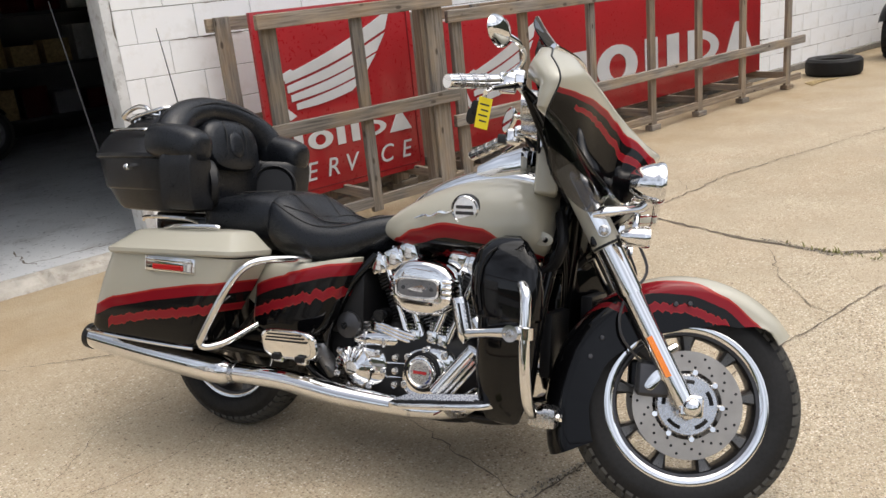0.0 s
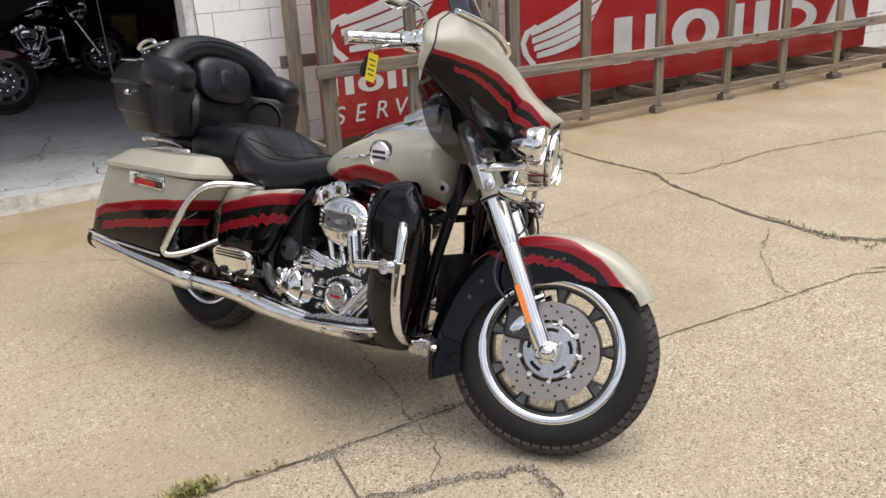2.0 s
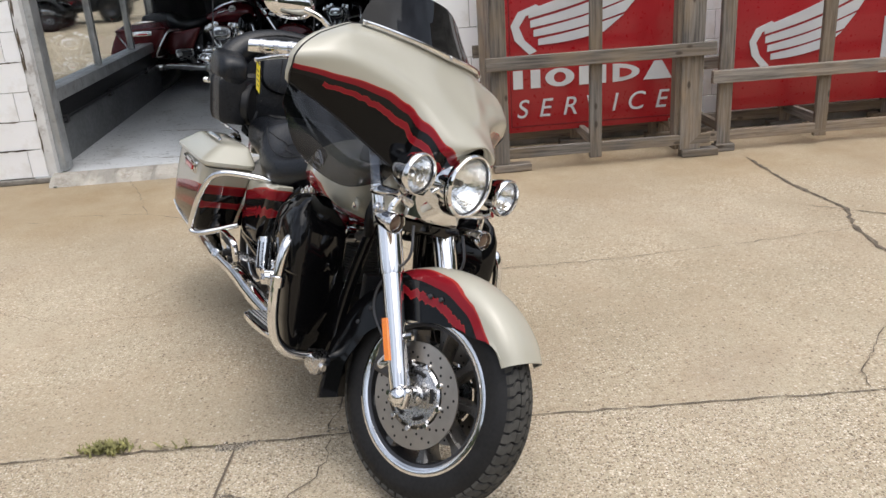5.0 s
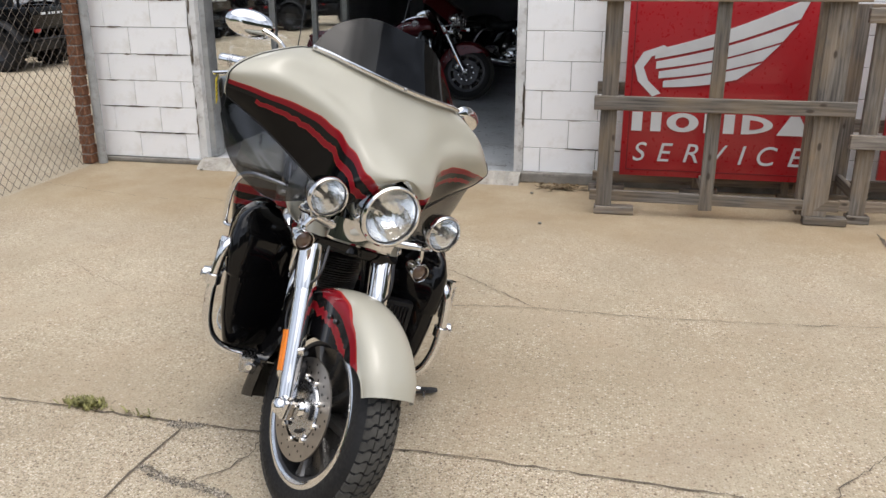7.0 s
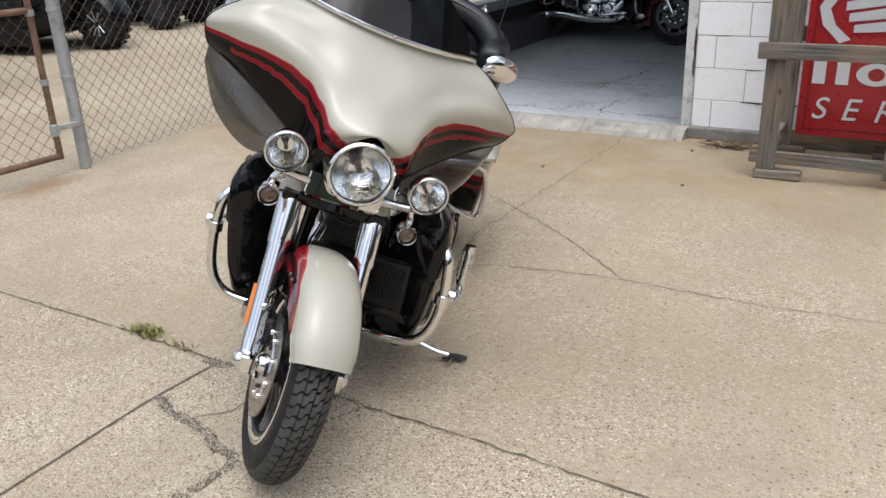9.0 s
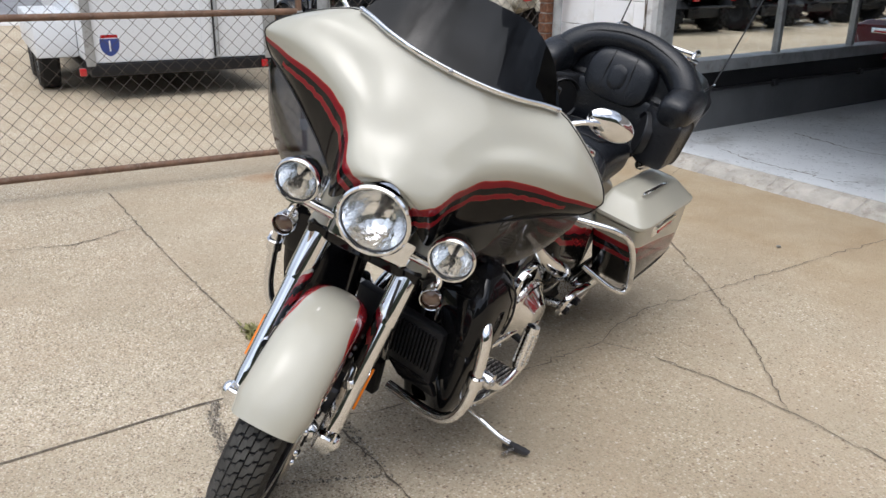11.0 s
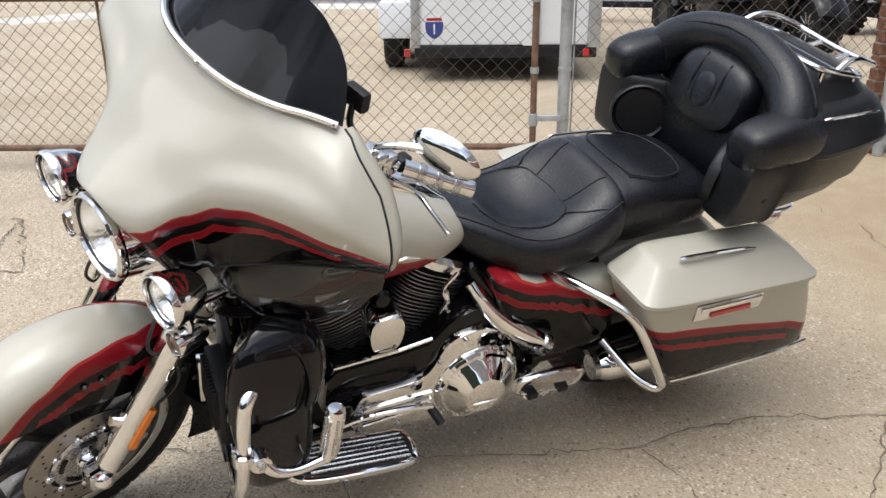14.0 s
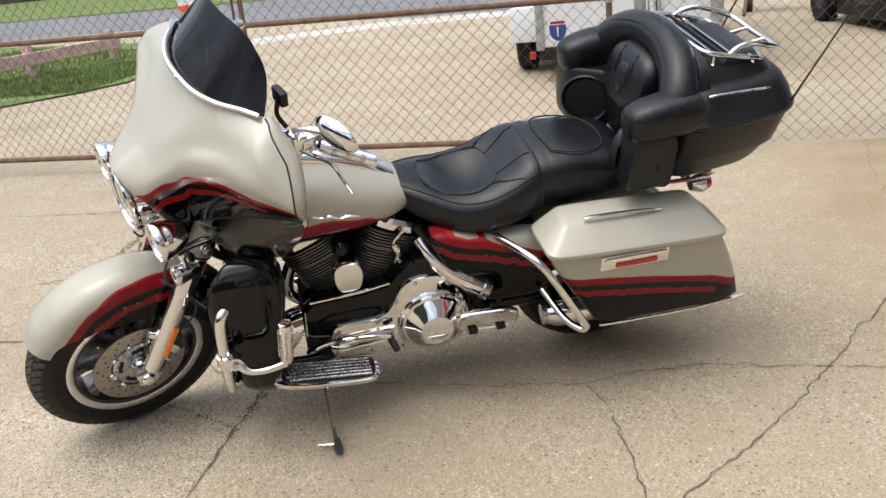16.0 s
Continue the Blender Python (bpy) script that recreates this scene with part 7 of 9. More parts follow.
    reg = part("oil_cooler", box_bm(1.285, 1.325, 0.105, 0.265, 0.425, 0.600, 0.008, 2), "black_plastic", bike, "finned black oil cooler in a chrome bracket", move=pose(0, 0, 0))
    for k in range(12):
        part("cooler_fin", box_bm(1.322, 1.336, 0.118 + 0.0118 * k, 0.122 + 0.0118 * k, 0.47, 0.585), "engine_black", reg, smooth=0)
    part("cooler_bracket", box_bm(1.318, 1.342, 0.085, 0.118, 0.430, 0.560, 0.006, 2), "chrome", reg)
    part("cooler_plate", plate_bm([(0.10, 0.445), (0.24, 0.445), (0.275, 0.425), (0.290, 0.40), (0.16, 0.40)], 0.02, "yz", 1.305, 0.003), "black_gloss", reg)
    part("regulator", box_bm(1.250, 1.285, -0.075, 0.075, 0.24, 0.36, 0.008, 2), "black_plastic", bike, "black regulator")
    for s in (-1, 1):
        part("tank_ear", plate_bm(round_outline([(1.215, 0.775), (1.262, 0.766), (1.282, 0.782), (1.268, 0.802), (1.215, 0.812)], 4), s * 0.008, "xz", s * 0.150, 0.002), paint, bike, "tank mounting ear", uvf=(lambda co: (co.x, 1.0)) if two_tone else None)
        part("ear_bolt", tube_bm([(1.262, s * 0.158, 0.785), (1.262, s * 0.166, 0.785)], 0.009, 10, 1, smooth=False), "chrome", bike)
        for k in range(3):
            part("control_cable", tube_bm([(1.12, s * 0.27, 1.150), (1.19, s * (0.20 - 0.02 * k), 1.06 - 0.02 * k), (1.215, s * (0.13 - 0.02 * k), 0.96), (1.27, s * (0.09 - 0.015 * k), 0.88)], 0.006, 8, 5), "engine_black", bike, "black control cable", move=S)
        part("yoke_cover", box_bm(1.165, 1.235, s * 0.078 - 0.038, s * 0.078 + 0.038, 0.895, 1.035, 0.014, 3), paint, bike, "painted yoke cover", move=S, uvf=(lambda co: (co.x, 1.0)) if two_tone else None)
        part("bar_riser", box_bm(1.165, 1.215, s * 0.055 - 0.022, s * 0.055 + 0.022, 1.00, 1.105, 0.010, 2), "chrome", bike, "chrome handlebar riser", move=S)
        part("frame_neck", tube_bm([(1.30, s * 0.03, 0.93), (1.27, s * 0.075, 0.78), (1.235, s * 0.115, 0.55), (1.215, s * 0.135, 0.32)], 0.019, 12, 4), "black_gloss", bike, "black frame downtube")
    part("bar_cover", loft_bm(body_rings([(0.975, 0.945, 0.985, 0.050, 0.5), (0.985, 0.945, 1.005, 0.066, 0.5), (1.06, 0.955, 1.040, 0.074, 0.5), (1.135, 0.965, 1.062, 0.072, 0.5), (1.150, 0.975, 1.050, 0.060, 0.5)], 28, 4.5, 4.5)), "chrome", bike, "chrome switch housing ahead of the tank")
    part("horn_plate", box_bm(1.225, 1.262, -0.08, 0.08, 0.36, 0.56, 0.01, 2), "engine_black", bike, "black plate behind the downtubes")
    part("steering_head", tube_bm([(1.285, 0, 0.99), (1.40, 0, 0.745)], 0.042, 20, 1, smooth=False), "black_gloss", bike)
    part("frame_spine", tube_bm([(1.29, 0, 0.90), (1.0, 0, 0.70), (0.7, 0, 0.66), (0.45, 0, 0.60)], 0.035, 12, 4), "black_gloss", bike)
    part("cable", tube_bm([(1.27, -0.07, 0.86), (1.30, -0.12, 0.78), (1.26, -0.10, 0.70), (1.15, -0.08, 0.66)], 0.017, 10, 5), "engine_black", bike)
    part("cable", tube_bm([(1.29, 0.06, 0.88), (1.31, 0.13, 0.80), (1.27, 0.12, 0.70), (1.12, 0.10, 0.66)], 0.014, 10, 5), "engine_black", bike)
    stand = part("side_stand", tube_bm([(1.02, 0.14, 0.215), (1.02, 0.28, 0.182), (1.018, 0.40, 0.155), (1.016, 0.452, 0.152)], [0.012, 0.0105, 0.010, 0.011], 12, 4), "chrome", bike, "chrome side stand, down")
    part("stand_foot", loft_bm([[(1.016 + a, y, 0.006 + 0.2867 * y + zz) for a, zz in ((-w, 0.003), (w, 0.003), (w * 0.8, 0.003 + h), (-w * 0.8, 0.003 + h))] for y, w, h in ((0.432, 0.010, 0.022), (0.455, 0.013, 0.017), (0.500, 0.015, 0.010), (0.520, 0.010, 0.007))]), "cast_dark", stand, "dark worn foot of the stand")
    part("stand_prong", tube_bm([(1.022, 0.470, 0.150), (1.060, 0.463, 0.150), (1.078, 0.460, 0.152)], [0.006, 0.0055, 0.005], 8, 2), "chrome_soft", stand)

    if not tour:
        return bike
    # top case with wrap-round backrest
    case = part("top_case", loft_bm(trunk_rows(((0.806, -0.45, -0.13, 0.235), (0.812, -0.485, -0.125, 0.262), (0.830, -0.505, -0.125, 0.275), (0.884, -0.535, -0.125, 0.300), (0.888, -0.545, -0.125, 0.308), (0.892, -0.548, -0.125, 0.311), (0.985, -0.572, -0.125, 0.327), (0.996, -0.574, -0.125, 0.328)))), "tour_black", bike, "grained black top case")
    part("case_lid", loft_bm(trunk_rows(((0.998, -0.580, -0.135, 0.332), (1.004, -0.586, -0.130, 0.337), (1.016, -0.586, -0.130, 0.337), (1.022, -0.580, -0.135, 0.330), (1.060, -0.566, -0.15, 0.312), (1.092, -0.545, -0.165, 0.286), (1.104, -0.530, -0.17, 0.262), (1.108, -0.515, -0.18, 0.232), (1.114, -0.510, -0.18, 0.228), (1.142, -0.482, -0.19, 0.208), (1.158, -0.455, -0.20, 0.182), (1.164, -0.42, -0.22, 0.14)))), "tour_black", case, "stepped black lid of the top case")
    part("case_lock", lathe_bm([(0.0, -0.338), (0.009, -0.336), (0.012, -0.33), (0.012, -0.30)], 16, "y", (-0.285, 0, 0.965)), "chrome", case, "round chrome lock")
    for s in (-1, 1):
        plan = round_outline([(-0.112, 0.138), (-0.090, 0.140), (-0.070, 0.150), (0.008, 0.204), (0.026, 0.240), (0.026, 0.314), (0.012, 0.328), (-0.090, 0.328), (-0.112, 0.320)], 3)
        rings = []
        for z, k in ((0.820, 0.80), (0.826, 0.91), (0.838, 0.97), (0.860, 1.0), (0.970, 1.0), (0.996, 0.97), (1.008, 0.91), (1.013, 0.80)):
            rings.append([(-0.02 + (x + 0.02) * k, s * (0.24 + (y - 0.24) * k + 0.12 * (z - 0.91)), z) for x, y in plan])
        pocket = part("side_pocket", loft_bm(rings), "tour_black", case, "rounded black speaker pod beside the seat")
        part("pocket_catch", lathe_bm([(0.0, s * 0.331), (0.008, s * 0.330), (0.010, s * 0.31)], 12, "y", (-0.060, 0, 0.905)), "engine_black", pocket)
        face = pose(-0.028, s * 0.1760, 0.912, 0, -4, s * -59)
        part("speaker", lathe_bm([(0.0, 0.004), (0.070, 0.002), (0.074, -0.004), (0.078, 0.004), (0.083, 0.007), (0.087, 0.004), (0.088, -0.02)], 40, "x"), "black_plastic", pocket, "round black speaker grille", move=face)
        part("speaker_ring", lathe_bm([(0.079, 0.0055), (0.083, 0.0095), (0.086, 0.0055)], 40, "x"), "tour_black", pocket, move=face)
        part("lid_strip", tube_bm([(-0.215, s * 0.288, 1.097), (-0.24, s * 0.292, 1.101), (-0.40, s * 0.284, 1.100), (-0.43, s * 0.276, 1.096)], [0.004, 0.008, 0.007, 0.004], 8, 3, flat=0.7), "chrome", case, "chrome strip on the case lid")
        arm = part("arm_pad", loft_bm([[(xx + 0.10 * b * k, s * (0.276 + a * k), 1.046 + zz + b * k) for a, b in squircle(0.060, 0.058, 36, 2.7)] for xx, k, zz in ((-0.19, 0.98, 0.018), (-0.15, 1.12, 0.014), (-0.08, 1.12, 0.008), (-0.03, 1.08, 0.0), (-0.002, 1.02, -0.006), (0.018, 0.92, -0.010), (0.030, 0.76, -0.012), (0.036, 0.50, -0.013), (0.038, 0.2, -0.013))]), "leather", case, "padded black arm rest")
        part("seam", tube_bm([(-0.110 + 0.10 * b, s * (0.276 + a * 1.085), 1.056 + b * 1.085) for a, b in squircle(0.060, 0.058, 36, 2.7)], 0.0022, 6, 1, smooth=False), "seam", arm)
        part("antenna", tube_bm([(-0.53, s * 0.240, 1.00), (-0.58, s * 0.250, 1.12), (-0.80, s * 0.27, 1.60)], [0.005, 0.0035, 0.0018], 6, 4), "black_plastic", case, "thin black whip antenna")
    back = part("backrest", tube_bm([(-0.115, -0.274, 1.030), (-0.142, -0.248, 1.098), (-0.168, -0.172, 1.155), (-0.182, -0.07, 1.184), (-0.185, 0.0, 1.188), (-0.182, 0.07, 1.184), (-0.168, 0.172, 1.155), (-0.142, 0.248, 1.098), (-0.115, 0.274, 1.030)], [0.064, 0.062, 0.058, 0.055, 0.055, 0.055, 0.058, 0.062, 0.064], 22, 6), "leather", case, "curved black padded backrest")
    part("back_cushion", loft_bm([[(xx - 0.05 * (b * k), a * k, 1.015 + b * k) for a, b in squircle(0.262, 0.190, 40, 3)] for xx, k in ((-0.24, 1.0), (-0.165, 1.0), (-0.150, 0.97), (-0.140, 0.85))]), "leather", back)
    part("seam", tube_bm([(-0.060, -0.285, 1.072), (-0.092, -0.262, 1.125), (-0.120, -0.182, 1.184), (-0.134, -0.07, 1.217), (-0.137, 0.0, 1.222), (-0.134, 0.07, 1.217), (-0.120, 0.182, 1.184), (-0.092, 0.262, 1.125), (-0.060, 0.285, 1.072)], 0.0024, 6, 5), "seam", back)
    part("lumbar_pad", loft_bm([[(xx, a * k, 0.925 + b * k) for a, b in squircle(0.225, 0.095, 36, 4)] for xx, k in ((-0.22, 1.0), (-0.105, 1.0), (-0.092, 0.97), (-0.086, 0.88))]), "leather", back)
    pad = part("back_pad", loft_bm([[(xx - 0.25 * (b * k), a * k, 1.062 + b * k) for a, b in squircle(0.142, 0.098, 40, 2.9)] for xx, k in ((-0.20, 0.96), (-0.120, 1.0), (-0.094, 0.98), (-0.078, 0.91), (-0.070, 0.76), (-0.067, 0.4))]), "leather", back, "oval embossed back pad")
    for yy in (-0.052, 0.052):
        part("seam", tube_bm([(-0.100, yy * 0.9, 1.152), (-0.074, yy * 0.95, 1.105), (-0.066, yy, 1.062), (-0.058, yy * 0.95, 1.015), (-0.056, yy * 0.9, 0.975)], 0.0022, 6, 4), "seam", pad)
    part("embossing", loft_bm([[(xx - 0.25 * (b * k), a * k + 0.010 * math.sin(3 * a / 0.036), 1.066 + b * k) for a, b in squircle(0.036, 0.050, 30, 1.5)] for xx, k in ((-0.075, 1.0), (-0.066, 0.96), (-0.062, 0.80), (-0.0605, 0.5))]), "leather", pad)
    rack = part("luggage_rack", tube_bm([(-0.40, 0.182, 1.158), (-0.29, 0.184, 1.182), (-0.252, 0.17, 1.19), (-0.240, 0.115, 1.193), (-0.238, 0.0, 1.194), (-0.240, -0.115, 1.193), (-0.252, -0.17, 1.19), (-0.29, -0.184, 1.182), (-0.40, -0.182, 1.158), (-0.455, -0.161, 1.144), (-0.468, -0.092, 1.14), (-0.468, 0.092, 1.14), (-0.455, 0.161, 1.144), (-0.40, 0.182, 1.158)], 0.0088, 12, 4), "chrome", case, "chrome luggage rack on the lid")
    part("rack_loop", tube_bm([(-0.33, 0.182, 1.174), (-0.365, 0.175, 1.194), (-0.42, 0.168, 1.196), (-0.500, 0.152, 1.172), (-0.532, 0.121, 1.158), (-0.536, 0.0, 1.152), (-0.532, -0.121, 1.158), (-0.500, -0.152, 1.172), (-0.42, -0.168, 1.196), (-0.365, -0.175, 1.194), (-0.33, -0.182, 1.174)], 0.0088, 12, 4), "chrome", rack)
    for y in (-0.05, 0.05):
        part("loop_strut", tube_bm([(-0.465, y, 1.142), (-0.534, y, 1.153)], 0.007, 8, 1, smooth=False), "chrome", rack)
    for k in range(5):
        x = -0.275 - 0.037 * k
        part("rack_bar", tube_bm([(x, -0.178, 1.185 + 0.235 * (x + 0.275)), (x, 0.178, 1.185 + 0.235 * (x + 0.275))], 0.0075, 8, 1, smooth=False, flat=0.8), "black_plastic" if k % 2 else "chrome", rack)
    for x, y in ((-0.28, 0.180), (-0.28, -0.180), (-0.42, 0.172), (-0.42, -0.172)):
        part("rack_foot", tube_bm([(x, y, 1.120), (x, y, 1.185 + 0.235 * (x + 0.275))], 0.007, 8, 1, smooth=False), "chrome", rack)
    part("case_bracket", box_bm(-0.36, 0.0, -0.12, 0.12, 0.735, 0.801, 0.01, 2), "black_gloss", case)
    for s in (-1, 1):
        part("grab_rail", tube_bm([(-0.05, s * 0.21, 0.775), (-0.10, s * 0.235, 0.787), (-0.28, s * 0.235, 0.785), (-0.34, s * 0.20, 0.772)], 0.007, 8, 4), "chrome", bike, "chrome rail under the top case")
    return bike


motorcycle(pose(-0.502, 0.767, 0.0, -16, 0, -68.9), 23.7, "graphic", "champagne, red and black touring motorcycle leaning on its side stand")

# yellow price tag hanging from the brake lever
tag_ob = thing("price_tag", "yellow paper tag and black key fobs hanging from the brake lever", "tag", pose(-0.215, -0.43, 1.262, 14, 6, 19))
part("paper", box_bm(-0.001, 0.001, -0.019, 0.019, -0.095, -0.015, 0.0005, 1), "tag", tag_ob, smooth=0)
for z, y in ((-0.050, 0.028), (-0.072, 0.036)):
    part("key_fob", loft_bm([[(xx, y + a * k, z + b * k) for a, b in squircle(0.014, 0.021, 20, 2.6)] for xx, k in ((0.004, 0.8), (0.006, 1.0), (0.012, 1.0), (0.014, 0.8))]), "black_plastic", tag_ob, "small black key fob")
part("key_ring", tube_bm([(0.004, 0.002, -0.004), (0.007, 0.014, -0.020), (0.008, 0.024, -0.034)], 0.0016, 6, 3), "chrome", tag_ob)
part("string", tube_bm([(0, 0, -0.015), (0.002, 0.002, 0.0), (0, 0, 0.012)], 0.0012, 5, 2), "ink", tag_ob)
for k in range(4):
    for f in (-1, 1):
        part("print_bar", box_bm(f * 0.0012 - 0.0002, f * 0.0012 + 0.0002, -0.013, 0.013 - 0.005 * (k % 2), -0.035 - 0.014 * k, -0.031 - 0.014 * k), "ink", tag_ob, smooth=0)


# ---- chain-link fence and gate ----
def wire_bm(length, height, pitch=0.092, r=0.0025):
    """Woven zigzag wires that fill a panel, each a thin three-sided bar."""
    bm = bmesh.new()
    n, rows = int(length / pitch), int(height / (pitch * 0.5))
    for k in range(n + 1):
        prev = None
        for j in range(rows + 1):
            x = min(length, max(0, (k + (0.52 if j % 2 else -0.02)) * pitch * 1.0))
            p = Vector((x, 0.003 * (1 if (j + k) % 2 else -1), j * height / rows))
            ring = [bm.verts.new(p + Vector((r * math.cos(t), r * math.sin(t), 0))) for t in (0.5, 2.6, 4.7)]
            if prev:
                for i in range(3):
                    bm.faces.new((prev[i], prev[(i + 1) % 3], ring[(i + 1) % 3], ring[i]))
            prev = ring
        prev = None
        for j in range(rows + 1):
            x = min(length, max(0, (k + (0.48 if j % 2 else 1.02)) * pitch))
            p = Vector((x, 0.003 * (1 if (j + k) % 2 == 0 else -1), j * height / rows))
            ring = [bm.verts.new(p + Vector((r * math.cos(t), r * math.sin(t), 0))) for t in (0.5, 2.6, 4.7)]
            if prev:
                for i in range(3):
                    bm.faces.new((prev[i], prev[(i + 1) % 3], ring[(i + 1) % 3], ring[i]))
            prev = ring
    return bm


def pipe(parent, name, a, b, r, mat, label=""):
    return part(name, tube_bm([a, b], r, 12, 1, smooth=False), mat, parent, label)


gate = thing("chain_link_gate", "rusty pipe gate with chain-link mesh, closed", "gate", pose(-3.20, 1.02, 0, 0, 0, -95.6))
GATE = 5.6
pipe(gate, "top_rail", (0, 0, 1.95), (GATE, 0, 1.95), 0.021, "rust")
pipe(gate, "mid_rail", (0, 0, 1.065), (GATE, 0, 1.075), 0.021, "rust")
pipe(gate, "bottom_rail", (0, 0, 0.135), (GATE, 0, 0.135), 0.021, "rust")
pipe(gate, "stile", (0, 0, 0.115), (0, 0, 1.97), 0.021, "rust")
pipe(gate, "stile", (GATE, 0, 0.115), (GATE, 0, 1.97), 0.021, "rust")
pipe(gate, "stile", (2.62, 0.0, 0.115), (2.62, 0.0, 1.97), 0.019, "rust")
pipe(gate, "drop_rod", (2.70, -0.03, 0.0), (2.70, -0.03, 1.3), 0.010, "rust")
mesh_ob = part("mesh", wire_bm(GATE, 1.82), "wire", gate, "diamond wire mesh", smooth=0, kind="stuff")
mesh_ob.matrix_basis = pose(0, 0, 0.135)
part("latch", box_bm(-0.17, 0.03, -0.018, 0.018, 0.30, 0.335, 0.006, 2), "steel_grey", gate, "galvanised fork latch")
part("latch", lathe_bm([(0.024, 0.27), (0.030, 0.275), (0.030, 0.345), (0.024, 0.35)], 14, "z"), "steel_grey", gate)
for z in (0.62, 1.05):
    part("hinge_band", lathe_bm([(0.022, z - 0.02), (0.027, z - 0.018), (0.027, z + 0.018), (0.022, z + 0.02)], 14, "z"), "steel_grey", gate)

fence = thing("chain_link_fence", "chain-link fence between a galvanised post and a brown brick pole", "fence", pose(-3.24, 1.22, 0, 0, 0, 92.0))
pipe(fence, "post", (0, 0, 0), (0, 0, 2.3), 0.038, "steel_grey", "thick galvanised gate post")
pole = part("post", box_bm(2.098, 2.180, -0.010, 0.070, 0.0, 2.3, 0.004, 1), "mortar", fence, "narrow red-brown pole of stacked bricks by the wall")
pole_mesh = None
for k in range(28):
    if pole_mesh is None:
        brick_ob = part("brick", box_bm(-0.046, 0.046, -0.045, 0.045, 0.003, 0.077, 0.005, 1), "rust_pole", pole, smooth=0)
        pole_mesh = brick_ob.data
    else:
        brick_ob = new("brick", pole_mesh)
        brick_ob.parent = pole
    brick_ob.location = (2.139 + 0.004 * math.sin(k * 2.3), 0.030 + 0.003 * math.sin(k * 4.1), 0.081 * k)
pipe(fence, "post", (2.16, -0.075, 0), (2.16, -0.075, 2.3), 0.036, "steel_grey")
pipe(fence, "top_rail", (0, 0, 1.98), (2.14, 0.02, 1.98), 0.020, "steel_grey")
fence_mesh = part("mesh", wire_bm(2.06, 1.95), "wire", fence, "diamond wire mesh", smooth=0, kind="stuff")
fence_mesh.matrix_basis = pose(0.05, 0.0, 0.02)
pipe(fence, "tension_bar", (0.055, 0.006, 0.02), (0.055, 0.006, 1.97), 0.006, "steel_grey")
for z in (0.30, 0.62, 1.05, 1.5):
    part("tension_band", lathe_bm([(0.038, z - 0.012), (0.043, z - 0.010), (0.043, z + 0.010), (0.038, z + 0.012)], 16, "z"), "steel_grey", fence)
far_fence = thing("chain_link_fence", "second leaf of the rusty chain-link gate", "gate", pose(-3.76, -4.58, 0, 0, 0, -95.6))
for z in (1.95, 1.07, 0.135):
    pipe(far_fence, "rail", (0, 0, z), (6, 0, z), 0.021, "rust")
pipe(far_fence, "stile", (0.05, 0, 0.115), (0.05, 0, 1.97), 0.021, "rust")
fm = part("mesh", wire_bm(6.0, 1.82), "wire", far_fence, "diamond wire mesh", smooth=0, kind="stuff")
fm.matrix_basis = pose(0, 0, 0.135)

# ---- plain dark walls added to close the unseen sides and darken low reflections ----
for x0, x1, y0, y1 in ((15.0, 15.3, -17.0, 3.4), (3.0, 15.0, -17.3, -17.0), (-95.0, -94.0, -80.0, 70.0), (-94.0, 3.0, -81.0, -80.0)):
    part("wall_far_side", box_bm(x0, x1, y0, y1, 0.0, 5.5 if x0 > 0 else 17.0), "unseen_wall", label="plain dark wall added out of view to darken reflections", kind="structure", category="wall", smooth=0)

# ---- yard and street beyond the fence ----


def strip(name, pts, z, mat, label, category):
    bm = bmesh.new()
    bm.faces.new([bm.verts.new((x, y, z)) for x, y in pts])
    ob = part(name, bm, mat, label=label, kind="structure", category=category, smooth=0)
    return ob


strip("road", ((-17.3, -3.0), (-33, -6.2), (-42, -60), (-24, -60), (-21.5, -12.0)), 0.002, "asphalt", "grey asphalt street", "road")
strip("road", ((-17.3, -3.0), (-14.6, 14.0), (-11.5, 60.0), (-54, 60.0), (-40.4, 24.0), (-33.0, 6.0), (-33.0, -6.2)), 0.0022, "asphalt", "grey asphalt street", "road")


def kerb(name, pts, w, h, mat, label):
    bm = bmesh.new()
    prev = None
    for i, (x, y) in enumerate(pts):
        a, b = pts[max(0, i - 1)], pts[min(len(pts) - 1, i + 1)]
        dx, dy = b[0] - a[0], b[1] - a[1]
        l = math.hypot(dx, dy)
        nx, ny = -dy / l * w / 2, dx / l * w / 2
        row = [bm.verts.new((x + nx, y + ny, 0)), bm.verts.new((x + nx * 0.9, y + ny * 0.9, h)), bm.verts.new((x - nx * 0.9, y - ny * 0.9, h)), bm.verts.new((x - nx, y - ny, 0))]
        if prev:
            for k in range(3):
                bm.faces.new((prev[k], prev[k + 1], row[k + 1], row[k]))
        else:
            bm.faces.new(row)
        prev = row
    bm.faces.new(prev)
    return part(name, bm, mat, label=label, kind="structure", category="kerb", smooth=0)


kerb("kerb", ((-13.6, -6.6), (-14.8, -5.2), (-15.8, -3.4), (-16.0, -1.0), (-15.4, 3.0), (-13.5, 16.0)), 1.3, 0.012, "kerb", "worn pale concrete gutter apron")
kerb("kerb", ((-34.5, -12.0), (-33.6, -6.2), (-33.0, 6.0), (-40.5, 24.0), (-47, 40)), 0.5, 0.14, "kerb", "pale street kerb")
strip("grass_verge", ((-6.4, -7.1), (-7.7, -6.85), (-8.5, -6.25), (-9.3, -5.9), (-11.8, -6.05), (-13.4, -6.7), (-16.5, -9.5), (-22.0, -22.0), (-26.0, -60.0), (-5.0, -60.0), (-6.0, -14.0)), 0.02, "grass", "mown green verge by the street", "grass")
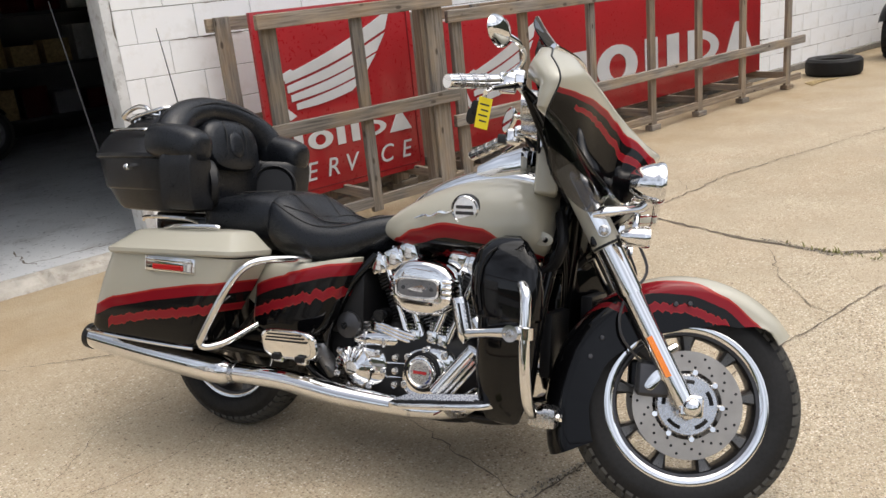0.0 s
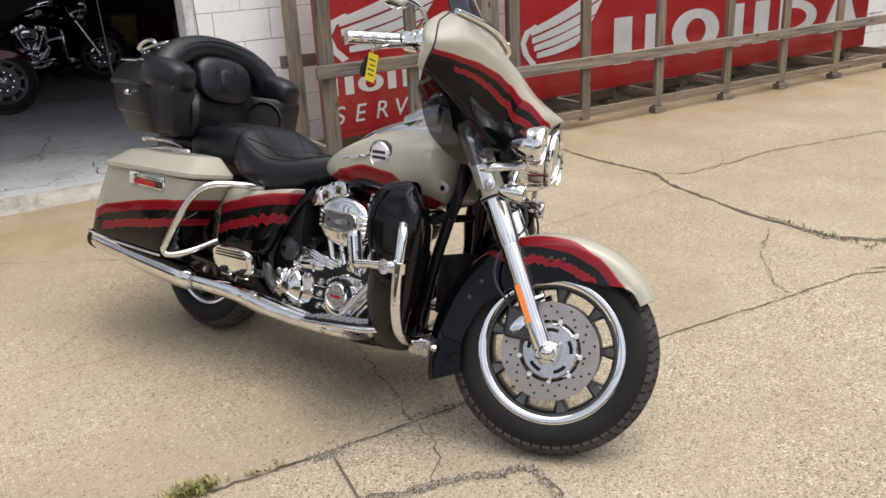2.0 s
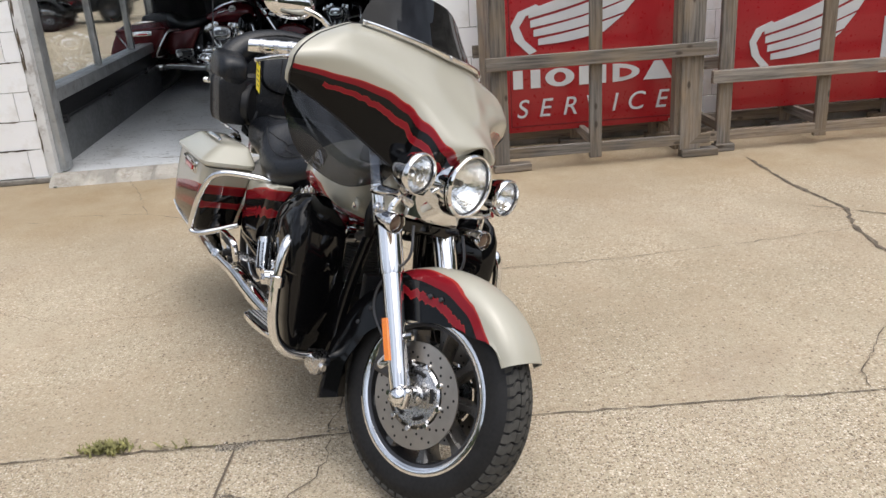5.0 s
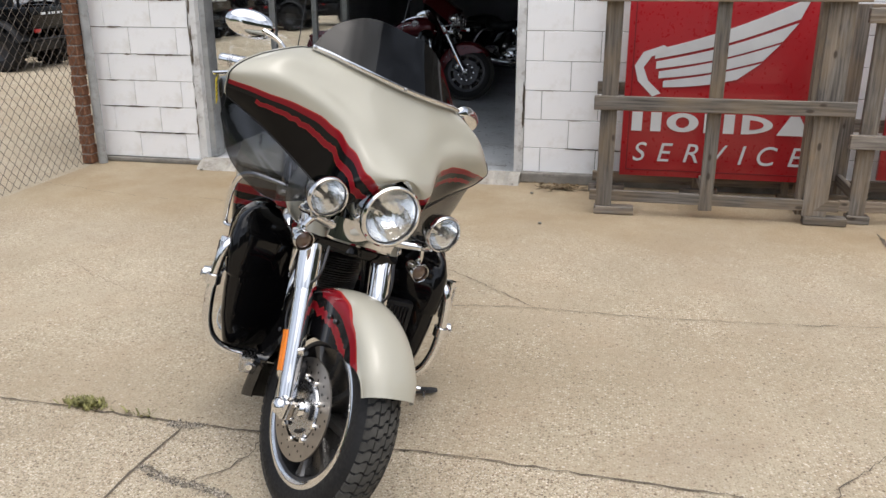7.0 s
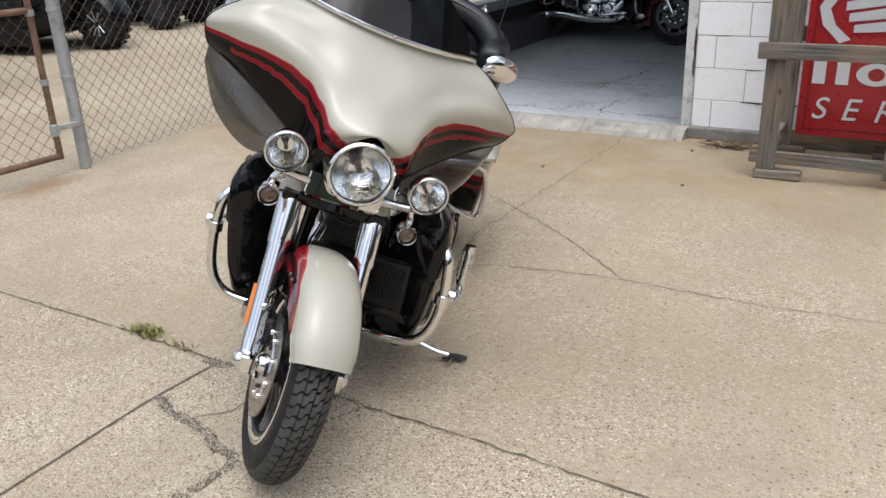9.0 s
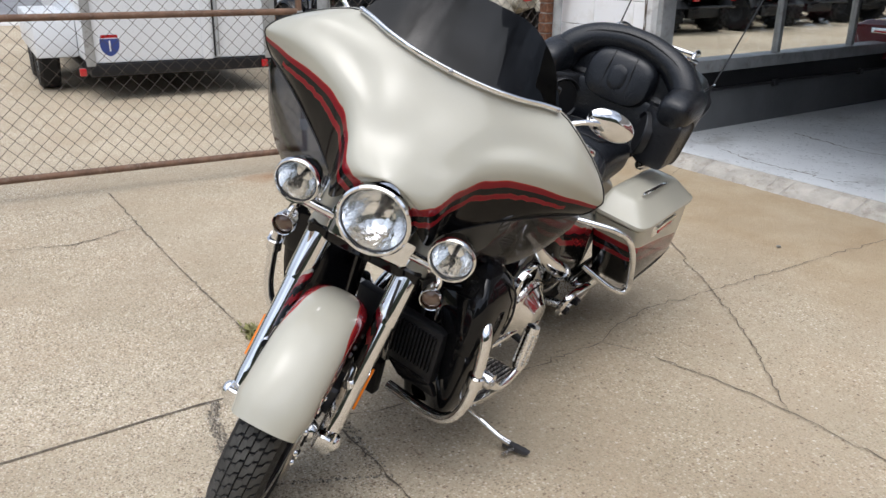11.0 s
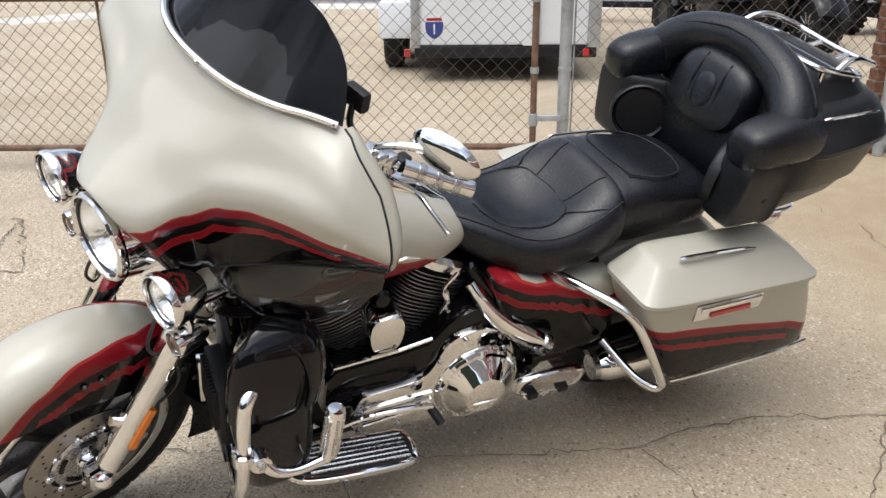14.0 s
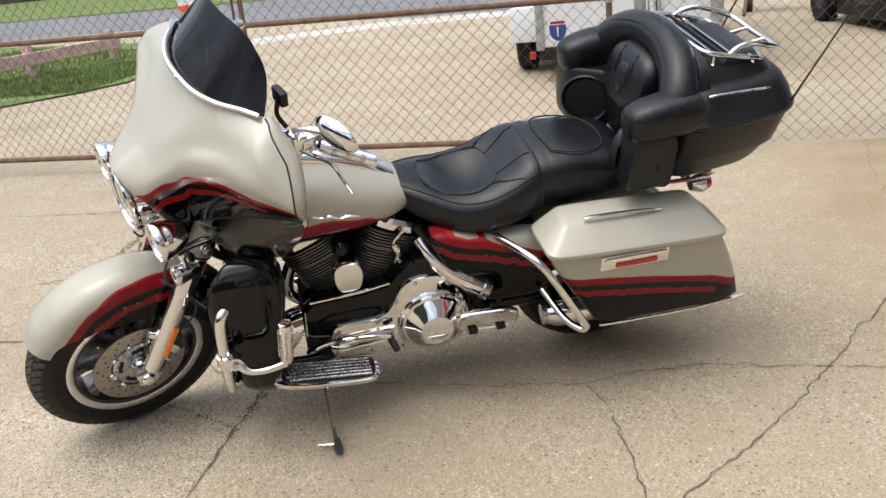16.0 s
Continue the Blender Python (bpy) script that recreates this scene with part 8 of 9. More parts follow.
strip("grass_verge", ((-34.0, -13.0), (-34.0, -6.2), (-33.4, 6.0), (-40.9, 24.0), (-55, 60), (-90, 60), (-90, -70), (-44, -70)), 0.03, "grass", "far green lawn across the street", "grass")


def grass_bm(pts, n, seed):
    """Blades scattered over the part of a verge that lies nearest."""
    r = random.Random(seed)
    bm = bmesh.new()
    (ax, ay), (bx, by), (cx, cy) = pts
    for _ in range(n):
        u, v = r.random(), r.random()
        if u + v > 1:
            u, v = 1 - u, 1 - v
        x, y = ax + (bx - ax) * u + (cx - ax) * v, ay + (by - ay) * u + (cy - ay) * v
        a, h, w = r.uniform(0, 6.3), r.uniform(0.03, 0.09), r.uniform(0.006, 0.014)
        ca, sa = math.cos(a), math.sin(a)
        v0 = [bm.verts.new(q) for q in ((x - sa * w, y + ca * w, 0.02), (x + sa * w, y - ca * w, 0.02), (x + ca * h * 0.5, y + sa * h * 0.5, 0.02 + h))]
        bm.faces.new(v0)
    return bm


part("grass_blades", grass_bm(((-8.5, -6.1), (-13.0, -6.3), (-8.0, -13.0)), 16000, 5), "grass", label="grass blades on the near verge", kind="stuff", category="grass", smooth=0)
part("grass_blades", grass_bm(((-13.4, -6.7), (-17.5, -13.0), (-8.0, -13.0)), 9000, 6), "grass", label="grass blades on the near verge", kind="stuff", category="grass", smooth=0)

rail = thing("low_timber_rail", "faded pink timber parking rail on short posts", "rail")
board(rail, (-13.1, -8.05, 0.33), (-7.6, -9.25, 0.33), 0.20, 0.09, "rail", "pink")
for x, y in ((-13.0, -8.15), (-11.0, -8.6), (-9.0, -9.05)):
    board(rail, (x, y, 0.0), (x, y, 0.58), 0.16, 0.12, "post", "pink")

barrel_ob = thing("traffic_barrel", "orange and white striped traffic barrel", "barrel", pose(-31.2, -15.0, 0))
for k, (r0, r1, mat) in enumerate(((0.34, 0.33, "orange"), (0.32, 0.315, "white"), (0.305, 0.30, "orange"), (0.29, 0.285, "white"), (0.275, 0.26, "orange"))):
    part("band", lathe_bm([(0.0, 0.24 * k), (r0, 0.24 * k), (r1, 0.24 * k + 0.24), (0.0, 0.24 * k + 0.24)], 20, "z"), mat, barrel_ob)

copy_thing(barrel_ob, pose(-31.0, -14.45, 0, 0, 0, 40))

house = thing("far_house", "beige sided house across the street", "house", pose(-46, -2.5, 0, 0, 0, 8))
part("wall", box_bm(-4, 4, -7.5, 7.5, 0, 2.9), "siding", house, smooth=0)
for k in range(14):
    part("siding_board", box_bm(4.0, 4.03, -7.5, 7.5, 0.12 + k * 0.2, 0.30 + k * 0.2), "siding", house, smooth=0)
part("roof", plate_bm([(-4.6, 2.9), (4.6, 2.9), (0, 5.2)], 15.8, "xz", -7.9), "asphalt", house, smooth=0)
part("door", box_bm(4.03, 4.06, 0.8, 1.7, 0.1, 2.1), "pink", house, "brown front door")
for y in (-5.2, -2.4, 4.2):
    w = part("window", box_bm(4.03, 4.07, y, y + 1.2, 0.9, 2.1), "white", house)
    part("pane", box_bm(4.068, 4.078, y + 0.08, y + 1.12, 0.98, 2.02), "black_gloss", w, smooth=0)


brick_house = thing("brick_building", "red-brown brick building with dark windows across the street", "building", pose(-44.5, 38.0, 0, 0, 0, -38))
part("wall", box_bm(-5, 0, -12, 12, 0, 6.2), "brick", brick_house, smooth=0)
for k in range(24):
    part("brick_course", box_bm(0.0, 0.02, -12, 12, 0.04 + k * 0.25, 0.26 + k * 0.25), "brick", brick_house, smooth=0)
part("parapet", box_bm(-5.1, 0.12, -12.1, 12.1, 6.2, 6.45), "kerb", brick_house, smooth=0)
for k in range(9):
    w = part("window", box_bm(0.02, 0.07, -11.2 + 2.5 * k, -10.2 + 2.5 * k, 1.0, 2.7), "brick", brick_house)
    part("pane", box_bm(0.068, 0.08, -11.12 + 2.5 * k, -10.28 + 2.5 * k, 1.08, 2.62), "black_gloss", w, smooth=0)
marker = thing("street_marker", "orange and white striped marker post", "post", pose(-19.8, 18.1, 0))
for k in range(5):
    part("stripe", tube_bm([(0, 0, 0.06 + 0.2 * k), (0, 0, 0.26 + 0.2 * k)], 0.075 - 0.006 * k, 14, 1, smooth=False), ("orange", "white")[k % 2], marker)
part("base", lathe_bm([(0.0, 0.06), (0.16, 0.05), (0.20, 0.0)], 18, "z"), "tyre", marker)


def tree(x, y, h, seed):
    r = random.Random(seed)
    t = thing("tree", "leafy green tree across the street", "tree", pose(x, y, 0), group="far trees")
    part("trunk", tube_bm([(0, 0, 0), (0.1, 0.05, h * 0.3), (0.0, 0.1, h * 0.55)], [0.28, 0.2, 0.12], 10, 4), "rust", t)
    for k in range(6):
        a = k * 1.05 + r.random()
        part("limb", tube_bm([(0, 0.05, h * (0.30 + 0.04 * k)), (math.cos(a) * h * 0.14, math.sin(a) * h * 0.14, h * (0.5 + 0.04 * k)), (math.cos(a) * h * 0.24, math.sin(a) * h * 0.24, h * (0.62 + 0.04 * k))], [0.12, 0.07, 0.03], 6, 3), "rust", t)
    bm = bmesh.new()
    for _ in range(2600):
        d = Vector((r.gauss(0, 1), r.gauss(0, 1), r.gauss(0, 0.85))).normalized() * (h * 0.34 * r.uniform(0.45, 1.05))
        d *= 1 + 0.35 * noise.noise(d.normalized() * 2 + Vector((seed, 0, 0)))
        c = Vector((0, 0, h * 0.68)) + d
        n = Vector((r.gauss(0, 1), r.gauss(0, 1), r.gauss(0, 1))).normalized()
        u = n.orthogonal().normalized() * r.uniform(0.10, 0.22)
        v = n.cross(u).normalized() * r.uniform(0.08, 0.16)
        bm.faces.new([bm.verts.new(c + q) for q in (-u, v, u, -v)])
    part("crown", bm, "grass", t, smooth=0)


tree(-55, 14, 9, 1)
tree(-58, -22, 11, 2)
tree(-52, 30, 8, 3)

# ---- enclosed trailer ----
trailer = thing("cargo_trailer", "white enclosed cargo trailer with black skirt and a blue shield sticker", "trailer", pose(-6.55, 0.40, 0, 0, 0, -6))
part("body", box_bm(-4.2, 0.0, 0.0, 1.86, 0.36, 2.5, 0.03), "white", trailer)
part("corner_post", box_bm(-0.01, 0.025, -0.012, 0.075, 0.34, 2.5, 0.008), "steel_grey", trailer, "bare metal corner post")
part("corner_post", box_bm(-0.01, 0.025, 1.745, 1.872, 0.34, 2.5, 0.008), "steel_grey", trailer)
part("skirt", box_bm(-4.2, 0.02, 0.02, 1.84, 0.24, 0.358, 0.01), "black_plastic", trailer, "black lower frame")
part("door_bar", tube_bm([(0.045, 1.25, 0.40), (0.045, 1.25, 2.4)], 0.018, 10, 1, smooth=False), "steel_grey", trailer)
part("door_edge", box_bm(-0.002, 0.012, 1.22, 1.235, 0.38, 2.45), "black_plastic", trailer, smooth=0)
part("rub_rail", box_bm(-0.005, 0.022, 1.10, 1.20, 0.36, 2.5, 0.004), "white", trailer)
part("tail_lamp", box_bm(0.0, 0.05, -0.085, -0.02, 0.255, 0.33, 0.01), "red_lens", trailer, "red tail lamp")
part("tail_lamp", box_bm(0.0, 0.05, 1.70, 1.765, 0.255, 0.33, 0.01), "red_lens", trailer, "red tail lamp")
part("wheel_arch", box_bm(-2.55, -0.60, -0.40, 0.0, 0.36, 0.74, 0.03), "white", trailer, "white wheel arch")
for x in (-1.10, -1.95):
    w = part("wheel", lathe_bm([(0.16, -0.10), (0.30, -0.10), (0.325, -0.07), (0.325, 0.07), (0.30, 0.10), (0.16, 0.10)], 28, "y", (x, -0.27, 0.325), closed=True), "tyre", trailer)
    part("rim", lathe_bm([(0.0, -0.07), (0.12, -0.075), (0.165, -0.095), (0.165, 0.05)], 24, "y", (x, -0.27, 0.325)), "chrome_soft", w)
SHIELD = round_outline([(0.0, -0.118), (0.072, -0.068), (0.090, 0.012), (0.078, 0.092), (0.040, 0.082), (0.0, 0.094), (-0.040, 0.082), (-0.078, 0.092), (-0.090, 0.012), (-0.072, -0.068)], 4)
shield = part("shield_sticker", plate_bm([(a * 1.10, b * 1.08) for a, b in SHIELD], 0.002, "yz", 0.0005), "white", trailer, "blue and red shield sticker with the number 1", move=pose(0, 0.22, 0.545))
part("shield_field", plate_bm([(a, min(b, 0.048)) for a, b in SHIELD], 0.0015, "yz", 0.002), "blue", shield, move=pose(0, 0.22, 0.545), smooth=0)
part("shield_band", plate_bm([(-0.080, 0.056), (0.080, 0.056), (0.074, 0.084), (0.0, 0.086), (-0.074, 0.084)], 0.0015, "yz", 0.002), "red_lens", shield, move=pose(0, 0.22, 0.545), smooth=0)
one = lettering_bm("1", 0.105)
xs = [v.co.x for v in one.verts]
one.transform(pose(0.0045, 0.22 - (max(xs) + min(xs)) / 2, 0.475, 90, 0, 90))
part("number", one, "white", shield, smooth=0)

# ---- machines in the yard ----
def fat_wheel(parent, c, r, w, label="knobbly tyre on a dark rim"):
    t = part("wheel", lathe_bm([(r * 0.48, -w * 0.42), (r * 0.72, -w * 0.5), (r * 0.92, -w * 0.46), (r, -w * 0.28), (r, w * 0.28), (r * 0.92, w * 0.46), (r * 0.72, w * 0.5), (r * 0.48, w * 0.42)], 28, "y", c), "tyre", parent, label)
    knobs = bmesh.new()
    for k in range(20):
        for lane in (-1, 0, 1):
            a = 2 * math.pi * (k + 0.5 * (lane == 0)) / 20
            ca, sa = math.cos(a), math.sin(a)
            q = []
            for da, dy in ((-0.07, -0.11), (0.07, -0.11), (0.07, 0.11), (-0.07, 0.11)):
                for rr in (r - 0.01, r + 0.02):
                    q.append(knobs.verts.new((c[0] + rr * math.cos(a + da), c[1] + lane * w * 0.3 + dy * w, c[2] + rr * math.sin(a + da))))
            for f in ((1, 3, 5, 7), (0, 1, 3, 2), (2, 3, 5, 4), (4, 5, 7, 6), (6, 7, 1, 0)):
                knobs.faces.new([q[i] for i in f])
    part("tread", knobs, "tyre", t, smooth=0, kind="stuff")
    part("rim", lathe_bm([(0.0, -w * 0.30), (r * 0.30, -w * 0.33), (r * 0.50, -w * 0.42), (r * 0.5, 0), (r * 0.50, w * 0.42), (r * 0.30, w * 0.33), (0.0, w * 0.30)], 20, "y", c), "cast_dark", t)
    return t


def quad(m, mat, label):
    """A four-wheeled all-terrain machine: x ahead."""
    q = thing("quad_bike", label, "quad bike", m, group="quad bikes in the yard")
    for x in (0.0, 1.25):
        for s in (-1, 1):
            fat_wheel(q, (x, s * 0.46, 0.31), 0.31, 0.24)
            part("fender", sheet_bm(fender_surface(x, 0.33, ((25, 0.40, 0.06, 1.0), (90, 0.42, 0.07, 1.0), (155, 0.42, 0.06, 1.0)), 0.16), 14, 10, 0.006), mat, q, move=pose(0, s * 0.44, 0))
    part("body", loft_bm(body_rings([tuple(r) for r in spline(((-0.35, 0.55, 0.72, 0.25, 0.5), (-0.1, 0.45, 0.80, 0.30, 0.5), (0.4, 0.35, 0.82, 0.20, 0.5), (0.8, 0.40, 0.90, 0.20, 0.5), (1.15, 0.45, 0.92, 0.30, 0.5), (1.5, 0.5, 0.74, 0.24, 0.5)), 4)], 20, 3, 3)), mat, q)
    part("seat", loft_bm(body_rings([tuple(r) for r in spline(((-0.2, 0.78, 0.86, 0.14, 0.5), (0.1, 0.78, 0.92, 0.17, 0.5), (0.5, 0.76, 0.88, 0.14, 0.5), (0.7, 0.78, 0.90, 0.09, 0.5)), 4)], 20, 3, 3)), "leather", q)
    part("handlebar", tube_bm([(0.72, -0.40, 1.10), (0.85, -0.2, 1.10), (0.92, 0, 1.03), (0.85, 0.2, 1.10), (0.72, 0.40, 1.10)], 0.013, 10, 5), "black_plastic", q)
    for x0, x1, z in ((-0.45, 0.05, 0.90), (1.05, 1.5, 0.97)):
        for k in range(5):
            y = -0.32 + 0.16 * k
            part("rack_bar", tube_bm([(x0, y, z), (x1, y, z)], 0.009, 8, 1, smooth=False), "black_plastic", q)
        part("rack_bar", tube_bm([(x0, -0.32, z), (x0, 0.32, z)], 0.010, 8, 1, smooth=False), "black_plastic", q)
        part("rack_bar", tube_bm([(x1, -0.32, z), (x1, 0.32, z)], 0.010, 8, 1, smooth=False), "black_plastic", q)
    part("bumper", tube_bm([(1.45, -0.25, 0.40), (1.62, -0.22, 0.62), (1.62, 0.22, 0.62), (1.45, 0.25, 0.40)], 0.016, 10, 4), "black_plastic", q)
    part("skid_plate", box_bm(-0.1, 1.35, -0.16, 0.16, 0.22, 0.42, 0.03), "engine_black", q)
    part("tail_lamp", box_bm(-0.37, -0.33, -0.10, 0.10, 0.66, 0.71, 0.006), "red_lens", q)
    return q


quad(pose(-8.78, 7.48, 0, 0, 0, 190), "camo", "tan camouflage quad bike parked in the yard")


def side_by_side(m, label):
    """An open two-seat off-road buggy with a cargo box: x ahead, origin under the rear axle."""
    q = thing("off_road_buggy", label, "buggy", m, group="buggies in the yard")
    for x in (0.0, 1.9):
        for s in (-1, 1):
            fat_wheel(q, (x, s * 0.62, 0.33), 0.33, 0.26)
            part("fender", sheet_bm(fender_surface(x, 0.36, ((15, 0.42, 0.06, 1.0), (90, 0.44, 0.07, 1.0), (165, 0.42, 0.06, 1.0)), 0.17), 12, 8, 0.008), "black_plastic", q, move=pose(0, s * 0.60, 0))
    part("chassis", box_bm(-0.35, 2.25, -0.42, 0.42, 0.28, 0.50, 0.05), "engine_black", q)
    part("hood", loft_bm(body_rings([tuple(r) for r in spline(((1.30, 0.50, 0.98, 0.62, 0.5), (1.7, 0.52, 0.94, 0.58, 0.5), (2.1, 0.52, 0.84, 0.50, 0.5), (2.4, 0.50, 0.70, 0.40, 0.5)), 4)], 20, 3, 3)), "black_gloss", q)
    for s in (-1, 1):
        part("side_panel", box_bm(0.35, 1.45, s * 0.60 - 0.03, s * 0.60 + 0.03, 0.34, 0.62, 0.025), "black_plastic", q)
        part("box_side", box_bm(-0.52, 0.42, s * 0.62 - 0.025, s * 0.62 + 0.025, 0.68, 0.98, 0.012), "black_gloss", q)
        part("tail_lamp", box_bm(-0.575, -0.545, s * 0.50 - 0.07, s * 0.50 + 0.07, 0.60, 0.655, 0.008), "red_lens", q, "red tail lamp")
        part("cage_bar", tube_bm([(0.50, s * 0.60, 0.60), (0.46, s * 0.58, 1.20), (0.55, s * 0.54, 1.86), (1.25, s * 0.54, 1.84), (1.62, s * 0.60, 1.05), (1.70, s * 0.60, 0.80)], 0.026, 10, 6), "black_plastic", q, "black roll cage tube")
        seat = part("seat", box_bm(0.55, 1.02, s * 0.29 - 0.23, s * 0.29 + 0.23, 0.60, 0.76, 0.05), "leather", q)
        part("backrest", box_bm(0.47, 0.60, s * 0.29 - 0.22, s * 0.29 + 0.22, 0.74, 1.34, 0.05), "leather", seat)
    for x, z in ((0.55, 1.86), (1.25, 1.84), (0.46, 1.22)):
        part("cage_bar", tube_bm([(x, -0.56, z), (x, 0.56, z)], 0.024, 10, 1, smooth=False), "black_plastic", q)
    part("roof", box_bm(0.50, 1.32, -0.58, 0.58, 1.885, 1.925, 0.015), "black_plastic", q)
    part("box_floor", box_bm(-0.52, 0.42, -0.60, 0.60, 0.64, 0.69, 0.01), "black_plastic", q)
    gate_ = part("tailgate", box_bm(-0.56, -0.52, -0.60, 0.60, 0.68, 0.98, 0.012), "black_gloss", q, "black tailgate with unreadable pale print")
    for k, w in enumerate((0.10, 0.07, 0.09, 0.05, 0.12)):
        y = -0.28 + 0.13 * k
        part("text_bar", box_bm(-0.566, -0.561, y, y + w, 0.865, 0.90), "white", gate_, smooth=0)
    part("bumper", tube_bm([(-0.45, -0.45, 0.45), (-0.66, -0.42, 0.50), (-0.66, 0.42, 0.50), (-0.45, 0.45, 0.45)], 0.022, 10, 4), "black_plastic", q)
    part("steering_wheel", tube_bm([(1.12 + 0.06 * math.sin(k * math.pi / 8), 0.29 + 0.17 * math.cos(k * math.pi / 8), 1.08 + 0.15 * math.sin(k * math.pi / 8)) for k in range(17)], 0.016, 8, 2), "black_plastic", q)
    part("steering_column", tube_bm([(1.13, 0.29, 1.08), (1.4, 0.29, 0.90)], 0.02, 8, 1, smooth=False), "black_plastic", q)
    ws = part("windscreen", box_bm(0, 0.005, -0.52, 0.52, 0, 0.80), "pane", q, smooth=0, move=pose(1.60, 0, 1.09, 0, -24, 0))
    ws.visible_shadow = False
    for k in range(6):
        part("cargo", box_bm(-0.45 + 0.14 * k, -0.33 + 0.14 * k, -0.50, 0.50, 0.69, 0.74 + 0.05 * (k % 3), 0.02), "black_plastic", q, "dark slatted load in the cargo box")
    return q


side_by_side(pose(-8.62, 9.62, 0, 0, 0, 183), "black off-road buggy with roll cage, cargo box and red tail lamps")
side_by_side(pose(-8.45, 11.55, 0, 0, 0, 178), "black off-road buggy with roll cage parked in the row")
side_by_side(pose(-8.25, 13.40, 0, 0, 0, 180), "black off-road buggy with roll cage parked in the row")
side_by_side(pose(-8.45, 15.30, 0, 0, 0, 177), "black off-road buggy with roll cage parked in the row")
side_by_side(pose(-8.40, 17.20, 0, 0, 0, 182), "black off-road buggy with roll cage parked in the row")
side_by_side(pose(-7.55, 19.20, 0, 0, 0, 184), "black off-road buggy with roll cage parked in the row")
side_by_side(pose(-6.60, 21.10, 0, 0, 0, 186), "black off-road buggy with roll cage parked in the row")

# low black three-wheeled roadster behind the gate post
rod = thing("black_roadster", "low black open three-wheeled roadster with silver-spoked rear wheel", "vehicle", pose(-9.33, 5.12, 0, 0, 0, 187))
part("body", loft_bm(body_rings([tuple(r) for r in spline(((-1.30, 0.55, 0.90, 0.34, 0.5), (-1.0, 0.28, 1.04, 0.66, 0.5), (-0.5, 0.15, 1.06, 0.78, 0.5), (0.15, 0.14, 0.98, 0.76, 0.55), (0.55, 0.15, 0.90, 0.62, 0.6), (0.95, 0.18, 0.80, 0.44, 0.6), (1.35, 0.24, 0.68, 0.34, 0.6), (1.62, 0.32, 0.54, 0.20, 0.5)), 3)], 24, 6, 3.4)), "black_gloss", rod, smooth=22)
part("hood_fin", loft_bm([[(x, y, z) for y, z in ((-w, z0), (0, z0 + 0.07), (w, z0), (0, z0 - 0.04))] for x, w, z0 in ((-0.2, 0.30, 1.02), (0.5, 0.34, 0.94), (1.1, 0.22, 0.78), (1.5, 0.06, 0.62))]), "black_plastic", rod, "angular matt hood", smooth=0)
for s in (-1, 1):
    part("side_blade", loft_bm([[(x, s * y, z + h) for h in (0.0, 0.10)] + [(x, s * (y - 0.05), z + h) for h in (0.10, 0.0)] for x, y, z in ((-0.9, 0.80, 0.62), (0.0, 0.82, 0.50), (0.75, 0.66, 0.42), (1.25, 0.44, 0.40))]), "black_plastic", rod, "sharp-edged black side blade", smooth=0)
    part("accent", loft_bm([[(x, s * y, z + h) for h in (0.0, 0.025)] + [(x, s * (y - 0.02), z + h) for h in (0.025, 0.0)] for x, y, z in ((0.45, 0.735, 0.66), (0.80, 0.56, 0.72), (1.0, 0.50, 0.62))]), "blue", rod, "thin blue accent line", smooth=0)
    part("sill_panel", box_bm(-0.95, 0.55, s * 0.72 - 0.05, s * 0.72 + 0.05, 0.12, 0.34, 0.03), "engine_black", rod)
    part("mirror_stalk", tube_bm([(0.35, s * 0.60, 0.94), (0.38, s * 0.70, 1.05), (0.34, s * 0.74, 1.12)], 0.018, 8, 3), "black_plastic", rod)
    part("mirror", box_bm(0.28, 0.38, s * 0.74 - 0.11, s * 0.74 + 0.11, 1.10, 1.22, 0.035), "black_plastic", rod)
for c in ((0.95, 0.75, 0.31), (0.95, -0.75, 0.31)):
    fat_wheel(rod, c, 0.31, 0.22)
rear = fat_wheel(rod, (-1.45, 0.0, 0.335), 0.325, 0.33, "wide rear tyre on a silver-spoked rim")
for s in (-1, 1):
    for k in range(10):
        a_ = 2 * math.pi * k / 10
        part("spoke", tube_bm([(-1.45 + 0.04 * math.cos(a_), s * 0.130, 0.335 + 0.04 * math.sin(a_)), (-1.45 + 0.165 * math.cos(a_ + 0.12), s * 0.148, 0.335 + 0.165 * math.sin(a_ + 0.12))], 0.009, 6, 1, smooth=False), "chrome_soft", rear, "silver spoke")
    part("swing_arm", tube_bm([(-0.6, s * 0.23, 0.40), (-1.45, s * 0.21, 0.335)], 0.035, 10, 1, smooth=False), "engine_black", rod)
    part("arm", tube_bm([(0.7, s * 0.3, 0.34), (0.95, s * 0.68, 0.32)], 0.03, 10, 1, smooth=False), "engine_black", rod)
    part("fender", sheet_bm(fender_surface(0.95, 0.31, ((20, 0.36, 0.05, 1.0), (90, 0.37, 0.06, 1.0), (160, 0.37, 0.05, 1.0)), 0.13), 12, 10, 0.006), "black_gloss", rod, move=pose(0, s * 0.75, 0))
    part("hoop", tube_bm([(-0.8, s * 0.12, 0.90), (-0.85, s * 0.14, 1.25), (-0.85, s * 0.42, 1.25), (-0.8, s * 0.45, 0.90)], 0.04, 10, 4), "black_plastic", rod)
part("rear_fender", sheet_bm(fender_surface(-1.45, 0.335, ((70, 0.40, 0.05, 1.0), (120, 0.40, 0.06, 1.0), (165, 0.39, 0.05, 1.0)), 0.20), 12, 10, 0.008), "black_gloss", rod)
part("sticker", box_bm(-0.62, -0.30, 0.775, 0.79, 0.80, 0.88, 0.001), "red_lens", rod, "red sticker on the flank", smooth=0)

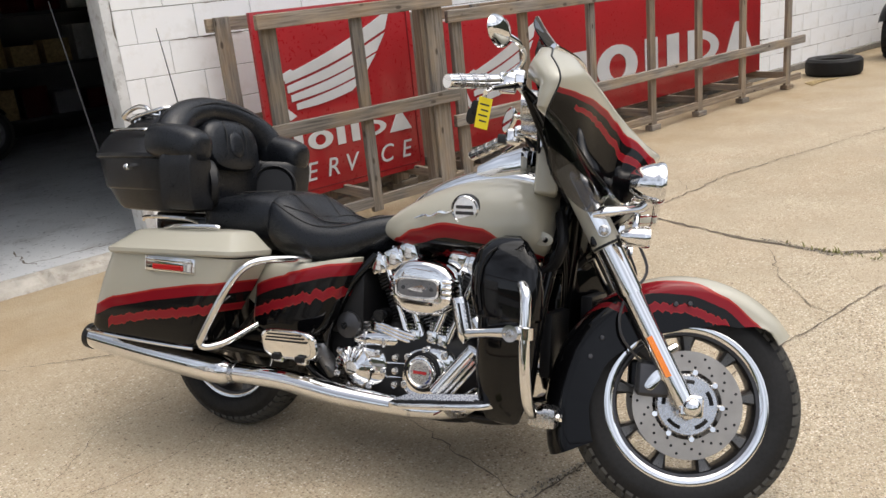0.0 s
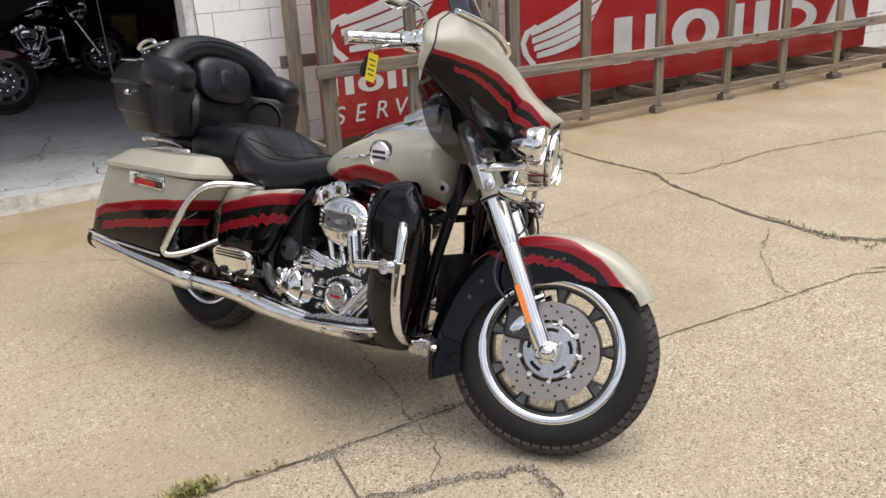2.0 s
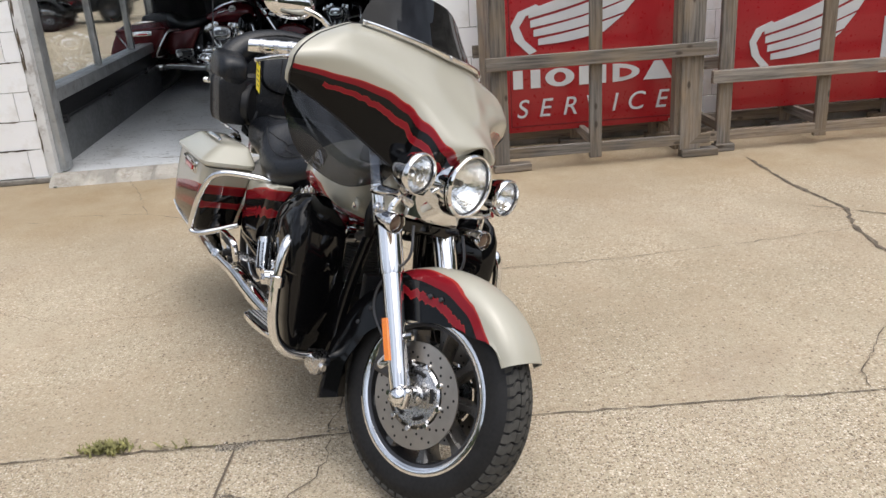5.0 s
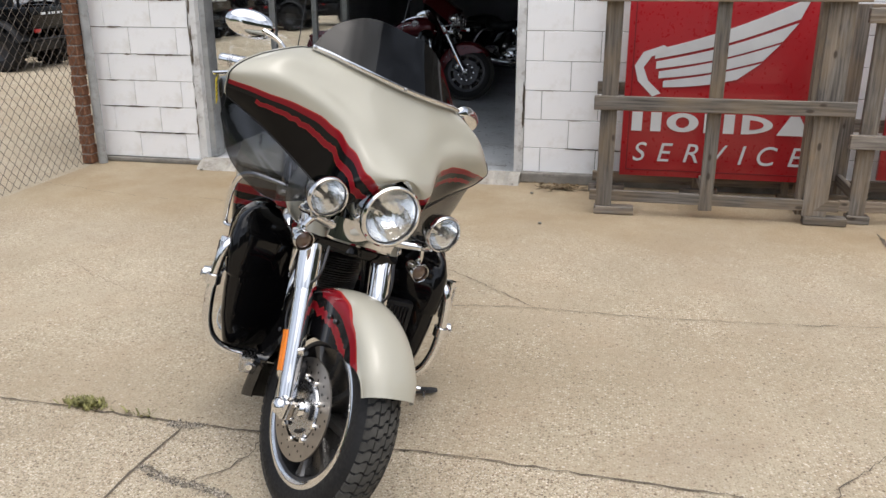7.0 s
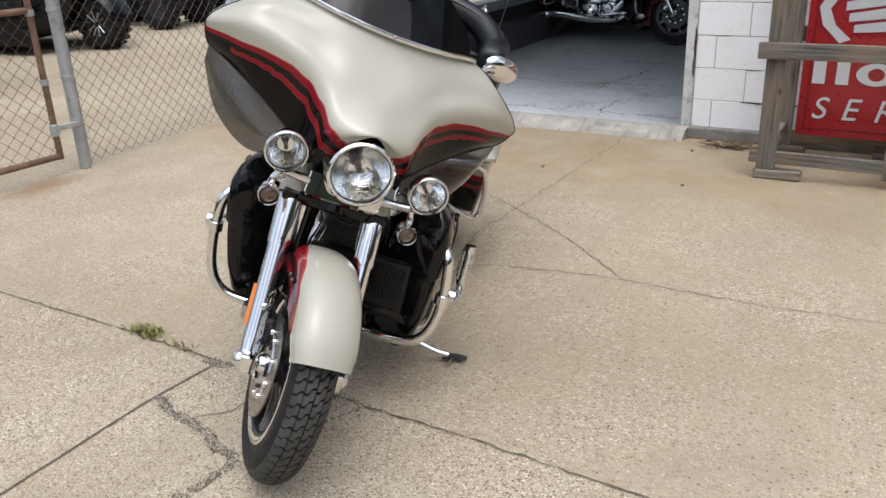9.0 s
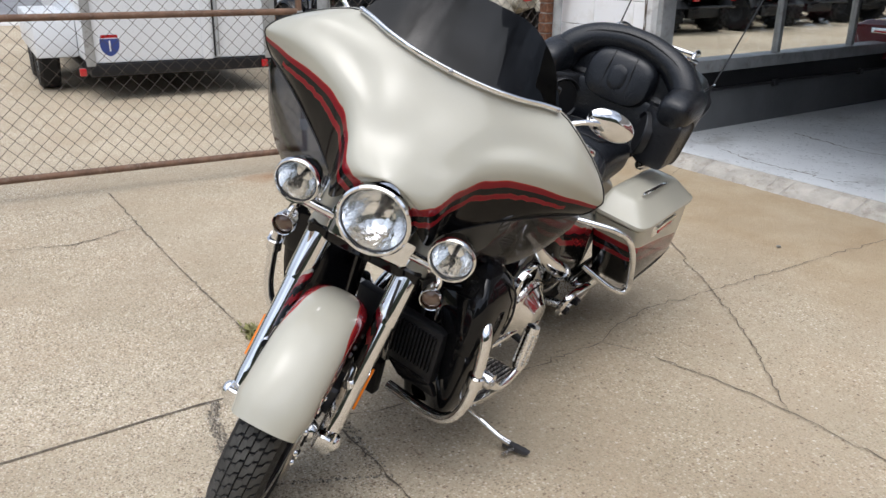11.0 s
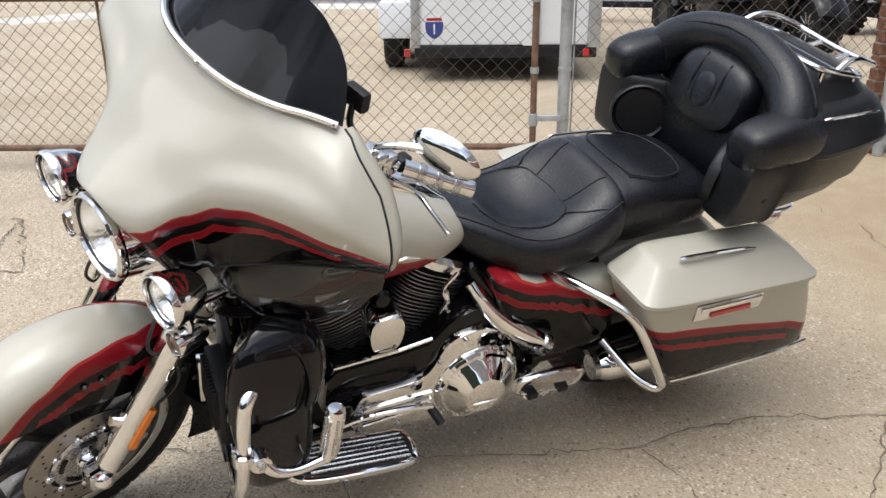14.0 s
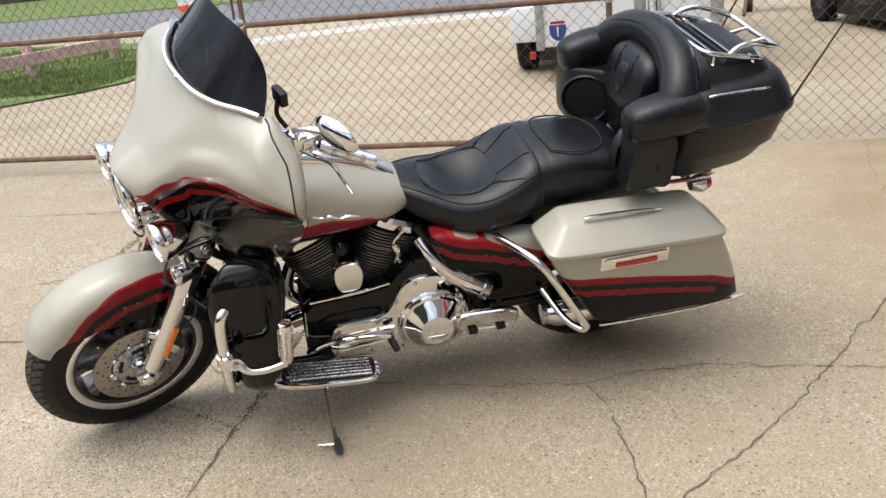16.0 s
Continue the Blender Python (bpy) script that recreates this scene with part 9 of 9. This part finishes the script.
stand = thing("signboard", "weathered white signboard with unreadable dark lines on a black stand", "sign", pose(-11.9, 4.14, 0, 0, 0, -22))
part("board", box_bm(-0.02, 0.02, -0.50, 0.42, 0.36, 1.60, 0.006), "white", stand)
text_r = random.Random(11)
for k in range(3):
    y = -0.44
    while y < 0.36:
        w = text_r.uniform(0.03, 0.075)
        part("text_bar", box_bm(0.021, 0.025, y, y + w, 1.16 - 0.34 * k, 1.40 - 0.34 * k - text_r.uniform(0, 0.05)), "ink", stand, smooth=0)
        y += w + (0.018 if text_r.random() < 0.75 else 0.07)
for y, w in ((-0.58, 0.06), (0.52, 0.10)):
    part("post", box_bm(-0.06, 0.05, y - w, y + w, 0.0, 1.75, 0.008), "black_plastic", stand)
part("rail", box_bm(-0.05, 0.04, -0.54, 0.44, 0.24, 0.34, 0.008), "black_plastic", stand)
for y in (-0.60, 0.55):
    part("foot", tube_bm([(0.0, y, 0.42), (0.75, y + 0.10, 0.03)], 0.028, 8, 1, smooth=False), "rust", stand)

# ---- things by the wall ----
loose = thing("loose_tyre", "used car tyre lying flat on the paving", "tyre", pose(8.72, 2.82, 0.0))
part("rubber", lathe_bm([(0.20, 0.03), (0.23, 0.0), (0.30, 0.0), (0.325, 0.03), (0.33, 0.10), (0.325, 0.17), (0.30, 0.20), (0.23, 0.20), (0.20, 0.17), (0.215, 0.10)], 40, "z", closed=True), "tyre", loose)
for k in range(4):
    part("groove", lathe_bm([(0.3312, 0.05 + k * 0.03), (0.3312, 0.056 + k * 0.03)], 40, "z"), "engine_black", loose)
quad(pose(10.4, 2.3, 0, 0, 0, 8), "black_gloss", "black quad bike parked by the wall")
straw = thing("straw_strap", "frayed pale straps lying on the paving", "strap", pose(8.0, 2.62, 0))
for k in range(4):
    part("strip", tube_bm([(-0.25 + 0.05 * k, 0.05 * k, 0.006), (0.05, 0.03 * k + 0.03, 0.01), (0.35 - 0.04 * k, 0.07 * k - 0.03, 0.006)], 0.008, 6, 4), "straw", straw)
pile_bm = bmesh.new()
pr = random.Random(8)
for _ in range(90):
    x, y, a, s_ = pr.gauss(0, 0.10), pr.gauss(0, 0.045), pr.uniform(0, 6.3), pr.uniform(0.012, 0.035)
    z = 0.004 + 0.02 * pr.random()
    pile_bm.faces.new([pile_bm.verts.new((x + s_ * math.cos(a + q), y + s_ * 0.6 * math.sin(a + q), z + 0.006 * math.sin(q * 2 + a))) for q in (0, 1.3, 3.0, 4.4)])
pile = part("leaf_litter", pile_bm, "dry_leaf", label="heap of dry leaves by the door", kind="stuff", category="leaves", smooth=0)
pile.matrix_world = pose(0.62, 3.30, 0.0)
for x, y in ((-0.35, 2.4), (0.55, 2.35), (-2.3, 3.3), (0.42, 3.1), (0.25, 3.32)):
    pb_ = bmesh.new()
    bmesh.ops.create_icosphere(pb_, subdivisions=1, radius=0.014)
    for v in pb_.verts:
        v.co = Vector((v.co.x * pr.uniform(0.7, 1.3), v.co.y * pr.uniform(0.6, 1.2), v.co.z * 0.6))
    st = part("pebble", pb_, "footing", label="small dark pebble on the paving", category="pebble", smooth=0)
    st.matrix_world = pose(x, y, 0.006)

# ---- inside the garage ----
motorcycle(pose(-2.42, 7.35, 0.05, -9, 0, -8), 6, "maroon", "dark red touring motorcycle parked inside the garage", tour=False)
motorcycle(pose(-1.1, 9.3, 0.05, -9, 0, -20), 10, "black_gloss", "black touring motorcycle parked at the back of the garage", tour=False)
shelf = thing("parts_shelf", "tall dark steel shelf with hanging parts", "shelf", pose(1.6, 9.9, 0.048))
for x in (-1.6, 1.6):
    part("upright", box_bm(x - 0.03, x + 0.03, -0.3, 0.3, 0.0, 2.4, 0.004), "cast_dark", shelf)
for z in (0.3, 0.95, 1.6, 2.25):
    part("shelf_board", box_bm(-1.6, 1.6, -0.3, 0.3, z, z + 0.04, 0.004), "cast_dark", shelf)
sh_r = random.Random(3)
for k in range(24):
    x, z = -1.45 + (k % 8) * 0.4, (0.34, 0.99, 1.64)[k // 8]
    h = sh_r.uniform(0.2, 0.5)
    part("carton", box_bm(x - 0.16, x + 0.16, -0.22, 0.22, z, z + h, 0.006), sh_r.choice(("straw", "inner_wall", "steel_grey", "maroon")), shelf)

# ---- masonry blocks of the front wall ----
lay_blocks(wall_l, -3.36, DOOR_L - 0.07, 12, 0.2138, -3.36)
lay_blocks(wall_r, DOOR_R + 0.07, 13.5, 8, 0.2175, 0.013)

# ---- ragged, dirty stretches of the joints between the blocks ----
gap_r = random.Random(21)
for wall_ob, x0, x1, course, rows, count in ((wall_l, -3.34, DOOR_L - 0.09, 0.2138, 8, 26), (wall_r, DOOR_R + 0.09, 1.2, 0.2175, 8, 14), (wall_r, 7.6, 13.0, 0.2175, 7, 30)):
    for _ in range(count):
        z = 0.041 + course * gap_r.randint(1, rows)
        xa = gap_r.uniform(x0, x1 - 0.1)
        xb = min(x1, xa + gap_r.uniform(0.10, 0.50))
        gap_ob = part("joint_gap", crack_bm(((xa, 0.0), ((xa + xb) / 2, 0.0), (xb, 0.0)), gap_r.uniform(0.0026, 0.0058), 0.004, gap_r.randint(0, 999)), "crack", wall_ob, smooth=0)
        gap_ob.matrix_basis = pose(0, WALL - 0.0105, z, 90, 0, 0)
for x, count in ((DOOR_L - 0.066, 9), (DOOR_L - 0.052, 6), (DOOR_R + 0.064, 6)):
    for _ in range(count):
        za = gap_r.uniform(0.06, 2.2)
        zb = za + gap_r.uniform(0.08, 0.35)
        flake = part("flaked_edge", crack_bm(((x, za), (x + gap_r.uniform(-0.006, 0.006), (za + zb) / 2), (x, zb)), gap_r.uniform(0.003, 0.008), 0.004, gap_r.randint(0, 999)), "crack", door_frame, smooth=0)
        flake.matrix_basis = pose(0, WALL - 0.0135, 0, 90, 0, 0)
